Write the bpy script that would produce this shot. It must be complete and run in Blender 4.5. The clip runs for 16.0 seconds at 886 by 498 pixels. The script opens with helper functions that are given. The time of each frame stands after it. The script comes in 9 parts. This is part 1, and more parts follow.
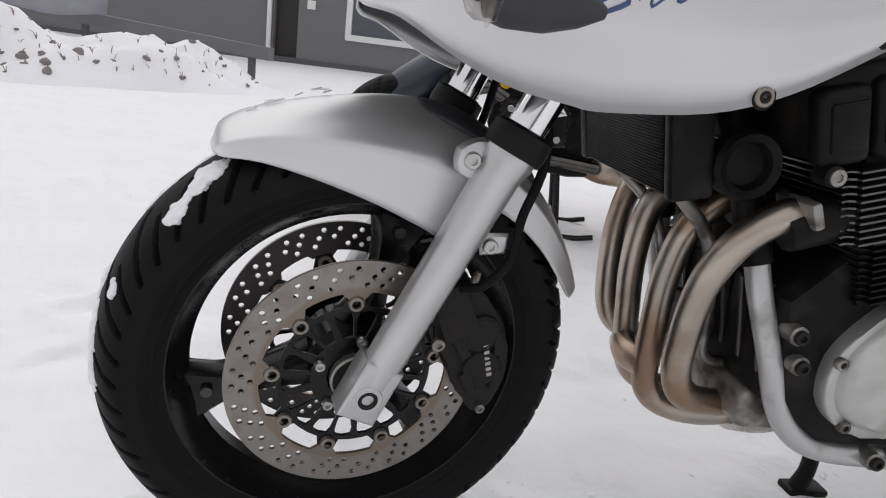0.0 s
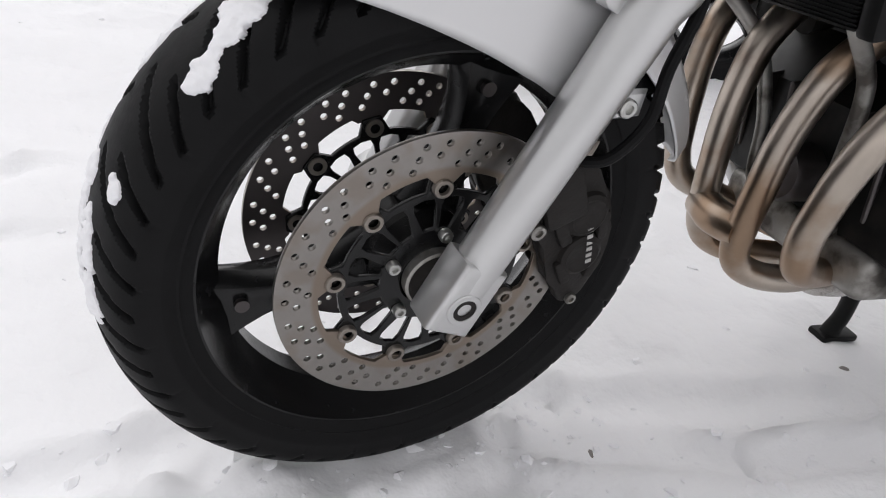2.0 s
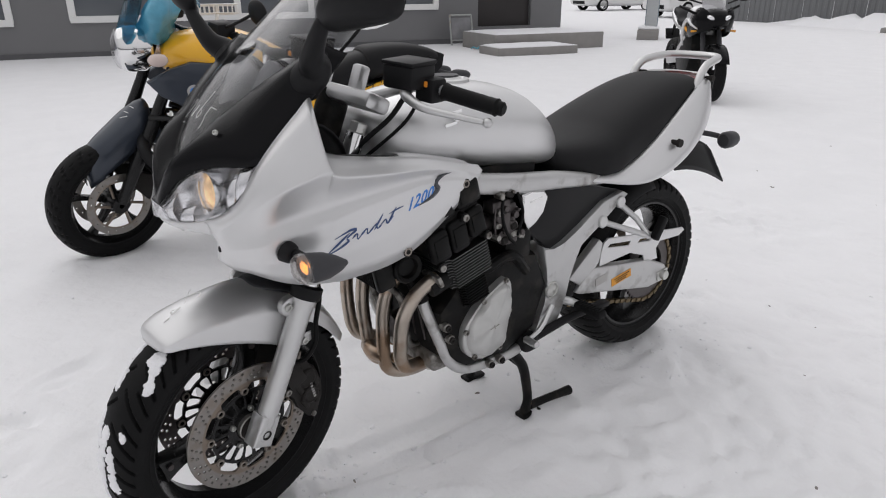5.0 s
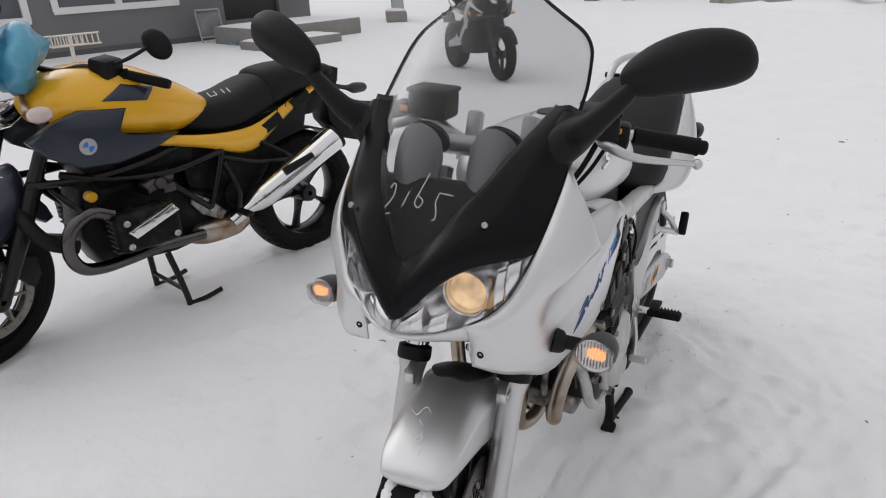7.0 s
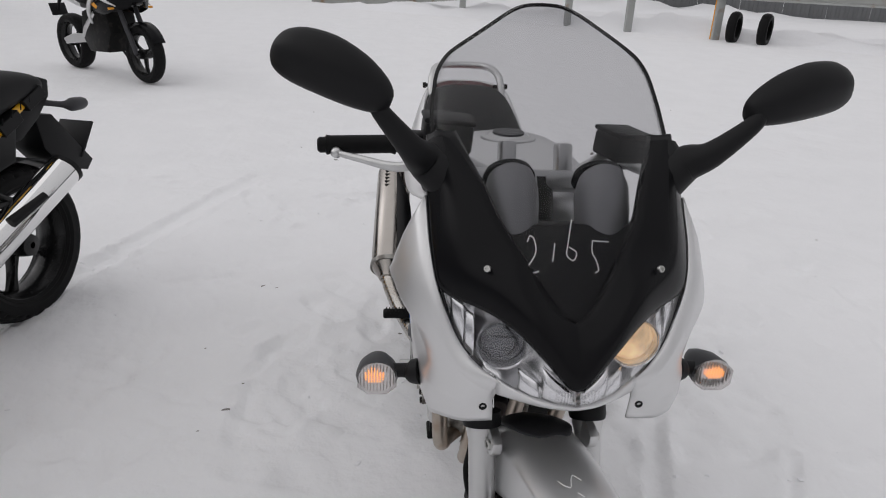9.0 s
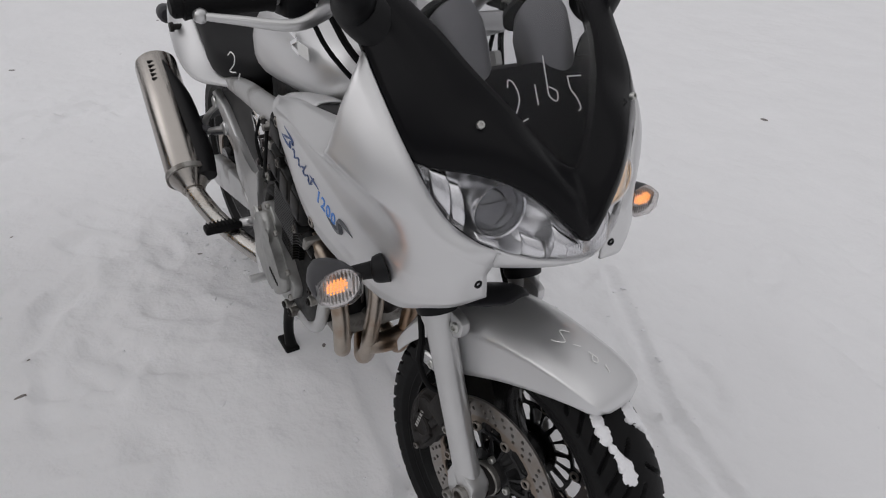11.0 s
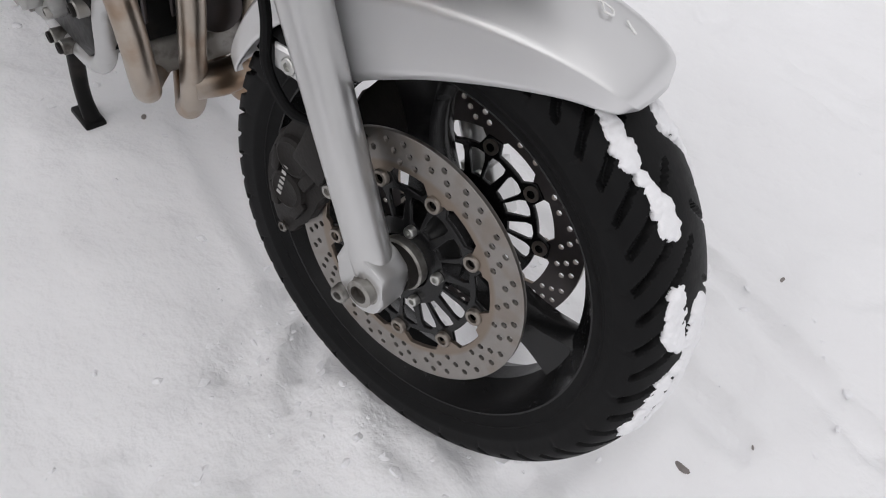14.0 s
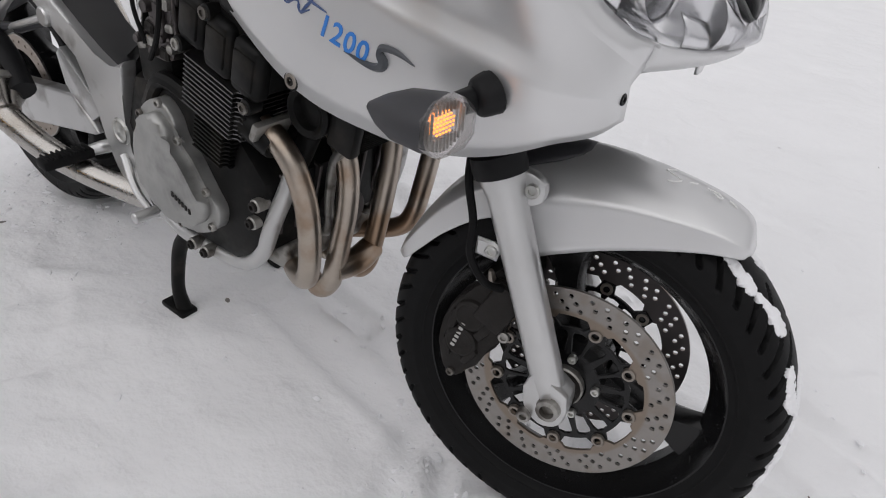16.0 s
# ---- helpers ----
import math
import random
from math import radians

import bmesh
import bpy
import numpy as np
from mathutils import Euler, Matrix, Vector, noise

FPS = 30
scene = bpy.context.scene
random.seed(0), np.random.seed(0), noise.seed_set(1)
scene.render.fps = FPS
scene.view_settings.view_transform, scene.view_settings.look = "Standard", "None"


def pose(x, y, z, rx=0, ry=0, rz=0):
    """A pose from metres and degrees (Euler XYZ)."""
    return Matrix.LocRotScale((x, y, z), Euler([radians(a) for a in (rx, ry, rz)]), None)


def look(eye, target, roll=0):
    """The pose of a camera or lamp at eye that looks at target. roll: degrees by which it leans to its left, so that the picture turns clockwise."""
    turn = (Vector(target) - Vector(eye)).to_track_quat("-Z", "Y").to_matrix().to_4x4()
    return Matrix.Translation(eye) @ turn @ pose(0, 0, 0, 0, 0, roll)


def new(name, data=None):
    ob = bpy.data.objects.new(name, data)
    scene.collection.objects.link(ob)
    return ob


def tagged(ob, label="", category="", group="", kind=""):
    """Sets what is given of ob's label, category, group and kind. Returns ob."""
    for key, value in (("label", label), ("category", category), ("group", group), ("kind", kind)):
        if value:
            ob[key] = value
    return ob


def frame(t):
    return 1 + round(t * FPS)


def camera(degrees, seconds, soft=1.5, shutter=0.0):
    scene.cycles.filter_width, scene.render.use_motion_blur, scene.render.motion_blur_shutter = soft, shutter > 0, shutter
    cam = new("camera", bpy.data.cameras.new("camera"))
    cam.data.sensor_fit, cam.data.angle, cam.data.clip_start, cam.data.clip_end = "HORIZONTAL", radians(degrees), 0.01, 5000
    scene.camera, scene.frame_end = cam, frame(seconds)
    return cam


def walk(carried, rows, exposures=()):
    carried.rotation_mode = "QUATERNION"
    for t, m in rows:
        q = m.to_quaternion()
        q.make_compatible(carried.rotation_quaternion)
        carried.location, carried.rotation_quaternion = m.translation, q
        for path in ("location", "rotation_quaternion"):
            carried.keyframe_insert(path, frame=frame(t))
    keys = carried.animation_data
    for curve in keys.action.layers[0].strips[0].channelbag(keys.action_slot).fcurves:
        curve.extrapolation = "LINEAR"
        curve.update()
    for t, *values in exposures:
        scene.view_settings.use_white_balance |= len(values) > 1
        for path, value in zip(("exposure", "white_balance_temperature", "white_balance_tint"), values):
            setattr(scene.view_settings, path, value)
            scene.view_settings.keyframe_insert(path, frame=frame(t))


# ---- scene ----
cam = camera(66.82, 16.0, soft=1.1)
PATH = [
    (0.0, pose(0.026, 0.789, 0.679, 73.27, -6.93, 172.33)),
    (0.5, pose(0.062, 0.650, 0.686, 65.75, -5.96, 173.01)),
    (1.0, pose(0.126, 0.598, 0.646, 62.32, -4.49, 169.81)),
    (1.5, pose(0.161, 0.573, 0.644, 59.57, -7.19, 165.60)),
    (2.0, pose(0.164, 0.570, 0.638, 59.23, -7.88, 164.75)),
    (2.5, pose(0.175, 0.578, 0.659, 59.23, -7.80, 164.27)),
    (3.0, pose(0.222, 0.631, 0.734, 56.19, -7.16, 160.09)),
    (3.5, pose(0.208, 0.803, 0.845, 57.28, -7.11, 158.31)),
    (4.0, pose(0.186, 1.099, 0.974, 59.86, -4.13, 155.35)),
    (4.5, pose(0.268, 1.283, 1.094, 66.74, -4.33, 149.30)),
    (4.7, pose(0.325, 1.329, 1.143, 68.48, -2.19, 146.24)),
    (6.8, pose(0.840, 0.656, 1.307, 66.39, 1.96, 122.14)),
    (7.0, pose(0.854, 0.541, 1.328, 66.78, 2.48, 118.93)),
    (7.5, pose(0.890, 0.306, 1.345, 68.08, 0.87, 107.05)),
    (8.0, pose(0.916, 0.097, 1.360, 68.18, -0.44, 98.50)),
    (8.2, pose(0.895, 0.018, 1.361, 67.60, -1.05, 96.10)),
    (10.3, pose(0.746, -0.501, 1.312, 62.07, -2.41, 70.07)),
    (10.5, pose(0.703, -0.512, 1.290, 60.72, -2.89, 67.77)),
    (11.0, pose(0.613, -0.562, 1.252, 57.97, -2.61, 58.77)),
    (11.5, pose(0.560, -0.618, 1.179, 54.65, -3.67, 52.40)),
    (12.0, pose(0.488, -0.554, 1.067, 52.53, -3.92, 50.36)),
    (12.5, pose(0.425, -0.451, 0.945, 49.59, -3.08, 49.03)),
    (13.0, pose(0.394, -0.414, 0.860, 44.75, -3.68, 49.79)),
    (13.5, pose(0.373, -0.396, 0.829, 43.19, -5.43, 49.76)),
    (14.0, pose(0.364, -0.382, 0.831, 43.47, -5.88, 48.81)),
    (14.5, pose(0.356, -0.394, 0.823, 44.20, -5.77, 48.78)),
    (15.0, pose(0.352, -0.460, 0.837, 45.86, -7.23, 45.17)),
    (15.5, pose(0.336, -0.623, 0.903, 51.29, -7.09, 39.34)),
    (16.0, pose(0.244, -0.726, 0.962, 56.16, -5.11, 37.76)),
]
EXPOSURES = [(0.0, -0.05), (1.5, 0.08), (3.0, 0.25), (4.0, -0.02), (4.7, -0.18), (6.8, -0.26), (8.2, -0.38), (10.3, -0.62), (11.0, -0.60), (11.5, -0.52), (12.0, -0.38), (13.2, -0.22), (14.0, -0.06), (15.0, -0.08), (15.5, -0.06), (16.0, -0.27)]
walk(cam, PATH, EXPOSURES)

# ---- light: overcast winter sky ----
world = bpy.data.worlds.new("world")
scene.world = world
world.use_nodes = True
wn, wl = world.node_tree.nodes, world.node_tree.links
sky = wn.new("ShaderNodeTexSky")
sky.sky_type, sky.sun_disc = "NISHITA", False
sky.sun_elevation, sky.sun_rotation = radians(32), radians(200)
sky.air_density, sky.dust_density, sky.ozone_density = 1.0, 6.0, 1.0
grey = wn.new("ShaderNodeHueSaturation")
grey.inputs["Saturation"].default_value = 0.06
wl.new(sky.outputs[0], grey.inputs["Color"])
scaled = wn.new("ShaderNodeVectorMath")
scaled.operation = "SCALE"
scaled.inputs["Scale"].default_value = 0.10
wl.new(grey.outputs[0], scaled.inputs[0])
# the cloud layer: a plain overcast, a little brighter overhead
coord, split, cloud, layer = wn.new("ShaderNodeTexCoord"), wn.new("ShaderNodeSeparateXYZ"), wn.new("ShaderNodeMapRange"), wn.new("ShaderNodeMix")
cloud.inputs["From Min"].default_value, cloud.inputs["From Max"].default_value = 0.0, 1.0
cloud.inputs["To Min"].default_value, cloud.inputs["To Max"].default_value = 0.72, 1.02
wl.new(coord.outputs["Generated"], split.inputs[0])
wl.new(split.outputs["Z"], cloud.inputs["Value"])
layer.data_type = "RGBA"
layer.inputs["Factor"].default_value = 0.75
wl.new(scaled.outputs[0], layer.inputs["A"])
wl.new(cloud.outputs[0], layer.inputs["B"])
cold = wn.new("ShaderNodeMix")
cold.data_type, cold.blend_type = "RGBA", "MULTIPLY"
cold.inputs["Factor"].default_value = 1.0
cold.inputs["B"].default_value = (1.012, 1.0, 1.028, 1.0)
wl.new(layer.outputs["Result"], cold.inputs["A"])
wl.new(cold.outputs["Result"], wn["Background"].inputs[0])
wn["Background"].inputs[1].default_value = 1.0
sun_data = bpy.data.lights.new("sun", "SUN")
sun_data.energy, sun_data.angle, sun_data.color = 0.5, radians(80), (1.0, 0.985, 0.96)
sun = new("sun", sun_data)
sun.matrix_world = look((0.0, 0.0, 30.0), (-2.5, 4.0, 22.0))

# ---- materials ----
def mat(name, color=(0.5, 0.5, 0.5), rough=0.5, metal=0.0, vary=0.0, scale=20.0, bump=0.0, bscale=200.0, coat=0.0, rvary=0.0, second=None, amount=0.5, mscale=6.0):
    """A principled material: two scales of colour variation, an optional second colour in patches, and bump."""
    m = bpy.data.materials.new(name)
    m.use_nodes = True
    n, l = m.node_tree.nodes, m.node_tree.links
    p = n["Principled BSDF"]
    p.inputs["Base Color"].default_value = (*color, 1)
    p.inputs["Roughness"].default_value, p.inputs["Metallic"].default_value = rough, metal
    if coat:
        p.inputs["Coat Weight"].default_value, p.inputs["Coat Roughness"].default_value = coat, 0.06
    tc = n.new("ShaderNodeTexCoord")
    last = None
    if second is not None:
        big = n.new("ShaderNodeTexNoise")
        big.inputs["Scale"].default_value, big.inputs["Detail"].default_value = mscale, 8
        l.new(tc.outputs["Object"], big.inputs["Vector"])
        ramp = n.new("ShaderNodeValToRGB")
        ramp.color_ramp.elements[0].position, ramp.color_ramp.elements[1].position = 0.62 - amount * 0.35, 0.72 - amount * 0.25
        ramp.color_ramp.elements[0].color, ramp.color_ramp.elements[1].color = (*color, 1), (*second, 1)
        l.new(big.outputs["Fac"], ramp.inputs["Fac"])
        last = ramp.outputs["Color"]
    if vary:
        no = n.new("ShaderNodeTexNoise")
        no.inputs["Scale"].default_value, no.inputs["Detail"].default_value = scale, 6
        l.new(tc.outputs["Object"], no.inputs["Vector"])
        mr = n.new("ShaderNodeMapRange")
        mr.inputs["To Min"].default_value, mr.inputs["To Max"].default_value = 1 - vary, 1 + vary
        l.new(no.outputs["Fac"], mr.inputs["Value"])
        mx = n.new("ShaderNodeMix")
        mx.data_type, mx.blend_type = "RGBA", "MULTIPLY"
        mx.inputs["Factor"].default_value = 1
        if last is None:
            mx.inputs["A"].default_value = (*color, 1)
        else:
            l.new(last, mx.inputs["A"])
        l.new(mr.outputs[0], mx.inputs["B"])
        last = mx.outputs["Result"]
    if last is not None:
        l.new(last, p.inputs["Base Color"])
    if rvary:
        no2 = n.new("ShaderNodeTexNoise")
        no2.inputs["Scale"].default_value, no2.inputs["Detail"].default_value = scale * 2.3, 5
        l.new(tc.outputs["Object"], no2.inputs["Vector"])
        mr2 = n.new("ShaderNodeMapRange")
        mr2.inputs["To Min"].default_value, mr2.inputs["To Max"].default_value = max(0.02, rough - rvary), min(1.0, rough + rvary)
        l.new(no2.outputs["Fac"], mr2.inputs["Value"])
        l.new(mr2.outputs[0], p.inputs["Roughness"])
    if bump:
        nb = n.new("ShaderNodeTexNoise")
        nb.inputs["Scale"].default_value, nb.inputs["Detail"].default_value = bscale, 4
        l.new(tc.outputs["Object"], nb.inputs["Vector"])
        b = n.new("ShaderNodeBump")
        b.inputs["Strength"].default_value, b.inputs["Distance"].default_value = bump, min(0.01, 0.8 / bscale)
        l.new(nb.outputs["Fac"], b.inputs["Height"])
        l.new(b.outputs[0], p.inputs["Normal"])
    return m


def glass(name, tint, clear, rough=0.02, gloss=0.035):
    """A thin pane: it lets light through by its tint and mirrors the sky by its Fresnel gloss."""
    m = bpy.data.materials.new(name)
    m.use_nodes = True
    n, l = m.node_tree.nodes, m.node_tree.links
    out = n["Material Output"]
    n.remove(n["Principled BSDF"])
    tr, gl, mx, fr, pw = n.new("ShaderNodeBsdfTransparent"), n.new("ShaderNodeBsdfGlossy"), n.new("ShaderNodeMixShader"), n.new("ShaderNodeLayerWeight"), n.new("ShaderNodeMath")
    tr.inputs[0].default_value = (*[c * clear for c in tint], 1)
    gl.inputs["Roughness"].default_value = rough
    fr.inputs["Blend"].default_value = 0.5
    pw.operation = "MULTIPLY_ADD"
    p3 = n.new("ShaderNodeMath")
    p3.operation = "POWER"
    p3.inputs[1].default_value = 4.0
    l.new(fr.outputs["Facing"], p3.inputs[0])
    l.new(p3.outputs[0], pw.inputs[0])
    pw.inputs[1].default_value, pw.inputs[2].default_value = 0.85, gloss
    l.new(pw.outputs[0], mx.inputs[0])
    l.new(tr.outputs[0], mx.inputs[1])
    l.new(gl.outputs[0], mx.inputs[2])
    l.new(mx.outputs[0], out.inputs[0])
    return m


def glow(name, color, strength):
    m = bpy.data.materials.new(name)
    m.use_nodes = True
    p = m.node_tree.nodes["Principled BSDF"]
    p.inputs["Base Color"].default_value = (*color, 1)
    p.inputs["Emission Color"].default_value = (*color, 1)
    p.inputs["Emission Strength"].default_value = strength
    p.inputs["Roughness"].default_value = 0.3
    return m


SNOW = mat("snow", (0.88, 0.88, 0.895), 0.85, vary=0.04, scale=3, bump=0.018, bscale=70)
SNOW_CLUMP = mat("snow_clump", (0.87, 0.87, 0.89), 0.8, vary=0.06, scale=60, bump=0.35, bscale=350)
SILVER = mat("silver_paint", (0.70, 0.70, 0.705), 0.40, metal=0.76, vary=0.03, scale=8, bump=0.012, bscale=900, coat=0.3)
FRAME_SILVER = mat("silver_frame_paint", (0.56, 0.56, 0.56), 0.40, metal=0.75, vary=0.08, scale=14, rvary=0.06, second=(0.30, 0.29, 0.28), amount=0.15, mscale=12)
ALLOY = mat("painted_alloy", (0.61, 0.61, 0.61), 0.32, metal=0.82, vary=0.05, scale=30, rvary=0.06)
CAST = mat("cast_cover", (0.55, 0.55, 0.54), 0.45, metal=0.8, vary=0.14, scale=25, rvary=0.12)
CAST_DULL = mat("dull_cast_cover", (0.40, 0.40, 0.39), 0.46, metal=0.8, vary=0.25, scale=22, rvary=0.12, second=(0.20, 0.20, 0.195), amount=0.3, mscale=11)
SILENCER_STEEL = mat("silencer_steel", (0.40, 0.375, 0.35), 0.20, metal=1.0, vary=0.08, scale=12, rvary=0.08)
CHROME = mat("chrome", (0.82, 0.82, 0.82), 0.08, metal=1.0, rvary=0.04, scale=20)
STEEL_PIPE = mat("heat_browned_steel", (0.46, 0.405, 0.350), 0.33, metal=1.0, vary=0.16, scale=22, rvary=0.10, second=(0.33, 0.235, 0.165), amount=0.5, mscale=9)
DISC = mat("worn_disc_steel", (0.30, 0.282, 0.266), 0.36, metal=0.9, vary=0.1, scale=70, rvary=0.1, second=(0.27, 0.24, 0.215), amount=0.35, mscale=25)
DISC_DARK = mat("dark_disc_steel", (0.10, 0.09, 0.09), 0.4, metal=0.8, vary=0.15, scale=50)
BLACK_GLOSS = mat("black_gloss_paint", (0.006, 0.006, 0.007), 0.24, vary=0.1, scale=10)
BLACK_RIM = mat("black_wheel_paint", (0.007, 0.007, 0.0075), 0.24, vary=0.3, scale=30, rvary=0.1)
BLACK_PLASTIC = mat("black_plastic", (0.008, 0.008, 0.009), 0.5, vary=0.12, scale=40)
GREY_PLASTIC = mat("dark_grey_plastic", (0.055, 0.055, 0.06), 0.45, vary=0.12, scale=30)
PANEL_GREY = mat("dark_grey_paint", (0.010, 0.010, 0.011), 0.40, metal=0.0, vary=0.06, scale=14)
RUBBER = mat("tyre_rubber", (0.0092, 0.0092, 0.0096), 0.5, vary=0.2, scale=45, bump=0.08, bscale=400, rvary=0.1)
SEAT_VINYL = mat("seat_vinyl", (0.011, 0.011, 0.012), 0.58, vary=0.1, scale=30)
ENGINE_BLACK = mat("engine_black", (0.0065, 0.0065, 0.0065), 0.42, vary=0.4, scale=40, rvary=0.15, second=(0.02, 0.018, 0.016), amount=0.3, mscale=18)
FIN_EDGE = mat("bare_fin_edge", (0.13, 0.13, 0.13), 0.35, metal=0.9, vary=0.2, scale=60)
CARB = mat("carburettor_alloy", (0.36, 0.35, 0.33), 0.45, metal=0.8, vary=0.3, scale=60, second=(0.12, 0.11, 0.10), amount=0.4, mscale=30)
CALIPER = mat("caliper_grey", (0.021, 0.019, 0.018), 0.58, metal=0.2, vary=0.35, scale=60, bump=0.20, bscale=260)
BOLT = mat("zinc_bolt", (0.55, 0.55, 0.53), 0.32, metal=0.95, vary=0.15, scale=80)
BOBBIN = mat("bobbin_steel", (0.30, 0.27, 0.24), 0.4, metal=0.9, vary=0.2, scale=80)
CHAIN = mat("chain_brass", (0.17, 0.13, 0.075), 0.45, metal=0.9, vary=0.3, scale=100)
ORANGE = mat("orange_label", (0.75, 0.33, 0.03), 0.5, vary=0.06, scale=40)
ORANGE_SWITCH = mat("orange_switch", (0.85, 0.30, 0.03), 0.4)
BLUE_DECAL = mat("blue_decal", (0.03, 0.20, 0.62), 0.35)
NAVY_DECAL = mat("navy_decal", (0.05, 0.09, 0.22), 0.35)
GREY_DECAL = mat("grey_decal", (0.06, 0.065, 0.075), 0.35)
CHALK = mat("white_marker", (0.88, 0.88, 0.87), 0.8, vary=0.1, scale=200)
LABEL_GREY = mat("pale_lettering", (0.42, 0.41, 0.40), 0.5)
WHITE_PAINT = mat("white_paint", (0.78, 0.78, 0.77), 0.4, vary=0.03, scale=4)
SCREEN = glass("tinted_screen", (0.97, 0.97, 0.98), 0.825, 0.02, 0.012)
LENS = glass("clear_lens", (0.98, 0.98, 0.99), 0.96)
LENS_PRISM = glass("prismatic_lens", (0.97, 0.95, 0.94), 0.88, 0.30, 0.12)
LAMP_ON = glow("lit_bulb", (0.74, 0.50, 0.27), 0.47)
AMBER_ON = glow("amber_bulb", (1.0, 0.33, 0.035), 2.6)
REFLECTOR = mat("bright_reflector", (0.86, 0.86, 0.87), 0.24, metal=1.0, vary=0.05, scale=30)
PROJ_OFF = mat("projector_glass_dark", (0.17, 0.172, 0.18), 0.05, metal=0.9)
YELLOW = mat("yellow_paint", (0.86, 0.45, 0.012), 0.28, vary=0.04, scale=6, coat=0.5)
SLATE = mat("slate_blue_paint", (0.028, 0.036, 0.052), 0.33, metal=0.3, vary=0.08, scale=10, coat=0.3)
BLUE_FILM = glass("blue_film", (0.35, 0.70, 0.85), 0.75, 0.12)

for dull in (RUBBER, ENGINE_BLACK, SEAT_VINYL, BLACK_PLASTIC, CALIPER, BLACK_GLOSS, BLACK_RIM, GREY_PLASTIC, PANEL_GREY):
    dull.node_tree.nodes["Principled BSDF"].inputs["Specular IOR Level"].default_value = 0.2
BLACK_GLOSS.node_tree.nodes["Principled BSDF"].inputs["Specular IOR Level"].default_value = 0.12
BLACK_RIM.node_tree.nodes["Principled BSDF"].inputs["Specular IOR Level"].default_value = 0.34
SNOW.node_tree.nodes["Principled BSDF"].inputs["Specular IOR Level"].default_value = 0.15
RUBBER.node_tree.nodes["Principled BSDF"].inputs["Specular IOR Level"].default_value = 0.09
ENGINE_BLACK.node_tree.nodes["Principled BSDF"].inputs["Specular IOR Level"].default_value = 0.14
SNOW_CLUMP.node_tree.nodes["Principled BSDF"].inputs["Specular IOR Level"].default_value = 0.15

# trodden snow: a coarser, crumbly relief under the fine one
sn, sl = SNOW.node_tree.nodes, SNOW.node_tree.links
fine_bump = next(n for n in sn if n.type == "BUMP")
rough_noise, wide_bump, place = sn.new("ShaderNodeTexNoise"), sn.new("ShaderNodeBump"), next(n for n in sn if n.type == "TEX_COORD")
rough_noise.inputs["Scale"].default_value, rough_noise.inputs["Detail"].default_value, rough_noise.inputs["Roughness"].default_value = 4.2, 6, 0.52
wide_bump.inputs["Strength"].default_value, wide_bump.inputs["Distance"].default_value = 0.5, 0.075
sl.new(place.outputs["Object"], rough_noise.inputs["Vector"])
sl.new(rough_noise.outputs["Fac"], wide_bump.inputs["Height"])
crumb, patch, span, times, crumb_bump = sn.new("ShaderNodeTexNoise"), sn.new("ShaderNodeTexNoise"), sn.new("ShaderNodeMapRange"), sn.new("ShaderNodeMath"), sn.new("ShaderNodeBump")
crumb.inputs["Scale"].default_value, crumb.inputs["Detail"].default_value, crumb.inputs["Roughness"].default_value = 24.0, 7, 0.62
patch.inputs["Scale"].default_value, patch.inputs["Detail"].default_value = 1.6, 4
span.inputs["From Min"].default_value, span.inputs["From Max"].default_value = 0.44, 0.66
times.operation = "MULTIPLY"
crumb_bump.inputs["Strength"].default_value, crumb_bump.inputs["Distance"].default_value = 0.30, 0.018
sl.new(place.outputs["Object"], crumb.inputs["Vector"])
sl.new(place.outputs["Object"], patch.inputs["Vector"])
sl.new(patch.outputs["Fac"], span.inputs["Value"])
sl.new(crumb.outputs["Fac"], times.inputs[0])
sl.new(span.outputs[0], times.inputs[1])
sl.new(times.outputs[0], crumb_bump.inputs["Height"])
sl.new(wide_bump.outputs[0], crumb_bump.inputs["Normal"])
sl.new(crumb_bump.outputs[0], fine_bump.inputs["Normal"])

# the inner band of the discs, where the pads do not reach, keeps a brown film
dn, dl = DISC.node_tree.nodes, DISC.node_tree.links
swept = dn["Principled BSDF"].inputs["Base Color"].links[0].from_socket
dist, band, film = dn.new("ShaderNodeVectorMath"), dn.new("ShaderNodeMapRange"), dn.new("ShaderNodeMix")
dist.operation = "LENGTH"
dl.new(next(n for n in dn if n.type == "TEX_COORD").outputs["Object"], dist.inputs[0])
band.inputs["From Min"].default_value, band.inputs["From Max"].default_value = 0.1155, 0.1195
dl.new(dist.outputs["Value"], band.inputs["Value"])
film.data_type = "RGBA"
film.inputs["A"].default_value = (0.26, 0.215, 0.178, 1)
dl.new(band.outputs[0], film.inputs["Factor"])
dl.new(swept, film.inputs["B"])
dl.new(film.outputs["Result"], dn["Principled BSDF"].inputs["Base Color"])

# the lit lamp is uneven: a hot spot and dimmer folds of its lens
ln, ll = LAMP_ON.node_tree.nodes, LAMP_ON.node_tree.links
fold, level, spot = ln.new("ShaderNodeTexNoise"), ln.new("ShaderNodeMapRange"), ln.new("ShaderNodeTexCoord")
fold.inputs["Scale"].default_value, fold.inputs["Detail"].default_value = 34.0, 2
level.inputs["From Min"].default_value, level.inputs["From Max"].default_value = 0.35, 0.65
level.inputs["To Min"].default_value, level.inputs["To Max"].default_value = 0.35, 1.25
ll.new(spot.outputs["Object"], fold.inputs["Vector"])
ll.new(fold.outputs["Fac"], level.inputs["Value"])
ll.new(level.outputs[0], ln["Principled BSDF"].inputs["Emission Strength"])

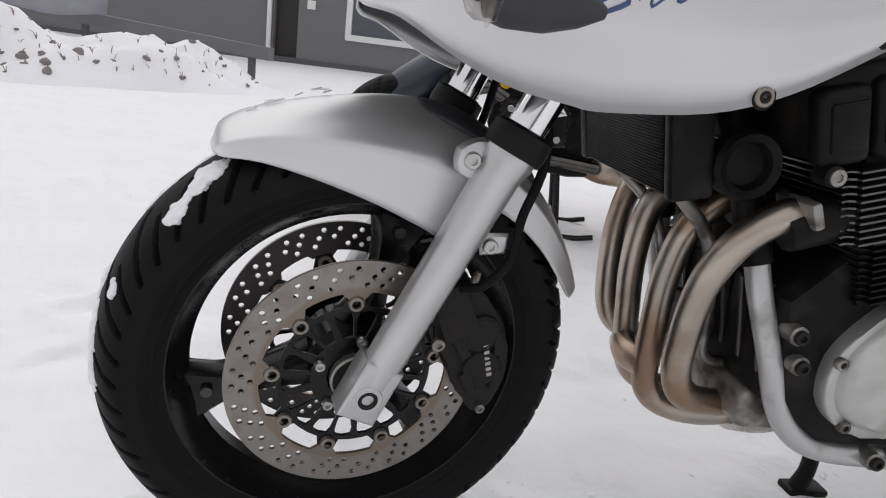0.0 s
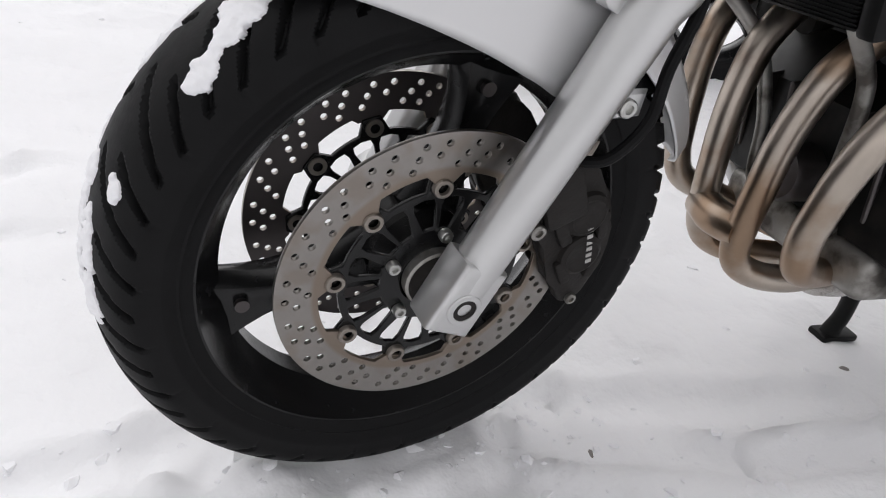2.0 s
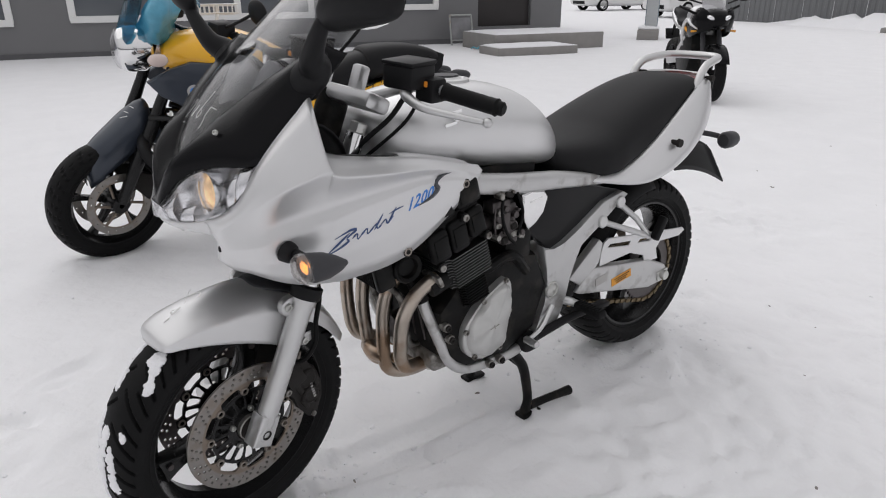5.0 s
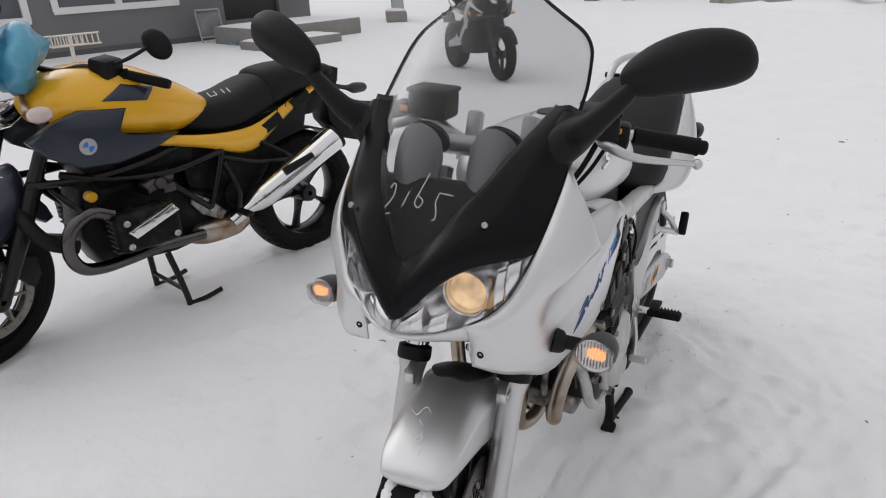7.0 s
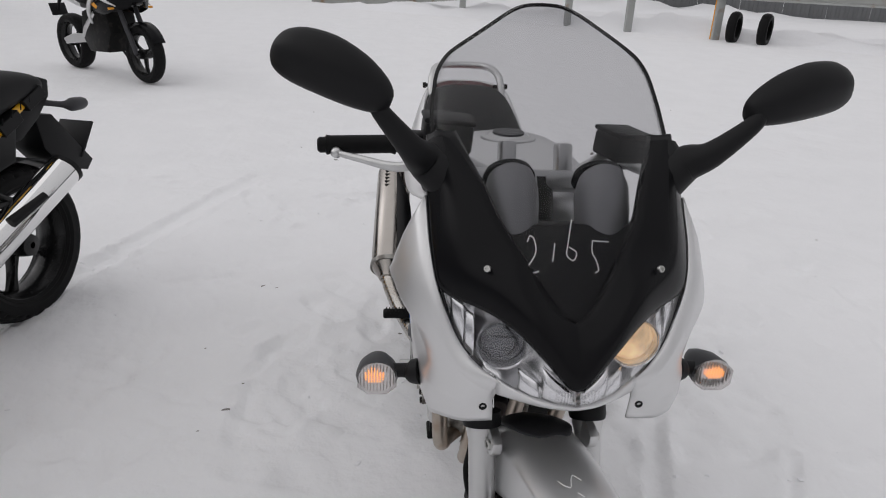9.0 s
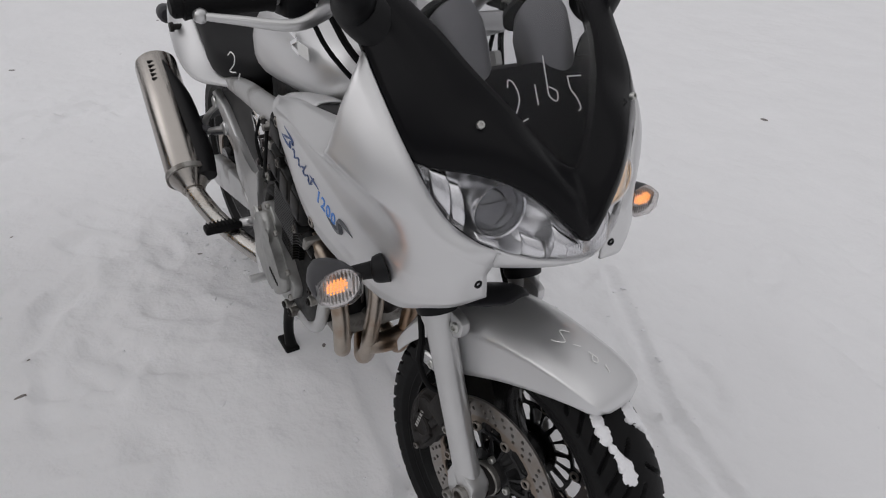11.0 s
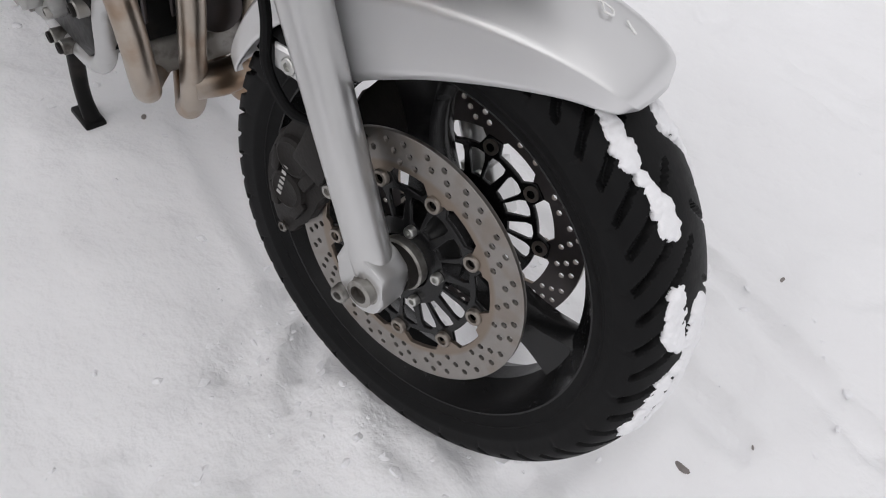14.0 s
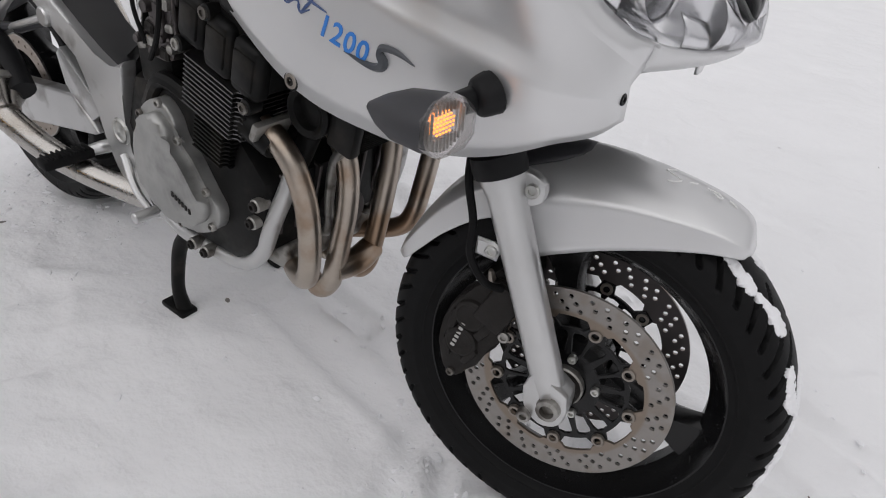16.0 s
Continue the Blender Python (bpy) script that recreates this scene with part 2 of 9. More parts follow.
# ---- building helpers ----
def obj(name, mesh, material, parent=None, label="", smooth=True, m=None):
    if material is not None and not mesh.materials:
        mesh.materials.append(material)
    if smooth:
        mesh.shade_smooth()
    ob = new(name, mesh)
    if parent is not None:
        ob.parent = parent
    if m is not None:
        ob.matrix_basis = m
    if label:
        tagged(ob, label)
    return ob


def part(name, bm, material, parent=None, label="", smooth=True, m=None, sharp=35):
    me = bpy.data.meshes.new(name)
    bmesh.ops.recalc_face_normals(bm, faces=bm.faces)
    bm.to_mesh(me)
    bm.free()
    if smooth:
        me.shade_smooth()
        me.set_sharp_from_angle(angle=radians(sharp))
    return obj(name, me, material, parent, label, False, m)


def thing(name, label, category, group="", m=None):
    e = tagged(new(name), label, category, group)
    if m is not None:
        e.matrix_basis = m
    return e


def V(*a):
    return Vector(a)


def smooth_line(pts, n=6):
    """Catmull-Rom through the points."""
    P = [Vector(p) for p in pts]
    P = [P[0] * 2 - P[1]] + P + [P[-1] * 2 - P[-2]]
    out = []
    for i in range(1, len(P) - 2):
        a, b, c, d = P[i - 1:i + 3]
        for k in range(n):
            u = k / n
            out.append(0.5 * ((2 * b) + (c - a) * u + (2 * a - 5 * b + 4 * c - d) * u * u + (3 * b - a - 3 * c + d) * u ** 3))
    out.append(P[-2])
    return out


def tube(bm, pts, r, seg=12, smooth=0, caps=True):
    """A round tube along pts; r is a number or one radius for each point."""
    rr = list(r) if isinstance(r, (list, tuple)) else None
    P = [Vector(p) for p in pts]
    if smooth:
        if rr:
            R3 = smooth_line([(q, 0, 0) for q in rr], smooth)
            rr = [q.x for q in R3]
        P = smooth_line(P, smooth)
    n = len(P)
    rings, side, last = [], None, None
    for i, p in enumerate(P):
        t = (P[min(i + 1, n - 1)] - P[max(i - 1, 0)]).normalized()
        if last is not None and (t.length < 0.5 or t.dot(last) < 0):
            t = last if t.length < 0.5 else -t
        last = t
        if side is None:
            side = t.orthogonal().normalized()
        side = (side - t * side.dot(t)).normalized()
        up = t.cross(side)
        q = rr[i] if rr else r
        rings.append([bm.verts.new(p + (side * math.cos(a) + up * math.sin(a)) * q) for a in (2 * math.pi * k / seg for k in range(seg))])
    for a, b in zip(rings, rings[1:]):
        for k in range(seg):
            bm.faces.new((a[k], a[(k + 1) % seg], b[(k + 1) % seg], b[k]))
    if caps:
        bm.faces.new(rings[0][::-1])
        bm.faces.new(rings[-1])
    return rings


def cyl(bm, a, b, r, r2=None, seg=20, bevel=0.0):
    a, b = Vector(a), Vector(b)
    r2 = r if r2 is None else r2
    if bevel:
        t = (b - a).normalized()
        tube(bm, [a, a + t * bevel * 0.01, a + t * bevel, b - t * bevel, b - t * bevel * 0.01, b], [r - bevel, r - bevel, r, r2, r2 - bevel, r2 - bevel], seg)
    else:
        tube(bm, [a, b], [r, r2], seg)


def lathe(bm, profile, centre=(0, 0, 0), axis="Y", seg=64, closed=False, a0=0.0, a1=2 * math.pi, radius=None):
    """Turns a profile of (along, radius) about the axis. radius(angle, along, r) may shape it."""
    full = abs(a1 - a0 - 2 * math.pi) < 1e-6
    c = Vector(centre)
    rings = []
    for k in range(seg if full else seg + 1):
        a = a0 + (a1 - a0) * k / seg
        ring = []
        for s, r in profile:
            q = radius(a, s, r) if radius else r
            if axis == "Y":
                v = V(q * math.cos(a), s, q * math.sin(a))
            elif axis == "X":
                v = V(s, q * math.cos(a), q * math.sin(a))
            else:
                v = V(q * math.cos(a), q * math.sin(a), s)
            ring.append(bm.verts.new(c + v))
        rings.append(ring)
    n = len(profile)
    m = len(rings)
    for k in range(m if full else m - 1):
        A, B = rings[k], rings[(k + 1) % m]
        for j in range(n if closed else n - 1):
            bm.faces.new((A[j], B[j], B[(j + 1) % n], A[(j + 1) % n]))
    return rings


def grid(bm, rows, flip=False):
    """A sheet through rows of points."""
    vs = [[bm.verts.new(p) for p in r] for r in rows]
    for a, b in zip(vs, vs[1:]):
        for k in range(len(a) - 1):
            f = (a[k], a[k + 1], b[k + 1], b[k])
            bm.faces.new(f[::-1] if flip else f)
    return vs


def resample(rows, nu, nv):
    """A finer sheet, by splines along and across."""
    fine = [smooth_line(r, nu) for r in rows]
    cols = list(zip(*fine))
    cols = [smooth_line(c, nv) for c in cols]
    return [list(r) for r in zip(*cols)]


def loft(bm, loops, caps=True):
    vs = [[bm.verts.new(p) for p in l] for l in loops]
    n = len(vs[0])
    for a, b in zip(vs, vs[1:]):
        for k in range(n):
            bm.faces.new((a[k], a[(k + 1) % n], b[(k + 1) % n], b[k]))
    if caps:
        bm.faces.new(vs[0][::-1])
        bm.faces.new(vs[-1])
    return vs


def box(bm, c, size, m=None, bevel=0.0, seg=2):
    r = bmesh.ops.create_cube(bm, size=1.0)
    vs = r["verts"]
    for v in vs:
        v.co = V(v.co.x * size[0], v.co.y * size[1], v.co.z * size[2])
        if m is not None:
            v.co = m @ v.co
        v.co += Vector(c)
    if bevel:
        es = list({e for v in vs for e in v.link_edges})
        bmesh.ops.bevel(bm, geom=es, offset=bevel, segments=seg, affect="EDGES", profile=0.5)
    return vs


def slab(bm, outline, y0, y1, bevel=0.0, seg=2, smooth=0):
    """An outline of (x, z), given thickness between y0 and y1, with rounded rims."""
    if smooth:
        L = [(p.x, p.z) for p in smooth_line([(x, 0, z) for x, z in list(outline) + [outline[0]]], smooth)][:-1]
    else:
        L = list(outline)
    a = [bm.verts.new((x, y0, z)) for x, z in L]
    b = [bm.verts.new((x, y1, z)) for x, z in L]
    n = len(L)
    fs = [bm.faces.new(a), bm.faces.new(b[::-1])]
    for k in range(n):
        fs.append(bm.faces.new((a[k], b[k], b[(k + 1) % n], a[(k + 1) % n])))
    if bevel:
        es = [e for e in {e for f in fs[:2] for e in f.edges}]
        bmesh.ops.bevel(bm, geom=es, offset=bevel, segments=seg, affect="EDGES", profile=0.5)


def flat(shapes, thick, bevel=0.0, res=3):
    """A plate with holes: closed outlines (outer and holes) in its plane, cut through, as a mesh lying in x, y."""
    cu = bpy.data.curves.new("flat", "CURVE")
    cu.dimensions, cu.fill_mode, cu.extrude, cu.bevel_depth, cu.bevel_resolution = "2D", "BOTH", max(thick / 2 - bevel, 1e-5), bevel, 1
    cu.offset = -bevel
    for L in shapes:
        sp = cu.splines.new("POLY")
        sp.points.add(len(L) - 1)
        for q, (x, y) in zip(sp.points, L):
            q.co = (x, y, 0, 1)
        sp.use_cyclic_u = True
    ob = bpy.data.objects.new("flat", cu)
    scene.collection.objects.link(ob)
    me = bpy.data.meshes.new_from_object(ob.evaluated_get(bpy.context.evaluated_depsgraph_get()))
    bpy.data.objects.remove(ob)
    bpy.data.curves.remove(cu)
    me.materials.clear()
    return me


def ring_pts(r, n, x=0.0, y=0.0, a0=0.0):
    return [(x + r * math.cos(a0 + 2 * math.pi * k / n), y + r * math.sin(a0 + 2 * math.pi * k / n)) for k in range(n)]


def writing(text, size, thick=0.0006, bold=0.0):
    cu = bpy.data.curves.new("writing", "FONT")
    cu.body, cu.size, cu.extrude, cu.resolution_u = text, size, thick / 2, 3
    cu.offset = bold * size
    ob = bpy.data.objects.new("writing", cu)
    scene.collection.objects.link(ob)
    me = bpy.data.meshes.new_from_object(ob.evaluated_get(bpy.context.evaluated_depsgraph_get()))
    bpy.data.objects.remove(ob)
    bpy.data.curves.remove(cu)
    me.materials.clear()
    return me


def thick(ob, t, offset=-1.0):
    md = ob.modifiers.new("thickness", "SOLIDIFY")
    md.thickness, md.offset = t, offset
    return ob


def bolt(name, p, axis, r, h, material, parent, m=None, label=""):
    """A bolt head with a hexagon socket."""
    bm = bmesh.new()
    a = Vector(axis).normalized()
    p = Vector(p)
    tube(bm, [p, p + a * h * 0.8, p + a * h, p + a * h, p + a * h * 0.45], [r, r, r * 0.85, r * 0.5, r * 0.5], 14)
    return part(name, bm, material, parent, label, m=m)


def mirror(pts):
    return [tuple((p[0], -p[1], p[2])) for p in pts]

# ---- ground: one snow sheet, fine near the motorcycles ----
def spaced(lo, hi, step, far, grow=1.35):
    a = [lo]
    while a[-1] < hi:
        a.append(a[-1] + step)
    d = step
    right = [a[-1]]
    while right[-1] < far:
        d *= grow
        right.append(right[-1] + d)
    d = step
    left = [a[0]]
    while left[-1] > -far:
        d *= grow
        left.append(left[-1] - d)
    return left[:0:-1] + a + right[1:]


RUTS = [((0.35, 0.30), (-0.35, 0.42), (-1.3, 0.72), 0.030), ((0.5, 0.45), (-0.1, 0.62), (-0.7, 0.95), 0.025), ((-1.45, -1.75), (-2.2, -1.55), (-3.4, -1.1), 0.06), ((-0.10, -0.10), (-0.27, -0.03), (-0.72, 0.033), 0.045), ((-0.10, -0.40), (-0.17, -0.20), (-0.25, -0.05), 0.030), ((-0.03, -0.27), (-0.075, -0.155), (-0.17, -0.06), 0.022), ((-0.49, 0.33), (-0.30, 0.19), (-0.15, 0.06), 0.026), ((-0.09, 0.25), (-0.12, 0.14), (-0.16, -0.02), 0.024), ((0.44, 0.01), (0.25, -0.02), (0.10, 0.0), 0.040), ((-0.82, 0.13), (-0.49, 0.10), (-0.19, 0.02), 0.034)]
random.seed(21)
PRINTS = [(random.uniform(-4.5, 1.2), random.choice((-1, 1)) * random.uniform(0.35, 2.2), random.uniform(0, 3.1)) for _ in range(110)]
PRINTS = [p for p in PRINTS if not (p[1] < -1.3 and -2.0 < p[0] < 0.4)]


# places where the snow is broken up by boots
TROD = [(-1.4, 0.50, 0.45), (-1.0, 0.70, 0.35), (-1.85, 0.65, 0.45), (-0.95, 0.32, 0.25), (0.05, 0.16, 0.16), (-1.45, -0.42, 0.32), (-1.10, -0.60, 0.28), (-0.98, -0.50, 0.20), (-1.0, -0.90, 0.28), (-2.6, 0.9, 0.5), (0.16, -0.06, 0.12), (-1.3, 1.2, 0.4), (-3.0, -0.4, 0.5)]
PRINTS += [(random.gauss(x, r * 0.6), random.gauss(y, r * 0.6), random.uniform(0, 3.1)) for x, y, r in TROD for _ in range(4)]


def ground_z(x, y):
    near = math.exp(-((x + 1.2) ** 2 + y ** 2) / 40.0)
    z = 0.014 * near * noise.noise(V(x * 2.2, y * 2.2, 0.3)) + 0.010 * near * noise.noise(V(x * 6, y * 6, 1.7)) + 0.0032 * near * noise.noise(V(x * 19, y * 19, 4.1))
    z += 0.03 * noise.noise(V(x * 0.25, y * 0.25, 8.0)) * min(1.0, (abs(x) + abs(y)) / 8.0)
    trod = max(0.0, noise.noise(V(x * 0.8 + 3.1, y * 0.8, 11.0)) + 0.12) * near
    if trod > 0.01:
        z += 0.042 * trod * (0.5 - abs(noise.noise(V(x * 3.6, y * 3.6, 2.2))) - 0.5 * abs(noise.noise(V(x * 8.5, y * 8.5, 5.2))))
    broken = 0.0
    for tx, ty, r in TROD:
        d = (x - tx) ** 2 + (y - ty) ** 2
        if d < 6 * r * r:
            broken += math.exp(-d / (r * r))
    if broken > 0.02:
        broken = min(1.0, broken) * max(0.0, min(1.0, 0.75 + 1.4 * noise.noise(V(x * 2.7, y * 2.7, 7.7))))
        z += broken * (0.013 * (0.4 - abs(noise.noise(V(x * 7, y * 7, 3.3)))) * 2 + 0.009 * noise.noise(V(x * 16, y * 16, 9.1)) + 0.0055 * noise.noise(V(x * 29, y * 29, 1.1)))
    for (a, b, c, w) in RUTS:
        for p, q in ((a, b), (b, c)):
            dx, dy = q[0] - p[0], q[1] - p[1]
            u = ((x - p[0]) * dx + (y - p[1]) * dy) / (dx * dx + dy * dy)
            if -0.02 <= u <= 1.02:
                d = abs((x - p[0]) * dy - (y - p[1]) * dx) / math.hypot(dx, dy)
                if d < w * 2.2:
                    z += -0.014 * math.exp(-(d / w) ** 4) + 0.012 * math.exp(-((d - w * 1.3) / (w * 0.35)) ** 2) * (0.6 + 0.8 * noise.noise(V(x * 14, y * 14, 2)))
    for px, py, a in PRINTS:
        dx, dy = x - px, y - py
        if abs(dx) < 0.3 and abs(dy) < 0.3:
            u, v = dx * math.cos(a) + dy * math.sin(a), -dx * math.sin(a) + dy * math.cos(a)
            r = math.hypot(u / 0.15, v / 0.055)
            wob = 0.5 + noise.noise(V(x * 11, y * 11, px))
            z += (-0.018 / (1 + math.exp((r - 1) * 7)) + 0.010 * math.exp(-((r - 1.25) / 0.3) ** 2)) * wob
    # ridges pushed up beside the wheels
    for wx, wy in ((0.0, 0.0), (-1.41, 0.0), (-0.18, -2.03), (-1.53, -1.72)):
        d = math.hypot((x - wx) / 1.8, y - wy)
        if d < 0.3:
            z += 0.016 * math.exp(-((d - 0.1) / 0.06) ** 2) * (0.75 + 0.9 * noise.noise(V(x * 17, y * 17, 6)))
    return z


gx, gy = spaced(-3.6, 1.2, 0.017, 400), spaced(-2.3, 1.8, 0.017, 400)
gverts = [(x, y, ground_z(x, y)) for x in gx for y in gy]
ny = len(gy)
gfaces = [(i * ny + j, (i + 1) * ny + j, (i + 1) * ny + j + 1, i * ny + j + 1) for i in range(len(gx) - 1) for j in range(ny - 1)]
gme = bpy.data.meshes.new("ground")
gme.from_pydata(gverts, [], gfaces)
tagged(obj("ground", gme, SNOW), "trodden white snow with tyre ruts and footprints", "ground", kind="structure")

# ---- the silver motorcycle ----
bike = thing("motorcycle", "silver half-faired motorcycle with black cowl on its centre stand in snow", "motorcycle")
AP = V(-0.1964, 0.0, 0.6889)
STEER = Matrix.Translation(AP) @ Matrix.Rotation(radians(11.52), 4, V(-0.4017, 0.0031, 0.9158)) @ Matrix.Translation(-AP)


def tyre_mesh(R, w, rim, grooves, seg=432, phase=0.0, n=26, sweep=0.17):
    """A round-shouldered tyre with swept grooves cut along the surface normal."""
    h = w / 2
    half = [(h * 0.80, rim - 0.004), (h * 0.85, rim + 0.005), (h * 0.885, rim + 0.0075), (h * 0.872, rim + 0.010), (h * 0.955, rim + 0.020), (h * 0.975, rim + 0.0225), (h * 0.97, rim + 0.0245), (h * 1.0, R - (R - rim) * 0.52)]
    for k in range(n):
        t = math.pi / 2 * k / n
        half.append((h * math.cos(t), R - (R - rim) * 0.46 + (R - rim) * 0.46 * math.sin(t)))
    prof = half + [(0.0, R)] + [(-s, r) for s, r in half[::-1]]
    m = len(prof)
    nor = []
    for k in range(m):
        a, b = prof[max(k - 1, 0)], prof[min(k + 1, m - 1)]
        d = V(a[0] - b[0], a[1] - b[1], 0).normalized()
        nor.append((-d.y, d.x) if -d.y * prof[k][0] >= 0 and d.x >= -0.2 else (d.y, -d.x))
    start = len(half) - n - 1
    bm = bmesh.new()
    rings = []
    for i in range(seg):
        a = 2 * math.pi * i / seg
        ca, sa = math.cos(a), math.sin(a)
        ring = []
        for k, (s, r) in enumerate(prof):
            cut = 0.0
            if start <= k < m - start:
                q = 1 - (k - start) / (n + 1) if s >= 0 else 1 - (m - 1 - start - k) / (n + 1)
                for off, lo, hi, wid in ((0.0, 0.04, 0.92, 0.0052), (0.5, 0.34, 0.97, 0.0042)):
                    if lo < q < hi:
                        u = (a + phase + sweep * q ** 0.7) / (2 * math.pi) * grooves + off + (0.35 if s < 0 else 0.0)
                        d = abs((u + 0.5) % 1.0 - 0.5) * 2 * math.pi * r / grooves
                        taper = min(1.0, (q - lo) / 0.06, (hi - q) / 0.06)
                        wd = wid * (0.45 + 0.55 * taper)
                        cut = max(cut, min(1.0, max(0.0, 1 - (d - wd / 2) / 0.0020)) * taper ** 0.5)
            cs, cr = nor[k]
            s2, r2 = s - 0.0070 * cut * cs, r - 0.0070 * cut * cr
            ring.append(bm.verts.new((r2 * ca, s2, r2 * sa)))
        rings.append(ring)
    for i in range(seg):
        A, B = rings[i], rings[(i + 1) % seg]
        for k in range(m - 1):
            bm.faces.new((A[k], B[k], B[k + 1], A[k + 1]))
    return bm


def wheel_rim(bm, rim, w):
    h = w / 2
    lathe(bm, [(h, rim + 0.006), (h + 0.004, rim + 0.003), (h + 0.002, rim - 0.006), (h - 0.012, rim - 0.012), (h - 0.028, rim - 0.024), (0.012, rim - 0.030), (-0.012, rim - 0.030),
               (-h + 0.028, rim - 0.024), (-h + 0.012, rim - 0.012), (-h - 0.002, rim - 0.006), (-h - 0.004, rim + 0.003), (-h, rim + 0.006), (-h + 0.01, rim), (0.0, rim - 0.012), (h - 0.01, rim)], axis="Y", seg=96, closed=True)


def spoke_bm(a, r0, r1, wide, thick_y):
    """One cast spoke, waisted and hollowed, pointing along the angle a."""
    bm = bmesh.new()
    loops = []
    for k in range(9):
        u = k / 8
        r = r0 + (r1 - r0) * u
        wd = wide * (1.15 - 0.55 * math.sin(math.pi * min(u * 1.05, 1)) + 0.35 * u ** 6)
        ty = thick_y * (1 - 0.25 * u)
        c = 0.25
        pts = [(-wd, -ty * c), (-wd * 0.7, -ty), (wd * 0.7, -ty), (wd, -ty * c), (wd, ty * c), (wd * 0.7, ty), (wd * 0.25, ty * 0.75), (-wd * 0.25, ty * 0.75), (-wd * 0.7, ty), (-wd, ty * c)]
        loops.append([V(r * math.cos(a) - p * math.sin(a), q, r * math.sin(a) + p * math.cos(a)) for p, q in pts])
    loft(bm, loops)
    return bm


def at(x, y, z):
    return Matrix.Translation((x, y, z))


FW = STEER @ at(0, 0, 0.3)
tyre = part("front_tyre", tyre_mesh(0.289, 0.122, 0.216, 26, 900, sweep=0.27), RUBBER, bike, "black road tyre with curved tread grooves", m=FW)
bm = bmesh.new()
wheel_rim(bm, 0.216, 0.092)
rim = part("front_rim", bm, BLACK_RIM, bike, "black cast three-spoke rim", m=FW)
for k in range(3):
    part("spoke", spoke_bm(radians(-14 + 120 * k), 0.045, 0.194, 0.030, 0.024), BLACK_RIM, rim)
    a = radians(-14 + 120 * k)
    bm = bmesh.new()
    cyl(bm, (0.172 * math.cos(a), 0.014, 0.172 * math.sin(a)), (0.172 * math.cos(a), 0.0195, 0.172 * math.sin(a)), 0.007, seg=14)
    part("spoke_boss", bm, DISC_DARK, rim)
bm = bmesh.new()
lathe(bm, [(0.060, 0.018), (0.062, 0.030), (0.058, 0.034), (0.045, 0.040), (0.030, 0.052), (-0.030, 0.052), (-0.045, 0.040), (-0.058, 0.034), (-0.062, 0.030), (-0.060, 0.018)], axis="Y", seg=40)
part("hub", bm, BLACK_RIM, rim)
for s in (1, -1):
    bm = bmesh.new()
    lathe(bm, [(s * 0.058, 0.012), (s * 0.082, 0.016), (s * 0.084, 0.026), (s * 0.070, 0.029), (s * 0.058, 0.029)], axis="Y", seg=32)
    part("hub_collar", bm, CALIPER, rim, "dark bearing collar")


def disc_mesh(phase):
    R, n = 0.1505, 9
    inner = []
    for k in range(n * 16):
        a = 2 * math.pi * k / (n * 16)
        d = abs(((a - phase) / (2 * math.pi) * n + 0.5) % 1 - 0.5)
        inner.append(((0.1115 if d > 0.2 else 0.1055 if d > 0.13 else 0.100) * math.cos(a), (0.1115 if d > 0.2 else 0.1055 if d > 0.13 else 0.100) * math.sin(a)))
    shapes = [ring_pts(R, 144), inner]
    for k in range(36):
        for j, r in enumerate((0.1205, 0.1305, 0.1405)):
            if (k + j) % 3 == 2 and j == 0:
                continue
            a = 2 * math.pi * (k + 0.33 * j + (0.15 if k % 2 else 0)) / 36
            shapes.append(ring_pts(0.0034, 10, r * math.cos(a), r * math.sin(a)))
    me = flat(shapes, 0.005, 0.0004)
    me.transform(Matrix.Rotation(radians(90), 4, "X"))
    return me


def carrier_mesh(phase):
    n, outer = 9, []
    for k in range(n * 16):
        a = 2 * math.pi * k / (n * 16)
        d = abs(((a - phase) / (2 * math.pi) * n + 0.5) % 1 - 0.5)
        r = 0.108 if d < 0.14 else 0.100 if d < 0.2 else 0.0925
        outer.append((r * math.cos(a), r * math.sin(a)))
    shapes = [outer, ring_pts(0.033, 48)]
    for k in range(n):
        c = phase + 2 * math.pi * k / n
        for lo, hi in ((-0.45, -0.055), (0.055, 0.45)):
            w = 2 * math.pi / n
            L = [(0.053 * math.cos(c + w * u), 0.053 * math.sin(c + w * u)) for u in (lo * 0.80, (lo + hi) / 2, hi * 0.80)]
            L += [(q * math.cos(c + w * u), q * math.sin(c + w * u)) for u, q in ((hi * 0.98, 0.078), (hi * 0.9 + lo * 0.1, 0.085), ((lo + hi) / 2, 0.0865), (lo * 0.9 + hi * 0.1, 0.085), (lo * 0.98, 0.078))]
            shapes.append(L)
    me = flat(shapes, 0.005, 0.0008)
    me.transform(Matrix.Rotation(radians(90), 4, "X"))
    return me


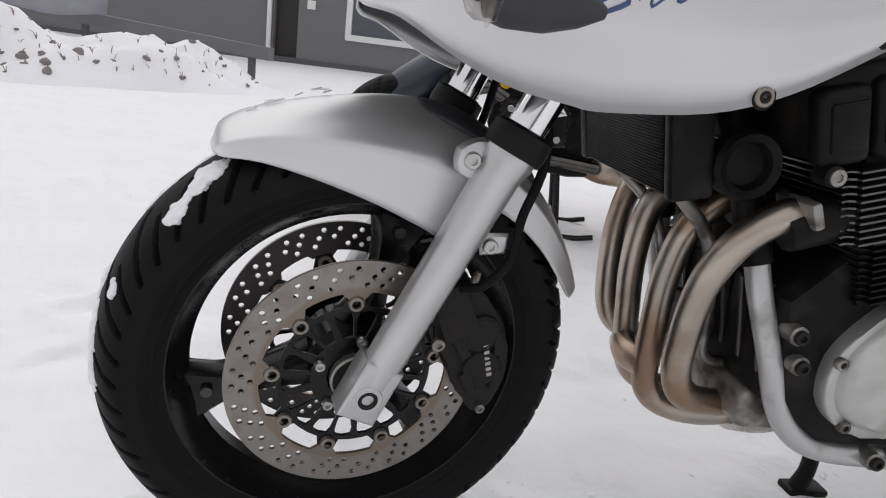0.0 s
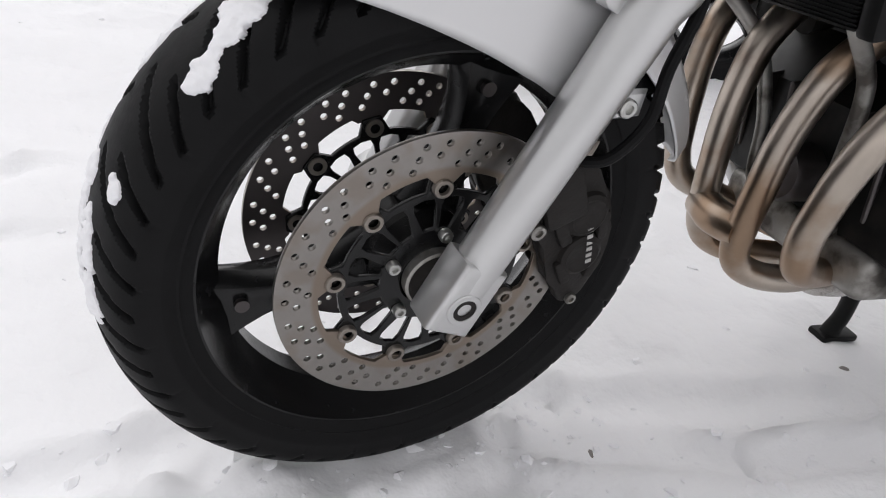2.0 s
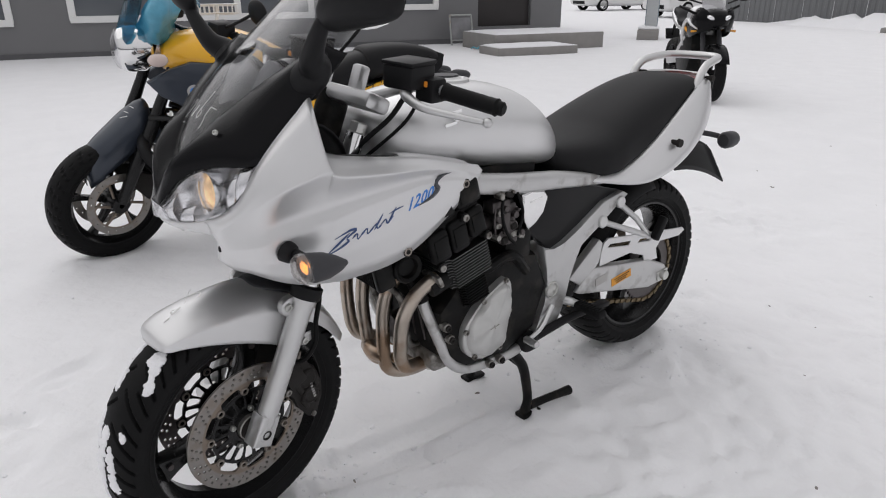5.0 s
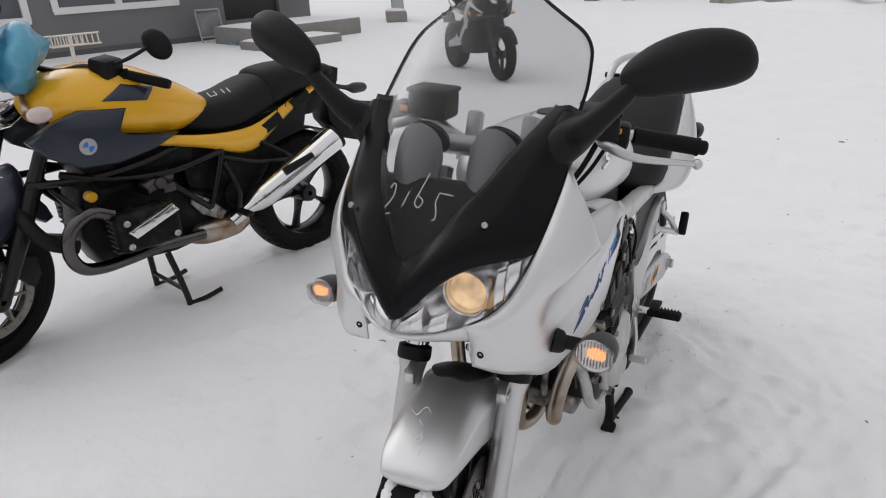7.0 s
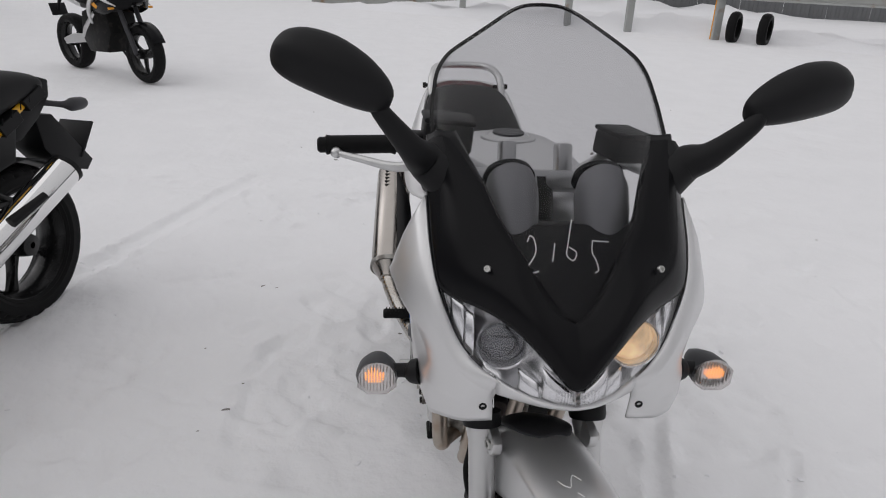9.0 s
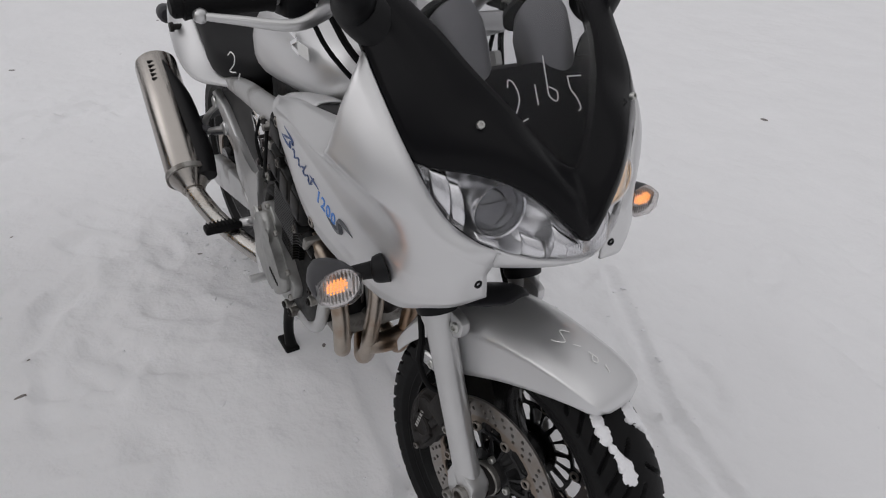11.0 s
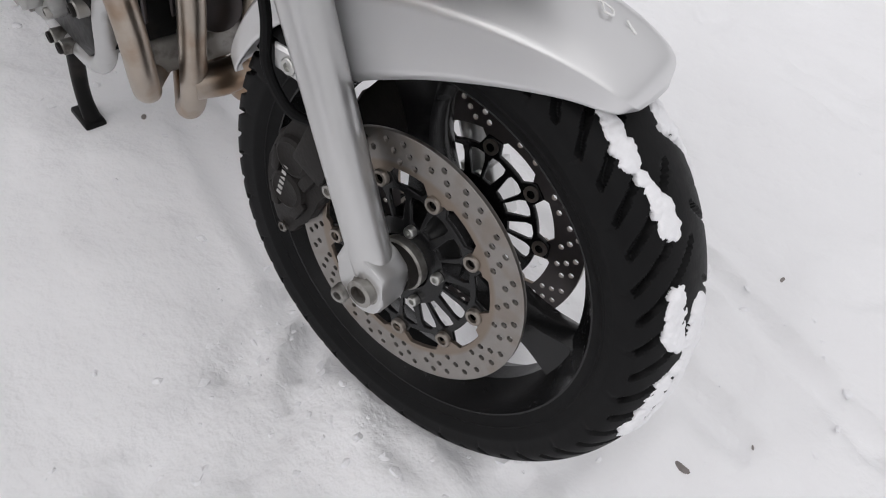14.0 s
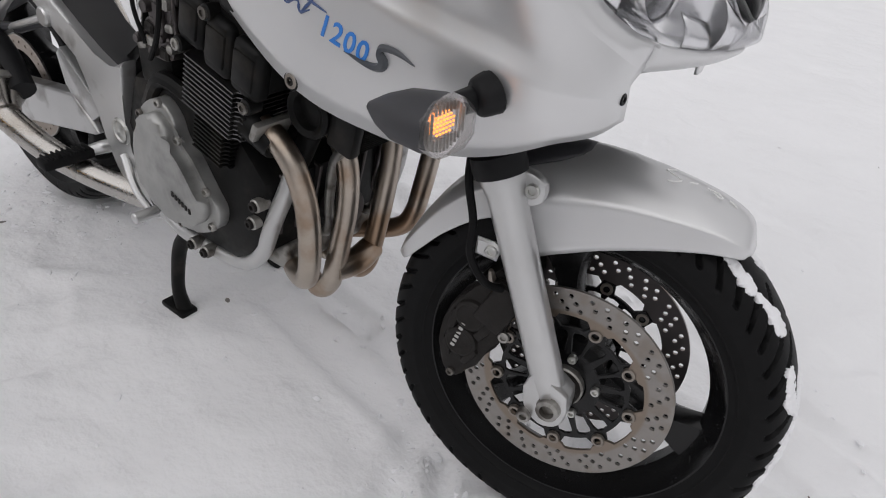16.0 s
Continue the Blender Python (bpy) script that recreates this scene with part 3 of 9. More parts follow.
for s, ph in ((1, radians(5.5)), (-1, radians(-4.7))):
    dm = disc_mesh(ph)
    dm.materials.append(DISC)
    dm.materials.append(DISC_DARK)
    # inward faces take the dark steel: shadow and black coating in one colour
    for face in dm.polygons:
        if face.normal.y * s < -0.5:
            face.material_index = 1
    d = obj("brake_disc", dm, DISC, bike, "drilled steel brake disc, worn and lightly rusted", False, FW @ at(0, s * 0.0625, 0))
    obj("disc_carrier", carrier_mesh(ph), BLACK_RIM, d, "black disc carrier", False, at(0, -s * 0.003, 0))
    for k in range(9):
        a = ph + 2 * math.pi * k / 9
        bm = bmesh.new()
        c = V(0.0974 * math.cos(a), 0, 0.0974 * math.sin(a))
        lathe(bm, [(-s * 0.008, 0.005), (-s * 0.008, 0.0095), (s * 0.004, 0.0095), (s * 0.0055, 0.0085), (s * 0.0055, 0.0055), (s * 0.002, 0.005)], centre=c, axis="Y", seg=16)
        part("bobbin", bm, BOBBIN, d)
    bm = bmesh.new()
    lathe(bm, [(-s * 0.004, 0.031), (s * 0.008, 0.031), (s * 0.010, 0.029), (s * 0.010, 0.022), (s * 0.006, 0.021), (s * 0.006, 0.016), (s * 0.016, 0.0155), (s * 0.017, 0.0)], axis="Y", seg=36)
    part("wheel_spacer", bm, CARB, d, "grey wheel spacer and bearing seal")
    for k in range(5):
        a = ph + 0.3 + 2 * math.pi * k / 5
        bolt("carrier_bolt", (0.047 * math.cos(a), 0, 0.047 * math.sin(a)), (0, s, 0), 0.0065, 0.008, BOLT, d)

# forks
for s in (1, -1):
    y = s * 0.103
    bm = bmesh.new()
    lo, hi = V(-0.004, y, 0.306), V(-0.133, y, 0.594)
    ax = (hi - lo).normalized()
    tube(bm, [lo - ax * 0.012, lo, lo + ax * 0.03, lo + ax * 0.2, hi - ax * 0.03, hi - ax * 0.012, hi], [0.016, 0.0215, 0.0225, 0.0235, 0.0245, 0.0285, 0.0285], 28)
    leg = part("fork_leg", bm, ALLOY, bike, "silver painted fork lower leg", m=STEER)
    bm = bmesh.new()
    if s > 0:
        slab(bm, [(0.0315, 0.2885), (0.002, 0.355), (-0.042, 0.336), (-0.0125, 0.2685)], y - 0.022, y + 0.0205, 0.006, 3)
    else:
        slab(bm, [(0.020, 0.325), (-0.026, 0.345), (-0.040, 0.318), (-0.034, 0.286), (-0.010, 0.266), (0.014, 0.272), (0.023, 0.292)], y - 0.020, y + 0.020, 0.005, 2, smooth=3)
    part("axle_clamp", bm, ALLOY, leg)
    bm = bmesh.new()
    if s > 0:
        lathe(bm, [(y + 0.004, 0.0175), (y + 0.0215, 0.0170), (y + 0.0225, 0.0160), (y + 0.0225, 0.0115), (y + 0.018, 0.011)], centre=(-0.002, 0, 0.307), axis="Y", seg=28)
        part("axle_boss", bm, ALLOY, leg)
        lathe(bm := bmesh.new(), [(y + 0.0195, 0.0118), (y + 0.0220, 0.0112), (y + 0.0220, 0.007), (y + 0.0200, 0.0065), (y + 0.0200, 0.0)], centre=(-0.002, 0, 0.307), axis="Y", seg=24)
        part("axle_end", bm, CALIPER, leg, "recessed axle end")
    else:
        lathe(bm, [(y - 0.014, 0.019), (y - 0.0195, 0.019), (y - 0.0205, 0.0155), (y - 0.029, 0.0155), (y - 0.030, 0.010), (y - 0.022, 0.009), (y - 0.022, 0.0)], centre=(0, 0, 0.3), axis="Y", seg=6 * 4)
        part("axle_nut", bm, CARB, leg, "worn axle nut")
        bolt("pinch_bolt", (-0.030, y - 0.016, 0.274), (0.1, -1, 0), 0.010, 0.012, CARB, leg)
    bm = bmesh.new()
    slab(bm, [(-0.092, 0.600), (-0.076, 0.590), (-0.076, 0.568), (-0.090, 0.560), (-0.125, 0.555), (-0.130, 0.600)], *sorted((s * 0.082, s * 0.101)), 0.004, 2, smooth=2)
    part("fender_lug", bm, ALLOY, leg)
    bolt("fender_bolt", (-0.090, s * 0.099, 0.580), (0, s, 0), 0.0095, 0.007, BOLT, leg)
    bm = bmesh.new()
    tube(bm, [hi - ax * 0.004, hi + ax * 0.004, hi + ax * 0.022, hi + ax * 0.026], [0.033, 0.0345, 0.0335, 0.024], 24)
    part("dust_seal", bm, BLACK_PLASTIC, leg)
    bm = bmesh.new()
    cyl(bm, hi, hi + ax * 0.36, 0.0215, seg=24)
    part("fork_tube", bm, CHROME, leg, "chromed fork tube")
    bm = bmesh.new()
    cyl(bm, hi + ax * 0.36, hi + ax * 0.385, 0.020, seg=6, bevel=0.003)
    part("fork_cap", bm, BOLT, leg, "bright fork top cap")
    bm = bmesh.new()
    slab(bm, [(-0.146, 0.476), (-0.116, 0.474), (-0.112, 0.492), (-0.122, 0.500), (-0.146, 0.500)], y - 0.006, y + 0.002, 0.003, 1)
    part("hose_bracket", bm, ALLOY, leg)
    bolt("hose_bolt", (-0.1235, s * 0.107, 0.487), (0, s, 0), 0.0085, 0.006, BOLT, leg)
for z0, x0 in ((0.715, -0.20), (0.985, -0.315)):
    bm = bmesh.new()
    box(bm, (x0, 0, z0), (0.07, 0.27, 0.035), Matrix.Rotation(radians(-24), 4, "Y"), 0.010)
    part("triple_clamp", bm, BLACK_PLASTIC if z0 < 0.9 else ALLOY, bike, m=STEER)
bm = bmesh.new()
cyl(bm, (-0.195, 0, 0.70), (-0.315, 0, 0.99), 0.035)
part("steering_head", bm, ENGINE_BLACK, bike)

# front fender
FEN = [((0.166, 0.556), (0.160, 0.552), 0.030), ((0.154, 0.580), (0.152, 0.556), 0.054), ((0.115, 0.599), (0.118, 0.556), 0.066), ((0.06, 0.613), (0.065, 0.543), 0.072), ((0.0, 0.622), (0.0, 0.520), 0.076),
       ((-0.05, 0.623), (-0.05, 0.497), 0.078), ((-0.095, 0.616), (-0.088, 0.482), 0.078), ((-0.135, 0.598), (-0.118, 0.520), 0.078), ((-0.18, 0.566), (-0.158, 0.508), 0.077), ((-0.225, 0.520), (-0.205, 0.470), 0.074),
       ((-0.258, 0.470), (-0.240, 0.430), 0.069), ((-0.281, 0.425), (-0.265, 0.400), 0.058), ((-0.292, 0.395), (-0.283, 0.385), 0.035)]
rows = []
for (rx, rz), (ex, ez), w in FEN:
    half = []
    for q, dy in ((0.0, 0.0), (0.05, 0.33), (0.17, 0.66), (0.36, 0.90), (0.44, 0.955), (0.52, 0.965), (0.75, 0.985), (1.0, 1.0)):
        half.append(V(rx + (ex - rx) * q, w * dy, rz + (ez - rz) * q))
    rows.append([V(p.x, -p.y, p.z) for p in half[::-1]] + half[1:])
bm = bmesh.new()
grid(bm, resample(rows, 3, 4))
fender = part("front_fender", bm, SILVER, bike, "silver front mudguard", m=STEER, sharp=60)
thick(fender, 0.003)
# dark sheet laid on the mudguard for the dark reflection along its top
bm = bmesh.new()
fl = []
for x, z, w in ((-0.050, 0.6175, 0.024), (-0.08, 0.6145, 0.046), (-0.110, 0.606, 0.056), (-0.15, 0.586, 0.060), (-0.19, 0.559, 0.058)):
    fl.append([V(x, w * u, z + 0.006 - 0.020 * u * u * (w / 0.07)) for u in (-1, -0.6, 0, 0.6, 1)])
grid(bm, resample(fl, 3, 3))
thick(part("fender_brace", bm, GREY_PLASTIC, fender, "dark sheet on the mudguard top in place of a reflection"), 0.004)

bm = bmesh.new()
for L in ([(0.048, -0.040, 0.6185), (0.056, -0.034, 0.6175), (0.062, -0.024, 0.6175), (0.048, -0.018, 0.6205), (0.042, -0.012, 0.621), (0.052, -0.002, 0.6195)], [(0.072, -0.016, 0.615), (0.080, -0.008, 0.613)], [(0.092, -0.004, 0.6095), (0.106, 0.0, 0.6055), (0.112, -0.006, 0.6035), (0.106, -0.010, 0.6052), (0.100, -0.004, 0.6075)], [(0.120, 0.004, 0.600), (0.131, 0.002, 0.594)]):
    tube(bm, smooth_line([V(x, y, z - 0.0008) for x, y, z in L], 4), 0.0009, 6)
part("chalk_number", bm, CHALK, fender, "faint white hand-written number")

# calipers and hoses
CAL = [(-0.098, 0.428), (-0.122, 0.432), (-0.138, 0.410), (-0.168, 0.385), (-0.182, 0.345), (-0.184, 0.300), (-0.174, 0.262), (-0.156, 0.250), (-0.142, 0.258), (-0.126, 0.290), (-0.100, 0.325), (-0.090, 0.360), (-0.088, 0.400)]
for s in (1, -1):
    bm = bmesh.new()
    y0, y1 = sorted((s * 0.068, s * 0.084))
    slab(bm, CAL, y0, y1, 0.006, 2, smooth=2)
    cal = part("brake_caliper", bm, CALIPER, bike, "dusty dark grey brake caliper", m=STEER)
    bm = bmesh.new()
    for cx, cz in ((-0.142, 0.366), (-0.150, 0.318)):
        lathe(bm, [(s * 0.082, 0.026), (s * 0.089, 0.0235), (s * 0.0915, 0.019), (s * 0.0895, 0.016), (s * 0.0895, 0.0)], centre=(cx, 0, cz), axis="Y", seg=24)
    part("piston_housing", bm, CALIPER, cal)
    for k, (cx, cz, hw, hh, turn) in enumerate(((-0.166, 0.352, 0.012, 0.034, 10), (-0.170, 0.302, 0.012, 0.030, -8), (-0.118, 0.350, 0.014, 0.040, 32), (-0.134, 0.298, 0.012, 0.032, 30))):
        bm = bmesh.new()
        box(bm, (cx, s * 0.0855, cz), (hw, 0.009, hh), Matrix.Rotation(radians(turn), 4, "Y"), 0.003, 2)
        part("casting_rib", bm, CALIPER, cal)
    bm = bmesh.new()
    tube(bm, [(-0.124, s * 0.078, 0.428), (-0.126, s * 0.082, 0.440), (-0.127, s * 0.084, 0.446)], [0.006, 0.0045, 0.003], 10)
    part("bleed_nipple", bm, BOBBIN, cal, "small steel bleed nipple")
    bm = bmesh.new()
    y0, y1 = sorted((s * 0.040, s * 0.060))
    slab(bm, CAL, y0, y1, 0.005, 1, smooth=2)
    part("inner_half", bm, CALIPER, cal)
    for px, pz, r in ((-0.158, 0.258, 0.0075), (-0.105, 0.418, 0.009), (-0.121, 0.392, 0.0075), (-0.112, 0.372, 0.0075), (-0.090, 0.352, 0.010)):
        bolt("caliper_bolt", (px, s * 0.083, pz), (0, s, 0), r * 0.85, 0.006, CARB, cal)
    bm = bmesh.new()
    m = at(-0.155, s * 0.0902, 0.330) @ Matrix.Rotation(radians(-75), 4, "Y")
    for k in range(6):
        box(bm, m @ V((k - 2.5) * 0.0080, 0, 0), (0.0045, 0.0008, 0.0065), Matrix.Rotation(radians(-75), 4, "Y"))
    part("maker_bars", bm, LABEL_GREY, cal, "pale raised maker's marking as bars")
    bm = bmesh.new()
    box(bm, (-0.104, s * 0.088, 0.395), (0.045, 0.012, 0.07), Matrix.Rotation(radians(24), 4, "Y"), 0.004)
    part("caliper_mount", bm, CALIPER, cal)
    bm = bmesh.new()
    tube(bm, [(-0.105, s * 0.090, 0.428), (-0.125, s * 0.108, 0.44), (-0.150, s * 0.112, 0.475), (-0.155, s * 0.108, 0.52), (-0.175, s * 0.098, 0.58), (-0.18, s * 0.07, 0.66), (-0.20, s * 0.03, 0.74)], 0.0055, 10, 6)
    part("brake_hose", bm, RUBBER, cal, "black rubber brake hose")


# ---- fairing, screen and headlight ----
def interp(v, table):
    if v <= table[0][0]:
        return table[0][1]
    for (a, p), (b, q) in zip(table, table[1:]):
        if v <= b:
            u = (v - a) / (b - a)
            return p + (q - p) * u
    return table[-1][1]


XC = [(0.78, 0.088), (0.814, 0.081), (0.86, 0.060), (0.91, 0.030), (0.96, -0.006), (1.02, -0.060), (1.08, -0.128), (1.16, -0.222), (1.225, -0.302), (1.281, -0.371)]


def screen_x(y, z):
    return interp(z, XC) - 0.075 * (abs(y) / 0.185) ** 2.6


HW = [(0.880, 0.004), (0.898, 0.045), (0.92, 0.068), (0.940, 0.085), (0.965, 0.100), (1.0, 0.118), (1.035, 0.136), (1.06, 0.168), (1.085, 0.193), (1.12, 0.1925), (1.15, 0.188), (1.175, 0.182), (1.195, 0.170), (1.21, 0.154), (1.23, 0.124), (1.25, 0.092), (1.267, 0.064), (1.276, 0.045), (1.281, 0.026), (1.2825, 0.004)]
rows = [[V(screen_x(w * u, z), w * u, z) for u in [k / 8 for k in range(-8, 9)]] for z, w in HW]
bm = bmesh.new()
grid(bm, resample(rows, 1, 3))
screen = part("windscreen", bm, SCREEN, bike, "smoke-tinted windscreen with a hand-written number", sharp=180)
thick(screen, 0.003)
edge = [(screen_x(w, z), w, z) for z, w in HW if z >= 1.08]
bm = bmesh.new()
tube(bm, smooth_line(edge + [(x, -y, z) for x, y, z in edge[::-1]], 4), 0.0032, 8)
part("edge_trim", bm, RUBBER, screen, "black rubber edge")
OUT = [(0.088, 0.0, 0.8105), (0.0865, 0.012, 0.8155), (0.080, 0.030, 0.834), (0.065, 0.060, 0.864), (0.043, 0.090, 0.886), (0.012, 0.125, 0.897), (-0.041, 0.185, 0.905), (-0.080, 0.198, 0.950), (-0.129, 0.202, 1.000), (-0.180, 0.205, 1.050), (-0.222, 0.202, 1.090)]
INN = [(0.892, 0.0), (0.897, 0.010), (0.906, 0.022), (0.924, 0.038), (0.944, 0.054), (0.966, 0.070), (0.990, 0.090), (1.010, 0.104), (1.040, 0.120), (1.07, 0.140), (1.102, 0.160)]
rows = []
for (ox, oy, oz), (iz, iy) in zip(OUT, INN):
    o, i = V(ox, oy, oz), V(screen_x(iy, iz) + 0.005, iy, iz)
    k = min(1.0, oy / 0.05)
    mid = (o + i) / 2 + V(0.008 + 0.012 * k, 0.006 * k, 0.004 + 0.006 * k)
    rows.append([o + V(-0.010, 0, -0.004), o, o * 0.62 + mid * 0.38 + V(0.004, 0, 0), mid, mid * 0.45 + i * 0.55 + V(0.004, 0, 0), i, i + V(-0.012, -0.004 * k, 0)])
rows = resample(rows, 2, 4)
bm = bmesh.new()
grid(bm, rows)
grid(bm, [[V(p.x, -p.y, p.z) for p in r] for r in rows], True)
bmesh.ops.remove_doubles(bm, verts=bm.verts, dist=0.0005)
cowl = part("front_cowl", bm, BLACK_GLOSS, bike, "glossy black upper cowl round the screen", sharp=50)
thick(cowl, 0.003)
for s in (1, -1):
    bm = bmesh.new()
    tube(bm, [V(-0.150, s * 0.176, 1.035), V(-0.172, s * 0.184, 1.066), V(-0.190, s * 0.184, 1.090)], [0.024, 0.024, 0.014], 14, 4)
    part("mirror_foot", bm, BLACK_PLASTIC, cowl)
    bolt("screen_screw", (0.000, s * 0.1235, 0.957), (0.85, s * 0.25, 0.45), 0.0052, 0.006, BOLT, cowl, label="bright screen screw with a cross slot")


def stroke(pts, y0, s=1.0):
    """A hand-written stroke on the screen, as (y, z) points."""
    return [V(screen_x(y + 0.008, z) + 0.0025, y + 0.008, z) for y, z in pts]


marks = [[(0.010 - 0.082, 0.985), (0.018 - 0.086, 0.992), (0.004 - 0.066, 0.988), (-0.062, 0.972), (-0.080, 0.950), (-0.085, 0.945), (-0.058, 0.953)], [(-0.038, 0.965), (-0.033, 0.985)],
         [(-0.006, 1.012), (-0.014, 0.985), (-0.017, 0.972), (-0.008, 0.966), (-0.003, 0.975), (-0.013, 0.981)], [(0.022, 0.988), (0.020, 0.975), (0.025, 0.966), (0.027, 0.955), (0.022, 0.952)], [(0.022, 0.988), (0.046, 0.986)]]
bm = bmesh.new()
for mk in marks:
    tube(bm, smooth_line(stroke(mk, 0), 5), 0.0009, 6)
part("chalk_number", bm, CHALK, screen, "white hand-written number 2165")

# headlight
LENS_TOP = [(0, (0.086, 0.808)), (0.030, (0.078, 0.834)), (0.060, (0.063, 0.864)), (0.090, (0.041, 0.886)), (0.125, (0.010, 0.897)), (0.150, (-0.012, 0.901)), (0.184, (-0.043, 0.9045))]
LENS_LOW = [(0, (0.083, 0.781)), (0.030, (0.077, 0.7805)), (0.060, (0.061, 0.781)), (0.090, (0.038, 0.786)), (0.120, (0.017, 0.798)), (0.150, (-0.005, 0.823)), (0.170, (-0.027, 0.855)), (0.184, (-0.0445, 0.902))]


def along(y, table):
    for (a, p), (b, q) in zip(table, table[1:]):
        if y <= b + 1e-6:
            u = (y - a) / (b - a)
            return V(p[0] + (q[0] - p[0]) * u, 0, p[1] + (q[1] - p[1]) * u)


def lens_pt(y, v):
    q = abs(y) / 0.184
    p = along(abs(y), LENS_TOP).lerp(along(abs(y), LENS_LOW), v)
    return V(p.x + 0.014 * math.sin(math.pi * v) * (1 - q ** 3), y, p.z)


ys = [0.184 * k / 24 for k in range(-24, 25)]
bm = bmesh.new()
grid(bm, [[lens_pt(y, v / 8) for y in ys] for v in range(9)])
lamp = part("headlight", bm, LENS, bike, "clear twin headlight lens", sharp=180)
lamp.visible_shadow = False
bm = bmesh.new()
rows = []
for v in range(9):
    row = []
    for y in ys:
        p = lens_pt(y, v / 8)
        q = abs(y) / 0.184
        lobe = math.exp(-((abs(y) - 0.092) / 0.05) ** 2)
        bowl = (0.012 + 0.075 * lobe) * math.sin(math.pi * v / 8) ** 0.6 + 0.006
        row.append(V(p.x - bowl, p.y * 0.985, p.z))
    rows.append(row)
grid(bm, rows)
part("reflector", bm, REFLECTOR, lamp, "bright chromed reflector bowl")
rows = []
for y in [0.104 * k / 12 for k in range(-12, 13)]:
    a = along(abs(y), LENS_LOW)
    f = abs(y) / 0.104
    b = V(0.067 - 0.047 * f ** 1.6, 0, 0.765 - 0.004 * f)
    rows.append([V(a.x - 0.004, y, a.z + 0.003), V(a.x + 0.003, y, a.z), V((a.x + b.x) / 2 + 0.005, y * 1.01, (a.z + b.z) / 2), V(b.x, y, b.z), V(b.x - 0.016, y, b.z - 0.001)])
bm = bmesh.new()
grid(bm, resample(rows, 3, 1))
thick(part("nose_lip", bm, SILVER, bike, "thin silver lip under the headlight", sharp=80), 0.003)
bm = bmesh.new()
tube(bm, [lens_pt(y, 1.0) + V(0.0008, 0, 0) for y in ys], 0.0009, 6)
part("lens_seal", bm, GREY_PLASTIC, lamp)
for s in (1, -1):
    c = V(0.021, s * 0.098, 0.846)
    d = V(0.95, s * 0.10, 0.06).normalized()
    bm = bmesh.new()
    tube(bm, [c - d * 0.04, c - d * 0.004, c + d * 0.004, c + d * 0.002, c - d * 0.01], [0.030, 0.0375, 0.0375, 0.0358, 0.035], 32, caps=False)
    ring = part("projector_ring", bm, REFLECTOR, lamp)
    bm = bmesh.new()
    tube(bm, [c - d * 0.030, c - d * 0.020, c - d * 0.010, c - d * 0.001], [0.012, 0.026, 0.0325, 0.0348], 32, caps=False)
    part("projector_bowl", bm, REFLECTOR, ring, "bright bowl inside the projector")
    bm = bmesh.new()
    tube(bm, [c - d * 0.018, c - d * 0.010, c - d * 0.003, c - d * 0.001], [0.026, 0.0310, 0.022, 0.003], 28)
    part("projector_lens", bm, LAMP_ON if s > 0 else PROJ_OFF, ring, "lit warm projector lens" if s > 0 else "unlit projector lens")
    bm = bmesh.new()
    dome = [c + d * (0.019 * math.sin(radians(9 * k)) - 0.001) for k in range(11)]
    tube(bm, dome, [0.0345 * math.cos(radians(9 * k)) + 0.0004 for k in range(11)], 32, caps=False)
    glassy = part("projector_dome", bm, LENS, ring, "clear bulging lens")
    glassy.visible_shadow = False
    for k in range(7):
        y = s * (0.004 + 0.0042 * k)
        bm = bmesh.new()
        tube(bm, [lens_pt(y, v) + V(-0.002, 0, 0) for v in (0.10 + 0.05 * k, 0.6, 0.95)], 0.0009, 6)
        part("lens_flute", bm, REFLECTOR, lamp)
    # bright facets of the reflector below, inside and outside the projector
    for y0, y1, up, deep in ((0.006, 0.046, 0.16, 0.012), (0.049, 0.076, 0.62, 0.020), (0.097, 0.122, 0.86, 0.016), (0.137, 0.150, 0.22, 0.020), (0.152, 0.170, 0.12, 0.010)):
        facet = []
        for k in range(6):
            y = y0 + (y1 - y0) * k / 5
            row = []
            for j in range(6):
                v = up + (0.97 - up) * j / 5
                p = lens_pt(s * y, v)
                row.append(V(p.x - 0.004 - deep * (1 - j / 5) ** 1.5, p.y, p.z))
            facet.append(row)
        bm = bmesh.new()
        grid(bm, facet)
        thick(part("reflector_facet", bm, REFLECTOR, lamp, "bright curved reflector facet", sharp=80), 0.0015)

# side fairings
# stations from the nose to the tail: along the lower hem, half way up, and along the top edge
HEM = [(0.018, 0.104, 0.712), (0.010, 0.15, 0.706), (-0.012, 0.182, 0.701), (-0.030, 0.192, 0.692), (-0.055, 0.195, 0.678), (-0.090, 0.194, 0.662), (-0.126, 0.195, 0.651), (-0.150, 0.195, 0.647), (-0.172, 0.196, 0.644), (-0.205, 0.197, 0.641), (-0.300, 0.208, 0.651), (-0.372, 0.212, 0.676), (-0.455, 0.206, 0.722), (-0.535, 0.196, 0.772), (-0.572, 0.184, 0.797)]
BELLY = [(0.017, 0.106, 0.749), (0.019, 0.147, 0.762), (-0.002, 0.183, 0.775), (-0.030, 0.209, 0.785), (-0.068, 0.223, 0.805), (-0.115, 0.229, 0.8), (-0.137, 0.228, 0.796), (-0.158, 0.227, 0.794), (-0.176, 0.226, 0.792), (-0.205, 0.226, 0.79), (-0.300, 0.222, 0.78), (-0.395, 0.217, 0.785), (-0.475, 0.21, 0.788), (-0.552, 0.198, 0.798), (-0.578, 0.185, 0.807)]
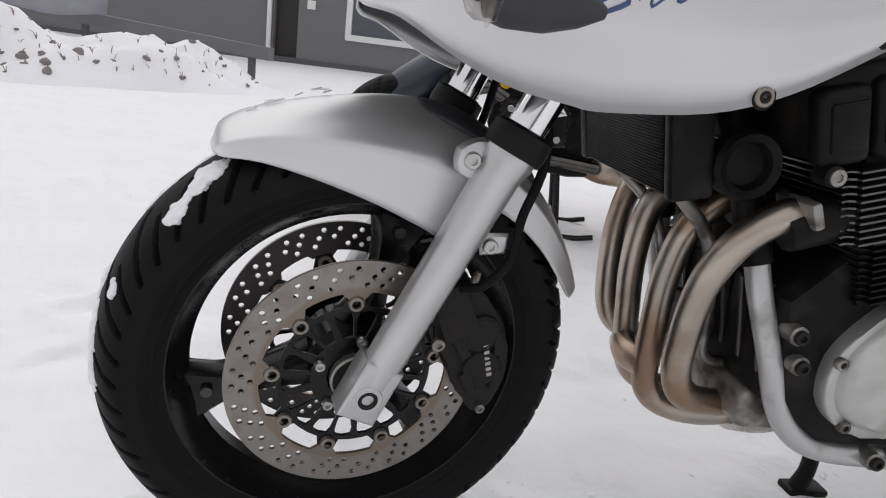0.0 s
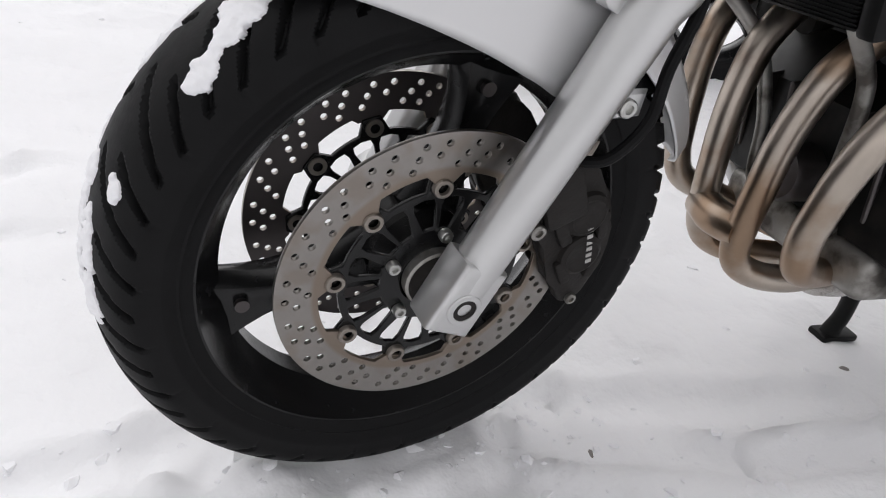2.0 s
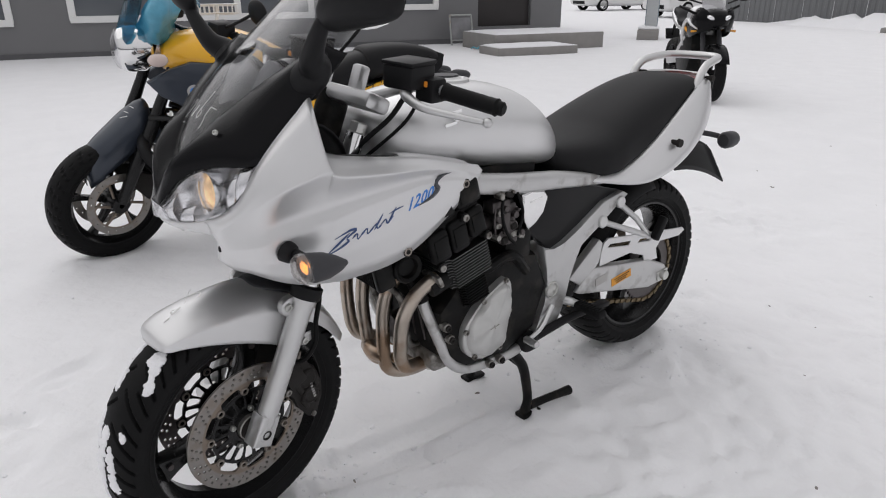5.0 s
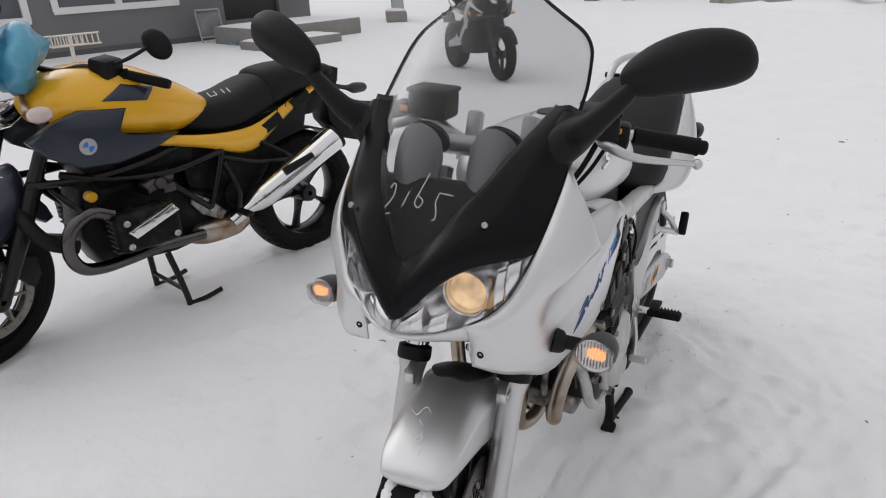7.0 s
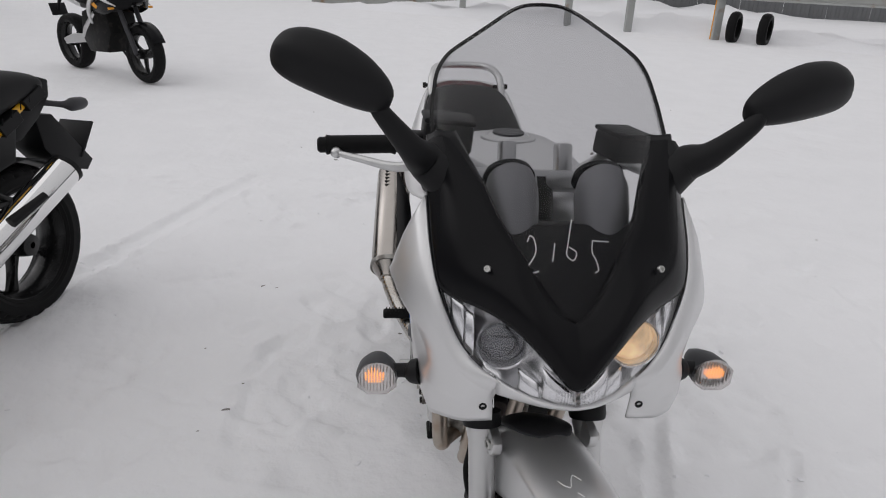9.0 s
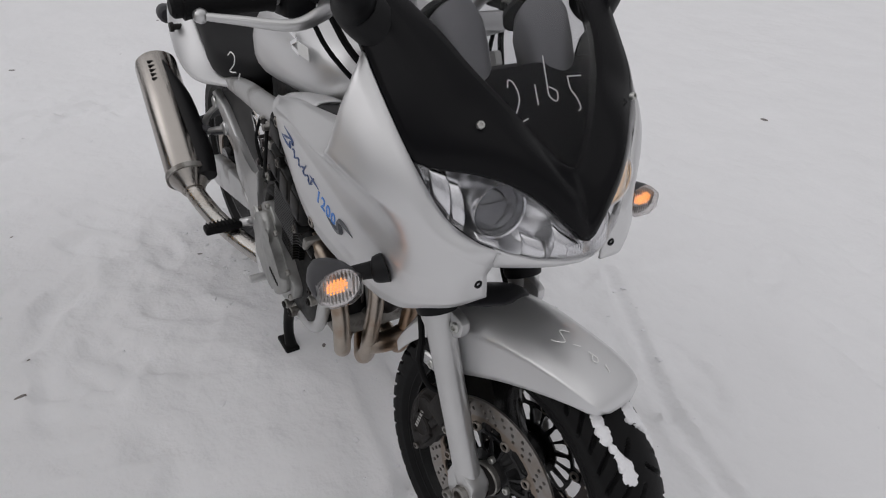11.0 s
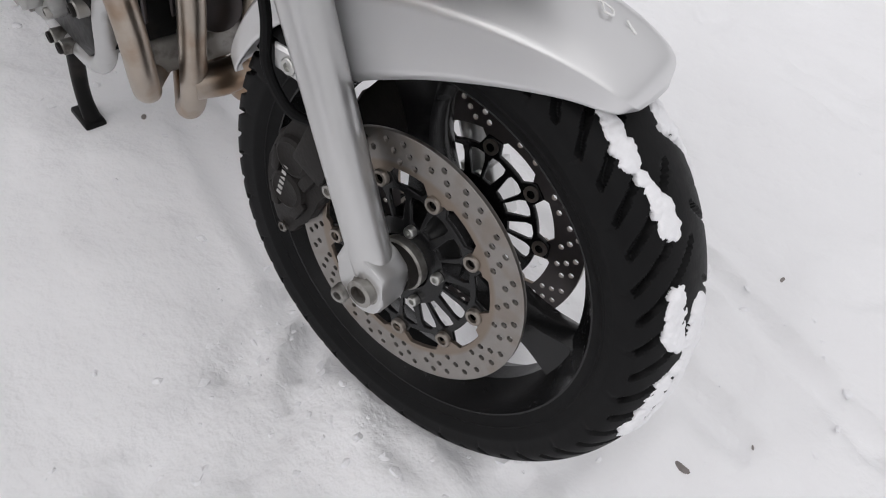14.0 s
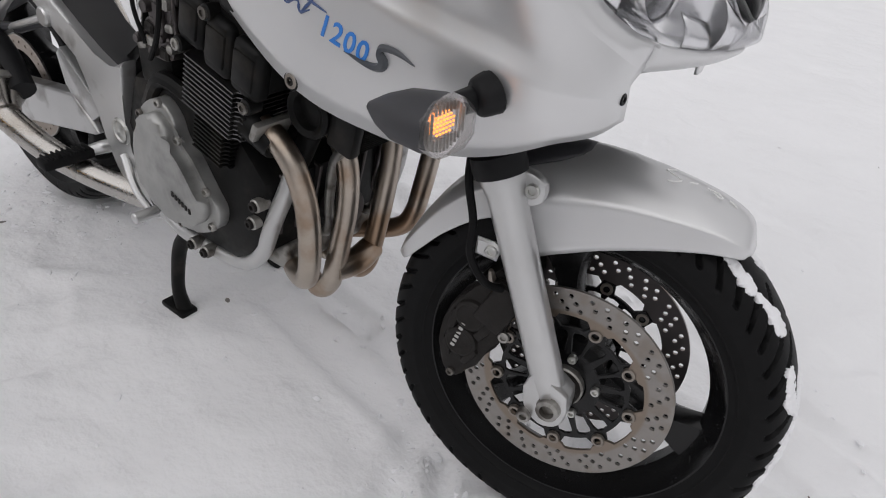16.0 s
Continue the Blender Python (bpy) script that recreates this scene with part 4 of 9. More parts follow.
CREST = [(0.034, 0.098, 0.79), (0.013, 0.128, 0.805), (-0.013, 0.159, 0.8355), (-0.043, 0.188, 0.902), (-0.080, 0.1995, 0.951), (-0.120, 0.2035, 0.991), (-0.146, 0.2045, 1.014), (-0.149, 0.2, 0.975), (-0.151, 0.192, 0.925), (-0.200, 0.188, 0.898), (-0.292, 0.192, 0.881), (-0.390, 0.196, 0.868), (-0.470, 0.19, 0.848), (-0.540, 0.182, 0.827), (-0.570, 0.178, 0.819)]
# two pressed ridges rise along the flank with a hollow between them: width and height of the upper ridge, the lower one, and the depth of the hollow
RIDGES = [(0.140, 0.782, 0.150, 0.745, 0.143), (0.175, 0.808, 0.183, 0.750, 0.173), (0.206, 0.835, 0.203, 0.755, 0.197), (0.236, 0.862, 0.211, 0.762, 0.204), (0.252, 0.880, 0.217, 0.768, 0.211), (0.258, 0.888, 0.221, 0.773, 0.215),
          (0.258, 0.886, 0.222, 0.777, 0.216), (0.257, 0.878, 0.223, 0.781, 0.216), (0.252, 0.868, 0.223, 0.788, 0.216), (0.240, 0.857, 0.222, 0.802, 0.216), (0.226, 0.847, 0.217, 0.812, 0.212), (0.214, 0.830, 0.211, 0.806, 0.208)]
ridged = []
for k, (hem, belly, crest) in enumerate(zip(HEM, BELLY, CREST)):
    ahead = [(p[2], p[0]) for p in (hem, belly, crest)]
    hem, belly, top = V(*hem), V(*belly), V(*crest)
    if 1 <= k <= 12:
        ya, za, yb_, zb, yh = RIDGES[k - 1]
        zh = zb + 0.42 * (za - zb)
        ridge, low, hollow = V(interp(za, ahead), ya, za), V(interp(zb, ahead), yb_, zb), V(interp(zh, ahead), yh, zh)
        face = hem.lerp(low, 0.5)
        r = [hem, V(face.x, max(hem.y, yb_) - 0.25 * abs(yb_ - hem.y) + 0.002, face.z), low, hollow, ridge, ridge.lerp(top, 0.5) + V(0.002, 0.006, 0.0), top]
    else:
        r = [hem.lerp(belly, u) for u in (0.0, 0.34, 0.67)] + [belly] + [belly.lerp(top, u) for u in (0.34, 0.67, 1.0)]
    ridged.append([r[0], r[0].lerp(r[1], 0.75), r[1], r[1].lerp(r[2], 0.82), r[2], r[2].lerp(r[3], 0.22), r[3], r[3].lerp(r[4], 0.86), r[4], r[4].lerp(r[5], 0.14), r[5], r[6]])
fine = resample(ridged, 2, 4)


def side_at(x, z, s, out=0.0012):
    """The place on the side fairing nearest to x, z."""
    best = min(((fine[i][j].x - x) ** 2 + (fine[i][j].z - z) ** 2, i, j) for i in range(len(fine) - 1) for j in range(len(fine[0]) - 1))
    _, i, j = best
    i, j = max(1, min(i, len(fine) - 2)), max(1, min(j, len(fine[0]) - 2))
    p = fine[i][j]
    n = (fine[i + 1][j] - fine[i - 1][j]).cross(fine[i][j + 1] - fine[i][j - 1]).normalized()
    if n.y < 0:
        n = -n
    y = p.y - (n.x * (x - p.x) + n.z * (z - p.z)) / max(n.y, 0.3)
    for k in range(max(0, i - 3), min(len(fine) - 1, i + 3)):
        for m in range(max(0, j - 3), min(len(fine[0]) - 1, j + 3)):
            for a, b, c in ((fine[k][m], fine[k + 1][m], fine[k + 1][m + 1]), (fine[k][m], fine[k + 1][m + 1], fine[k][m + 1])):
                d = (b.x - a.x) * (c.z - a.z) - (c.x - a.x) * (b.z - a.z)
                if abs(d) > 1e-9:
                    u = ((x - a.x) * (c.z - a.z) - (c.x - a.x) * (z - a.z)) / d
                    v = ((b.x - a.x) * (z - a.z) - (x - a.x) * (b.z - a.z)) / d
                    if u >= -0.01 and v >= -0.01 and u + v <= 1.01:
                        y = a.y + u * (b.y - a.y) + v * (c.y - a.y)
    return V(x, s * (y + out), z)


for s in (1, -1):
    bm = bmesh.new()
    grid(bm, [[V(p.x, s * p.y, p.z) for p in r] for r in fine], s > 0)
    fa = part("side_fairing", bm, SILVER, bike, "silver painted side fairing with blue and grey lettering shapes", sharp=60)
    thick(fa, 0.004, 0.0)
    for px, pz in ((-0.347, 0.671), (-0.514, 0.790)):
        p = side_at(px, pz, s, 0.0)
        bolt("fairing_bolt", p, (0, s, 0), 0.0055, 0.0045, CALIPER, fa)
        bm = bmesh.new()
        lathe(bm, [(p.y + s * 0.0015, 0.0045), (p.y + s * 0.0042, 0.0058), (p.y + s * 0.0040, 0.0088), (p.y + s * 0.0025, 0.0098)], centre=(p.x, 0, p.z), axis="Y", seg=20)
        part("bolt_head", bm, BOBBIN, fa, "steel bolt head")
        bm = bmesh.new()
        lathe(bm, [(p.y + s * 0.0025, 0.0096), (p.y + s * 0.0030, 0.0110), (p.y + s * 0.0005, 0.0126)], centre=(p.x, 0, p.z), axis="Y", seg=20)
        part("bolt_washer", bm, BLACK_PLASTIC, fa)
    bolt("nose_bolt", (0.0175, s * 0.120, 0.738), (1, 0, 0.1), 0.0062, 0.004, BLACK_PLASTIC, fa)
    # lettering: slanted brush shapes for the name, then the number; it reads forwards on both flanks
    dirx = V(-0.189, 0, 0.046).normalized()
    o = V(-0.157, 0, 0.716) if s > 0 else V(-0.452, 0, 0.790)
    run = dirx if s > 0 else -dirx
    lean = 0.75

    def mark(u, v, out=0.0022):
        w3 = o + run * (u + v * lean) + V(0, 0, v)
        return side_at(w3.x, w3.z, s, out)

    bm = bmesh.new()
    tube(bm, [mark(u, v) for u, v in ((-0.004, 0.000), (0.014, 0.012), (0.030, 0.022))], [0.0008, 0.0026, 0.0010], 6, 3)
    tube(bm, [mark(u, v) for u, v in ((-0.006, 0.024), (0.030, 0.027), (0.046, 0.022), (0.030, 0.014), (0.040, 0.006), (0.020, 0.000), (-0.008, -0.002))], [0.0006, 0.0024, 0.0026, 0.0015, 0.0026, 0.0020, 0.0006], 6, 3)
    wave = []
    for k in range(41):
        f = k / 40
        wave.append((0.048 + 0.098 * f, 0.007 + 0.0065 * math.sin(f * 26) * (1 - 0.2 * f)))
    tube(bm, [mark(u, v) for u, v in wave], [0.0008] + [0.0013 + 0.0008 * (k % 3 == 0) for k in range(39)] + [0.0008], 6)
    for u in (0.104, 0.138):
        tube(bm, [mark(u, 0.002), mark(u + 0.002, 0.014), mark(u + 0.004, 0.027)], [0.0010, 0.0022, 0.0008], 6, 2)
    tube(bm, [mark(0.128, 0.020), mark(0.146, 0.021), mark(0.166, 0.020)], [0.0006, 0.0018, 0.0006], 6, 2)
    part("name_swash", bm, NAVY_DECAL, fa, "navy brush-like lettering shapes")
    o2 = V(-0.340, 0, 0.764) if s > 0 else V(-0.292, 0, 0.744)
    for k, digit in enumerate("1200"):
        me = writing(digit, 0.036, bold=0.016)
        for v in me.vertices:
            x, yv, zv = v.co
            w3 = o2 + run * (x + 0.0200 * k + 0.42 * yv) * 0.92 + V(0, 0, yv)
            v.co = side_at(w3.x, w3.z, s, 0.0020 if zv < 0 else 0.0028)
        obj("number_decal", me, BLUE_DECAL, fa, "blue digit %s" % digit, False)
    bm = bmesh.new()
    o = V(-0.400, 0, 0.780) if s > 0 else V(-0.222, 0, 0.728)
    tube(bm, [mark(u, v) for u, v in ((0.044, 0.031), (0.020, 0.034), (0.004, 0.029), (0.006, 0.021), (0.016, 0.014), (0.014, 0.005), (0.000, 0.000), (-0.030, -0.002))], [0.0006, 0.0034, 0.0044, 0.0054, 0.0062, 0.0050, 0.0036, 0.0006], 6, 4)
    part("suffix_swash", bm, GREY_DECAL, fa, "grey swash shape after the number")
    # black trim along the opening behind the screen
    bm = bmesh.new()
    tr = []
    for a in ((-0.148, 0.202, 1.008), (-0.151, 0.197, 0.972), (-0.153, 0.190, 0.925), (-0.201, 0.186, 0.8975), (-0.24, 0.188, 0.890), (-0.295, 0.190, 0.881), (-0.345, 0.193, 0.874)):
        p = V(a[0], s * a[1], a[2])
        tr.append([p + V(0, 0, 0.001), p + V(-0.002, -s * 0.014, 0.001), p + V(0.0, -s * 0.050, -0.012), p + V(0.01, -s * 0.066, -0.09)])
    grid(bm, resample(tr, 3, 3))
    thick(part("inner_trim", bm, BLACK_PLASTIC, fa, "black inner trim panel"), 0.003)
    bm = bmesh.new()
    shelf = []
    for a in ((-0.348, 0.1935, 0.8735), (-0.39, 0.195, 0.868), (-0.43, 0.192, 0.8585), (-0.47, 0.189, 0.848), (-0.51, 0.184, 0.837), (-0.54, 0.180, 0.827)):
        p = V(a[0], s * a[1], a[2])
        shelf.append([p, p + V(0, -s * 0.010, 0.004), p + V(0, -s * 0.028, 0.004), p + V(0, -s * 0.052, 0.0)])
    grid(bm, resample(shelf, 3, 3))
    thick(part("fairing_shelf", bm, SILVER, fa, sharp=80), 0.003)
    # indicator
    ic = V(-0.085, s * 0.280, 0.726)
    bm = bmesh.new()
    lp = []
    for x, r, h in ((0.010, 0.033, 0.026), (0.0, 0.035, 0.028), (-0.03, 0.031, 0.025), (-0.055, 0.020, 0.016), (-0.075, 0.006, 0.005)):
        lp.append([ic + V(x - 0.004 * math.cos(a) * 0, r * math.cos(a), h * math.sin(a) - (0.010 - x) * 0.10) for a in (2 * math.pi * k / 18 for k in range(18))])
    loft(bm, lp)
    ind = part("indicator", bm, GREY_PLASTIC, bike, "black indicator with clear lens, flashing amber")
    bm = bmesh.new()
    tube(bm, [(-0.075, s * 0.205, 0.735), (-0.085, s * 0.235, 0.733), (-0.09, s * 0.262, 0.729)], [0.017, 0.012, 0.013], 12, 4)
    tube(bm, [(-0.072, s * 0.210, 0.740), (-0.077, s * 0.224, 0.736), (-0.079, s * 0.228, 0.735)], [0.022, 0.019, 0.014], 16, 3)
    part("indicator_stalk", bm, BLACK_PLASTIC, ind)
    bm = bmesh.new()
    lp = []
    for x, q in ((0.009, 1.0), (0.020, 0.98), (0.027, 0.80), (0.031, 0.5), (0.032, 0.12)):
        lp.append([ic + V(x, 0.034 * q * math.copysign(abs(math.cos(a)) ** 0.8, math.cos(a)), 0.027 * q * math.copysign(abs(math.sin(a)) ** 0.8, math.sin(a))) for a in (2 * math.pi * (k + 0.5) / 8 for k in range(8))])
    loft(bm, lp)
    le = part("indicator_lens", bm, LENS_PRISM, ind, "clear faceted lens", smooth=False)
    le.visible_shadow = False
    bm = bmesh.new()
    for j in range(-3, 4):
        for k in range(-2, 4):
            if abs(j) + abs(k) < 5:
                box(bm, ic + V(0.014, 0.0046 * j + s * 0.004, 0.0040 * k + 0.003), (0.002, 0.0022, 0.0018), None, 0.0004, 1)
    part("amber_bulb", bm, AMBER_ON, ind, "glowing amber bulb grid")
    bm = bmesh.new()
    lathe(bm, [(ic.x + 0.0125, 0.030), (ic.x + 0.0110, 0.024), (ic.x + 0.0108, 0.0)], centre=(0, ic.y, ic.z), axis="X", seg=20)
    part("indicator_reflector", bm, REFLECTOR, ind)
    bm = bmesh.new()
    for j in range(-5, 6):
        hh = 0.023 * math.sqrt(max(0.0, 1 - (0.0052 * j / 0.030) ** 2))
        for lo, hi in ((-hh, -0.009 if abs(j) < 4 else 0.0), (0.013 if abs(j) < 4 else 0.0, hh)):
            if hi - lo > 0.003:
                box(bm, ic + V(0.0135, 0.0052 * j, (lo + hi) / 2), (0.0025, 0.0012, hi - lo))
    part("reflector_rib", bm, CARB, ind)

# mirrors
for s, outer, inner, top, foot in ((1, V(-0.182, 0.455, 1.188), V(-0.148, 0.278, 1.152), 0.043, V(-0.133, 0.287, 1.140)), (-1, V(-0.152, -0.425, 1.228), V(-0.118, -0.258, 1.163), 0.043, V(-0.118, -0.270, 1.150))):
    bm = bmesh.new()
    axv = outer - inner
    up = V(0.15, 0, 1)
    up = (up - axv * up.dot(axv) / axv.length_squared).normalized()
    fw = up.cross(axv).normalized() * (1 if s < 0 else -1)
    if fw.x < 0:
        fw = -fw
    lp = []
    for u, h, d in ((0.0, 0.010, 0.010), (0.03, 0.020, 0.020), (0.12, 0.031, 0.030), (0.3, 0.041, 0.040), (0.55, 0.046, 0.042), (0.78, 0.043, 0.036), (0.92, 0.033, 0.026), (0.98, 0.020, 0.016), (1.0, 0.008, 0.008)):
        c = inner.lerp(outer, u) + up * 0.012 * math.sin(u * 3.0)
        lp.append([c + up * 0.95 * h * math.copysign(abs(math.sin(a)) ** 0.8, math.sin(a)) + fw * (d if math.cos(a) > 0 else 0.35 * d) * math.cos(a) for a in (2 * math.pi * k / 24 for k in range(24))])
    lp = [list(r) for r in zip(*[smooth_line(c, 3) for c in zip(*lp)])]
    loft(bm, lp)
    mi = part("mirror", bm, BLACK_PLASTIC, bike, "matt black rear-view mirror shell on an arm", sharp=80)
    bm = bmesh.new()
    root = V(-0.158, s * 0.186, 1.052)
    tube(bm, [root + V(0.004, -s * 0.018, -0.020), root + V(-0.004, s * 0.02, 0.012), root.lerp(foot, 0.5) + V(0.004, 0, -0.010), foot + V(0, 0, -0.006), foot + V(-0.004, s * 0.012, 0.012)], [0.034, 0.030, 0.021, 0.014, 0.012], 20, 5)
    part("mirror_arm", bm, BLACK_PLASTIC, mi)
    bm = bmesh.new()
    c = inner.lerp(outer, 0.52)
    n = 20
    vs = [bm.verts.new(c - fw * 0.0165 + axv * 0.43 * math.cos(2 * math.pi * k / n) + up * 0.036 * math.sin(2 * math.pi * k / n)) for k in range(n)]
    bm.faces.new(vs)
    part("mirror_glass", bm, CHROME, mi)

# instruments and inner cowl
for s in (1, -1):
    bm = bmesh.new()
    lp = []
    for u, r in ((-0.01, 0.010), (0.0, 0.022), (0.02, 0.032), (0.05, 0.039), (0.09, 0.043), (0.12, 0.043), (0.14, 0.036), (0.15, 0.022)):
        c = V(-0.080 - u * 0.55, s * 0.072, 0.905 + u * 0.95)
        lp.append([c + V(-math.sin(0.5) * 0 + r * 0.55 * math.sin(a), r * math.cos(a), r * 0.9 * math.sin(a)) for a in (2 * math.pi * k / 24 for k in range(24))])
    loft(bm, lp)
    g = part("gauge_pod", bm, mat("grey_instrument_shell", (0.31, 0.31, 0.32), 0.35, metal=0.3, vary=0.05), bike, "grey instrument pod")
    bm = bmesh.new()
    c = V(-0.080 - 0.13 * 0.55, s * 0.072, 0.905 + 0.13 * 0.95)
    tube(bm, [c + V(-0.022, 0, 0.006), c + V(-0.030, 0, 0.012)], [0.042, 0.038], 24)
    part("gauge_bezel", bm, BLACK_PLASTIC, g)
bm = bmesh.new()
grid(bm, resample([[V(x, w * k / 2, z) for k in (-2, -1, 0, 1, 2)] for x, z, w in ((0.030, 0.830, 0.03), (0.010, 0.880, 0.08), (-0.030, 0.920, 0.13), (-0.062, 0.955, 0.15), (-0.095, 0.985, 0.16), (-0.12, 0.975, 0.165), (-0.19, 0.955, 0.17), (-0.24, 0.90, 0.16), (-0.26, 0.80, 0.14))], 2, 3))
thick(part("inner_cowl", bm, BLACK_PLASTIC, bike, "black inner cowl"), 0.004)
bm = bmesh.new()
grid(bm, [[V(x, y, z) for y in (-0.088, 0.0, 0.088)] for x, z in ((0.006, 0.768), (-0.03, 0.752), (-0.08, 0.748), (-0.13, 0.80))])
thick(part("lower_cowl", bm, BLACK_PLASTIC, bike), 0.004)

# handlebar, turned with the forks
bm = bmesh.new()
BAR = [(-0.405, 0.375, 1.010), (-0.390, 0.25, 1.022), (-0.376, 0.17, 1.020), (-0.345, 0.09, 0.992), (-0.335, 0.04, 0.982)]
tube(bm, [V(*p) for p in BAR] + [V(p[0], -p[1], p[2]) for p in BAR[::-1]], 0.011, 14, 5)
bar = part("handlebar", bm, ALLOY, bike, "silver tubular handlebar", m=STEER)
for s in (1, -1):
    g0, g1 = V(-0.388, s * 0.245, 1.022), V(-0.405, s * 0.368, 1.010)
    bm = bmesh.new()
    tube(bm, [g0, g0.lerp(g1, 0.03), g0.lerp(g1, 0.10), g0.lerp(g1, 0.95), g1, g1 + (g1 - g0) * 0.02, g1 + (g1 - g0) * 0.10, g1 + (g1 - g0) * 0.13], [0.013, 0.019, 0.0165, 0.0165, 0.018, 0.014, 0.014, 0.010], 18)
    part("grip", bm, RUBBER, bar, "black ribbed rubber grip")
    bm = bmesh.new()
    box(bm, (-0.382, s * 0.215, 1.022), (0.045, 0.05, 0.05), None, 0.008)
    sw = part("switch_block", bm, BLACK_PLASTIC, bar)
    bm = bmesh.new()
    box(bm, (-0.362, s * 0.217, 1.035), (0.010, 0.018, 0.012), None, 0.003)
    part("orange_switch", bm, ORANGE_SWITCH, sw, "orange switch button")
    bm = bmesh.new()
    rc = V(-0.378, -0.158, 1.046) if s < 0 else V(-0.352, 0.182, 1.048)
    box(bm, rc, (0.070, 0.088, 0.054) if s < 0 else (0.084, 0.074, 0.048), Matrix.Rotation(radians(s * 8), 4, "Z"), 0.008)
    rv = part("fluid_reservoir", bm, BLACK_PLASTIC, bar, "black fluid reservoir")
    bm = bmesh.new()
    box(bm, rc + V(0, 0, 0.030 if s < 0 else 0.027), (0.074, 0.092, 0.010) if s < 0 else (0.088, 0.078, 0.009), Matrix.Rotation(radians(s * 8), 4, "Z"), 0.004)
    part("reservoir_lid", bm, BLACK_PLASTIC, rv)
    bm = bmesh.new()
    e = V(-0.375, s * 0.370, 0.985) if s > 0 else V(-0.385, s * 0.353, 1.002)
    b0 = V(-0.350, s * 0.185, 1.020)
    tube(bm, [b0, b0 + V(0.030, s * 0.02, -0.004), V(-0.318, s * 0.255, 1.000), e.lerp(V(-0.318, s * 0.255, 1.0), 0.4) + V(0.004, 0, 0), e], [0.010, 0.011, 0.0085, 0.0065, 0.0055], 12, 5)
    for d in (0.0,):
        bmesh.ops.create_icosphere(bm, subdivisions=2, radius=0.0105, matrix=Matrix.Translation(e))
    part("lever", bm, ALLOY, bar, "silver ball-ended lever")
    bm = bmesh.new()
    tube(bm, [(-0.345, s * 0.185, 1.015), (-0.32, s * 0.16, 0.96), (-0.27, s * 0.12, 0.90), (-0.24, s * 0.07, 0.82)], 0.0055, 8, 6)
    tube(bm, [(-0.365, s * 0.20, 1.0), (-0.35, s * 0.17, 0.945), (-0.30, s * 0.11, 0.87), (-0.25, s * 0.05, 0.80)], 0.004, 8, 6)
    part("control_cable", bm, RUBBER, bar, "black control cables")
    bm = bmesh.new()
    box(bm, (-0.328, s * 0.055, 1.015), (0.030, 0.030, 0.075), Matrix.Rotation(radians(-20), 4, "Y"), 0.007)
    part("bar_clamp", bm, ALLOY, bar)


# ---- tank, seat and tail ----
def section(x, w, zt, zb, n=28, e=2.6, shoulder=0.0):
    """A rounded cross-section at x."""
    c, h = (zt + zb) / 2, (zt - zb) / 2
    out = []
    for k in range(n):
        a = 2 * math.pi * (k + 0.5) / n
        ca, sa = math.cos(a), math.sin(a)
        y = w * math.copysign(abs(ca) ** (2 / e), ca)
        z = c + h * math.copysign(abs(sa) ** (2 / e), sa)
        if sa < 0:
            y *= 1 - shoulder * abs(sa)
        out.append(V(x, y, z))
    return out


def body(bm, stations, n=28, e=2.6, shoulder=0.0, fine_n=4):
    L = [section(x, w, zt, zb, n, e, shoulder) for x, w, zt, zb in stations]
    L = [list(r) for r in zip(*[smooth_line(c, fine_n) for c in zip(*L)])]
    loft(bm, L)


bm = bmesh.new()
body(bm, [(-0.345, 0.075, 0.925, 0.850), (-0.36, 0.110, 0.945, 0.825), (-0.41, 0.145, 0.968, 0.812), (-0.50, 0.162, 0.986, 0.803), (-0.60, 0.164, 0.990, 0.784), (-0.70, 0.158, 0.982, 0.768), (-0.78, 0.152, 0.960, 0.757), (-0.84, 0.138, 0.925, 0.749), (-0.89, 0.118, 0.880, 0.745), (-0.925, 0.09, 0.825, 0.748), (-0.935, 0.06, 0.800, 0.758)], e=2.7, shoulder=0.04)
tank = part("fuel_tank", bm, SILVER, bike, "silver painted fuel tank", sharp=80)
bm = bmesh.new()
lathe(bm, [(0.984, 0.062), (0.992, 0.060), (0.994, 0.050), (0.990, 0.046), (0.996, 0.040), (0.999, 0.030), (0.999, 0.0)], centre=(-0.615, 0, 0), axis="Z", seg=40)
cap = part("filler_cap", bm, ALLOY, tank, "round alloy filler cap with a dark ring")
bm = bmesh.new()
lathe(bm, [(0.997, 0.036), (1.0015, 0.034), (1.0015, 0.0)], centre=(-0.615, 0, 0), axis="Z", seg=32)
part("cap_disc", bm, GREY_PLASTIC, cap)
for s in (1, -1):
    bm = bmesh.new()
    # emblem on the tank flank as plain slanted bars
    for dx, dz, turn in ((-0.006, 0.013, 8), (0.0, 0.0, -24), (0.006, -0.013, 8)):
        box(bm, (-0.513 + dx, s * 0.1622, 0.930 + dz), (0.034, 0.0040, 0.008), Matrix.Rotation(radians(turn), 4, "Y"), 0.001, 1)
    part("tank_emblem", bm, CHROME, tank, "bright emblem as plain slanted bars")
bm = bmesh.new()
body(bm, [(-0.890, 0.070, 0.800, 0.745), (-0.915, 0.105, 0.802, 0.715), (-0.96, 0.132, 0.800, 0.695), (-1.04, 0.168, 0.808, 0.680), (-1.11, 0.176, 0.826, 0.675), (-1.17, 0.170, 0.854, 0.690), (-1.25, 0.162, 0.886, 0.710), (-1.36, 0.152, 0.920, 0.755), (-1.46, 0.138, 0.940, 0.805), (-1.54, 0.116, 0.938, 0.850), (-1.585, 0.075, 0.915, 0.875), (-1.60, 0.05, 0.900, 0.885)], e=3.0)
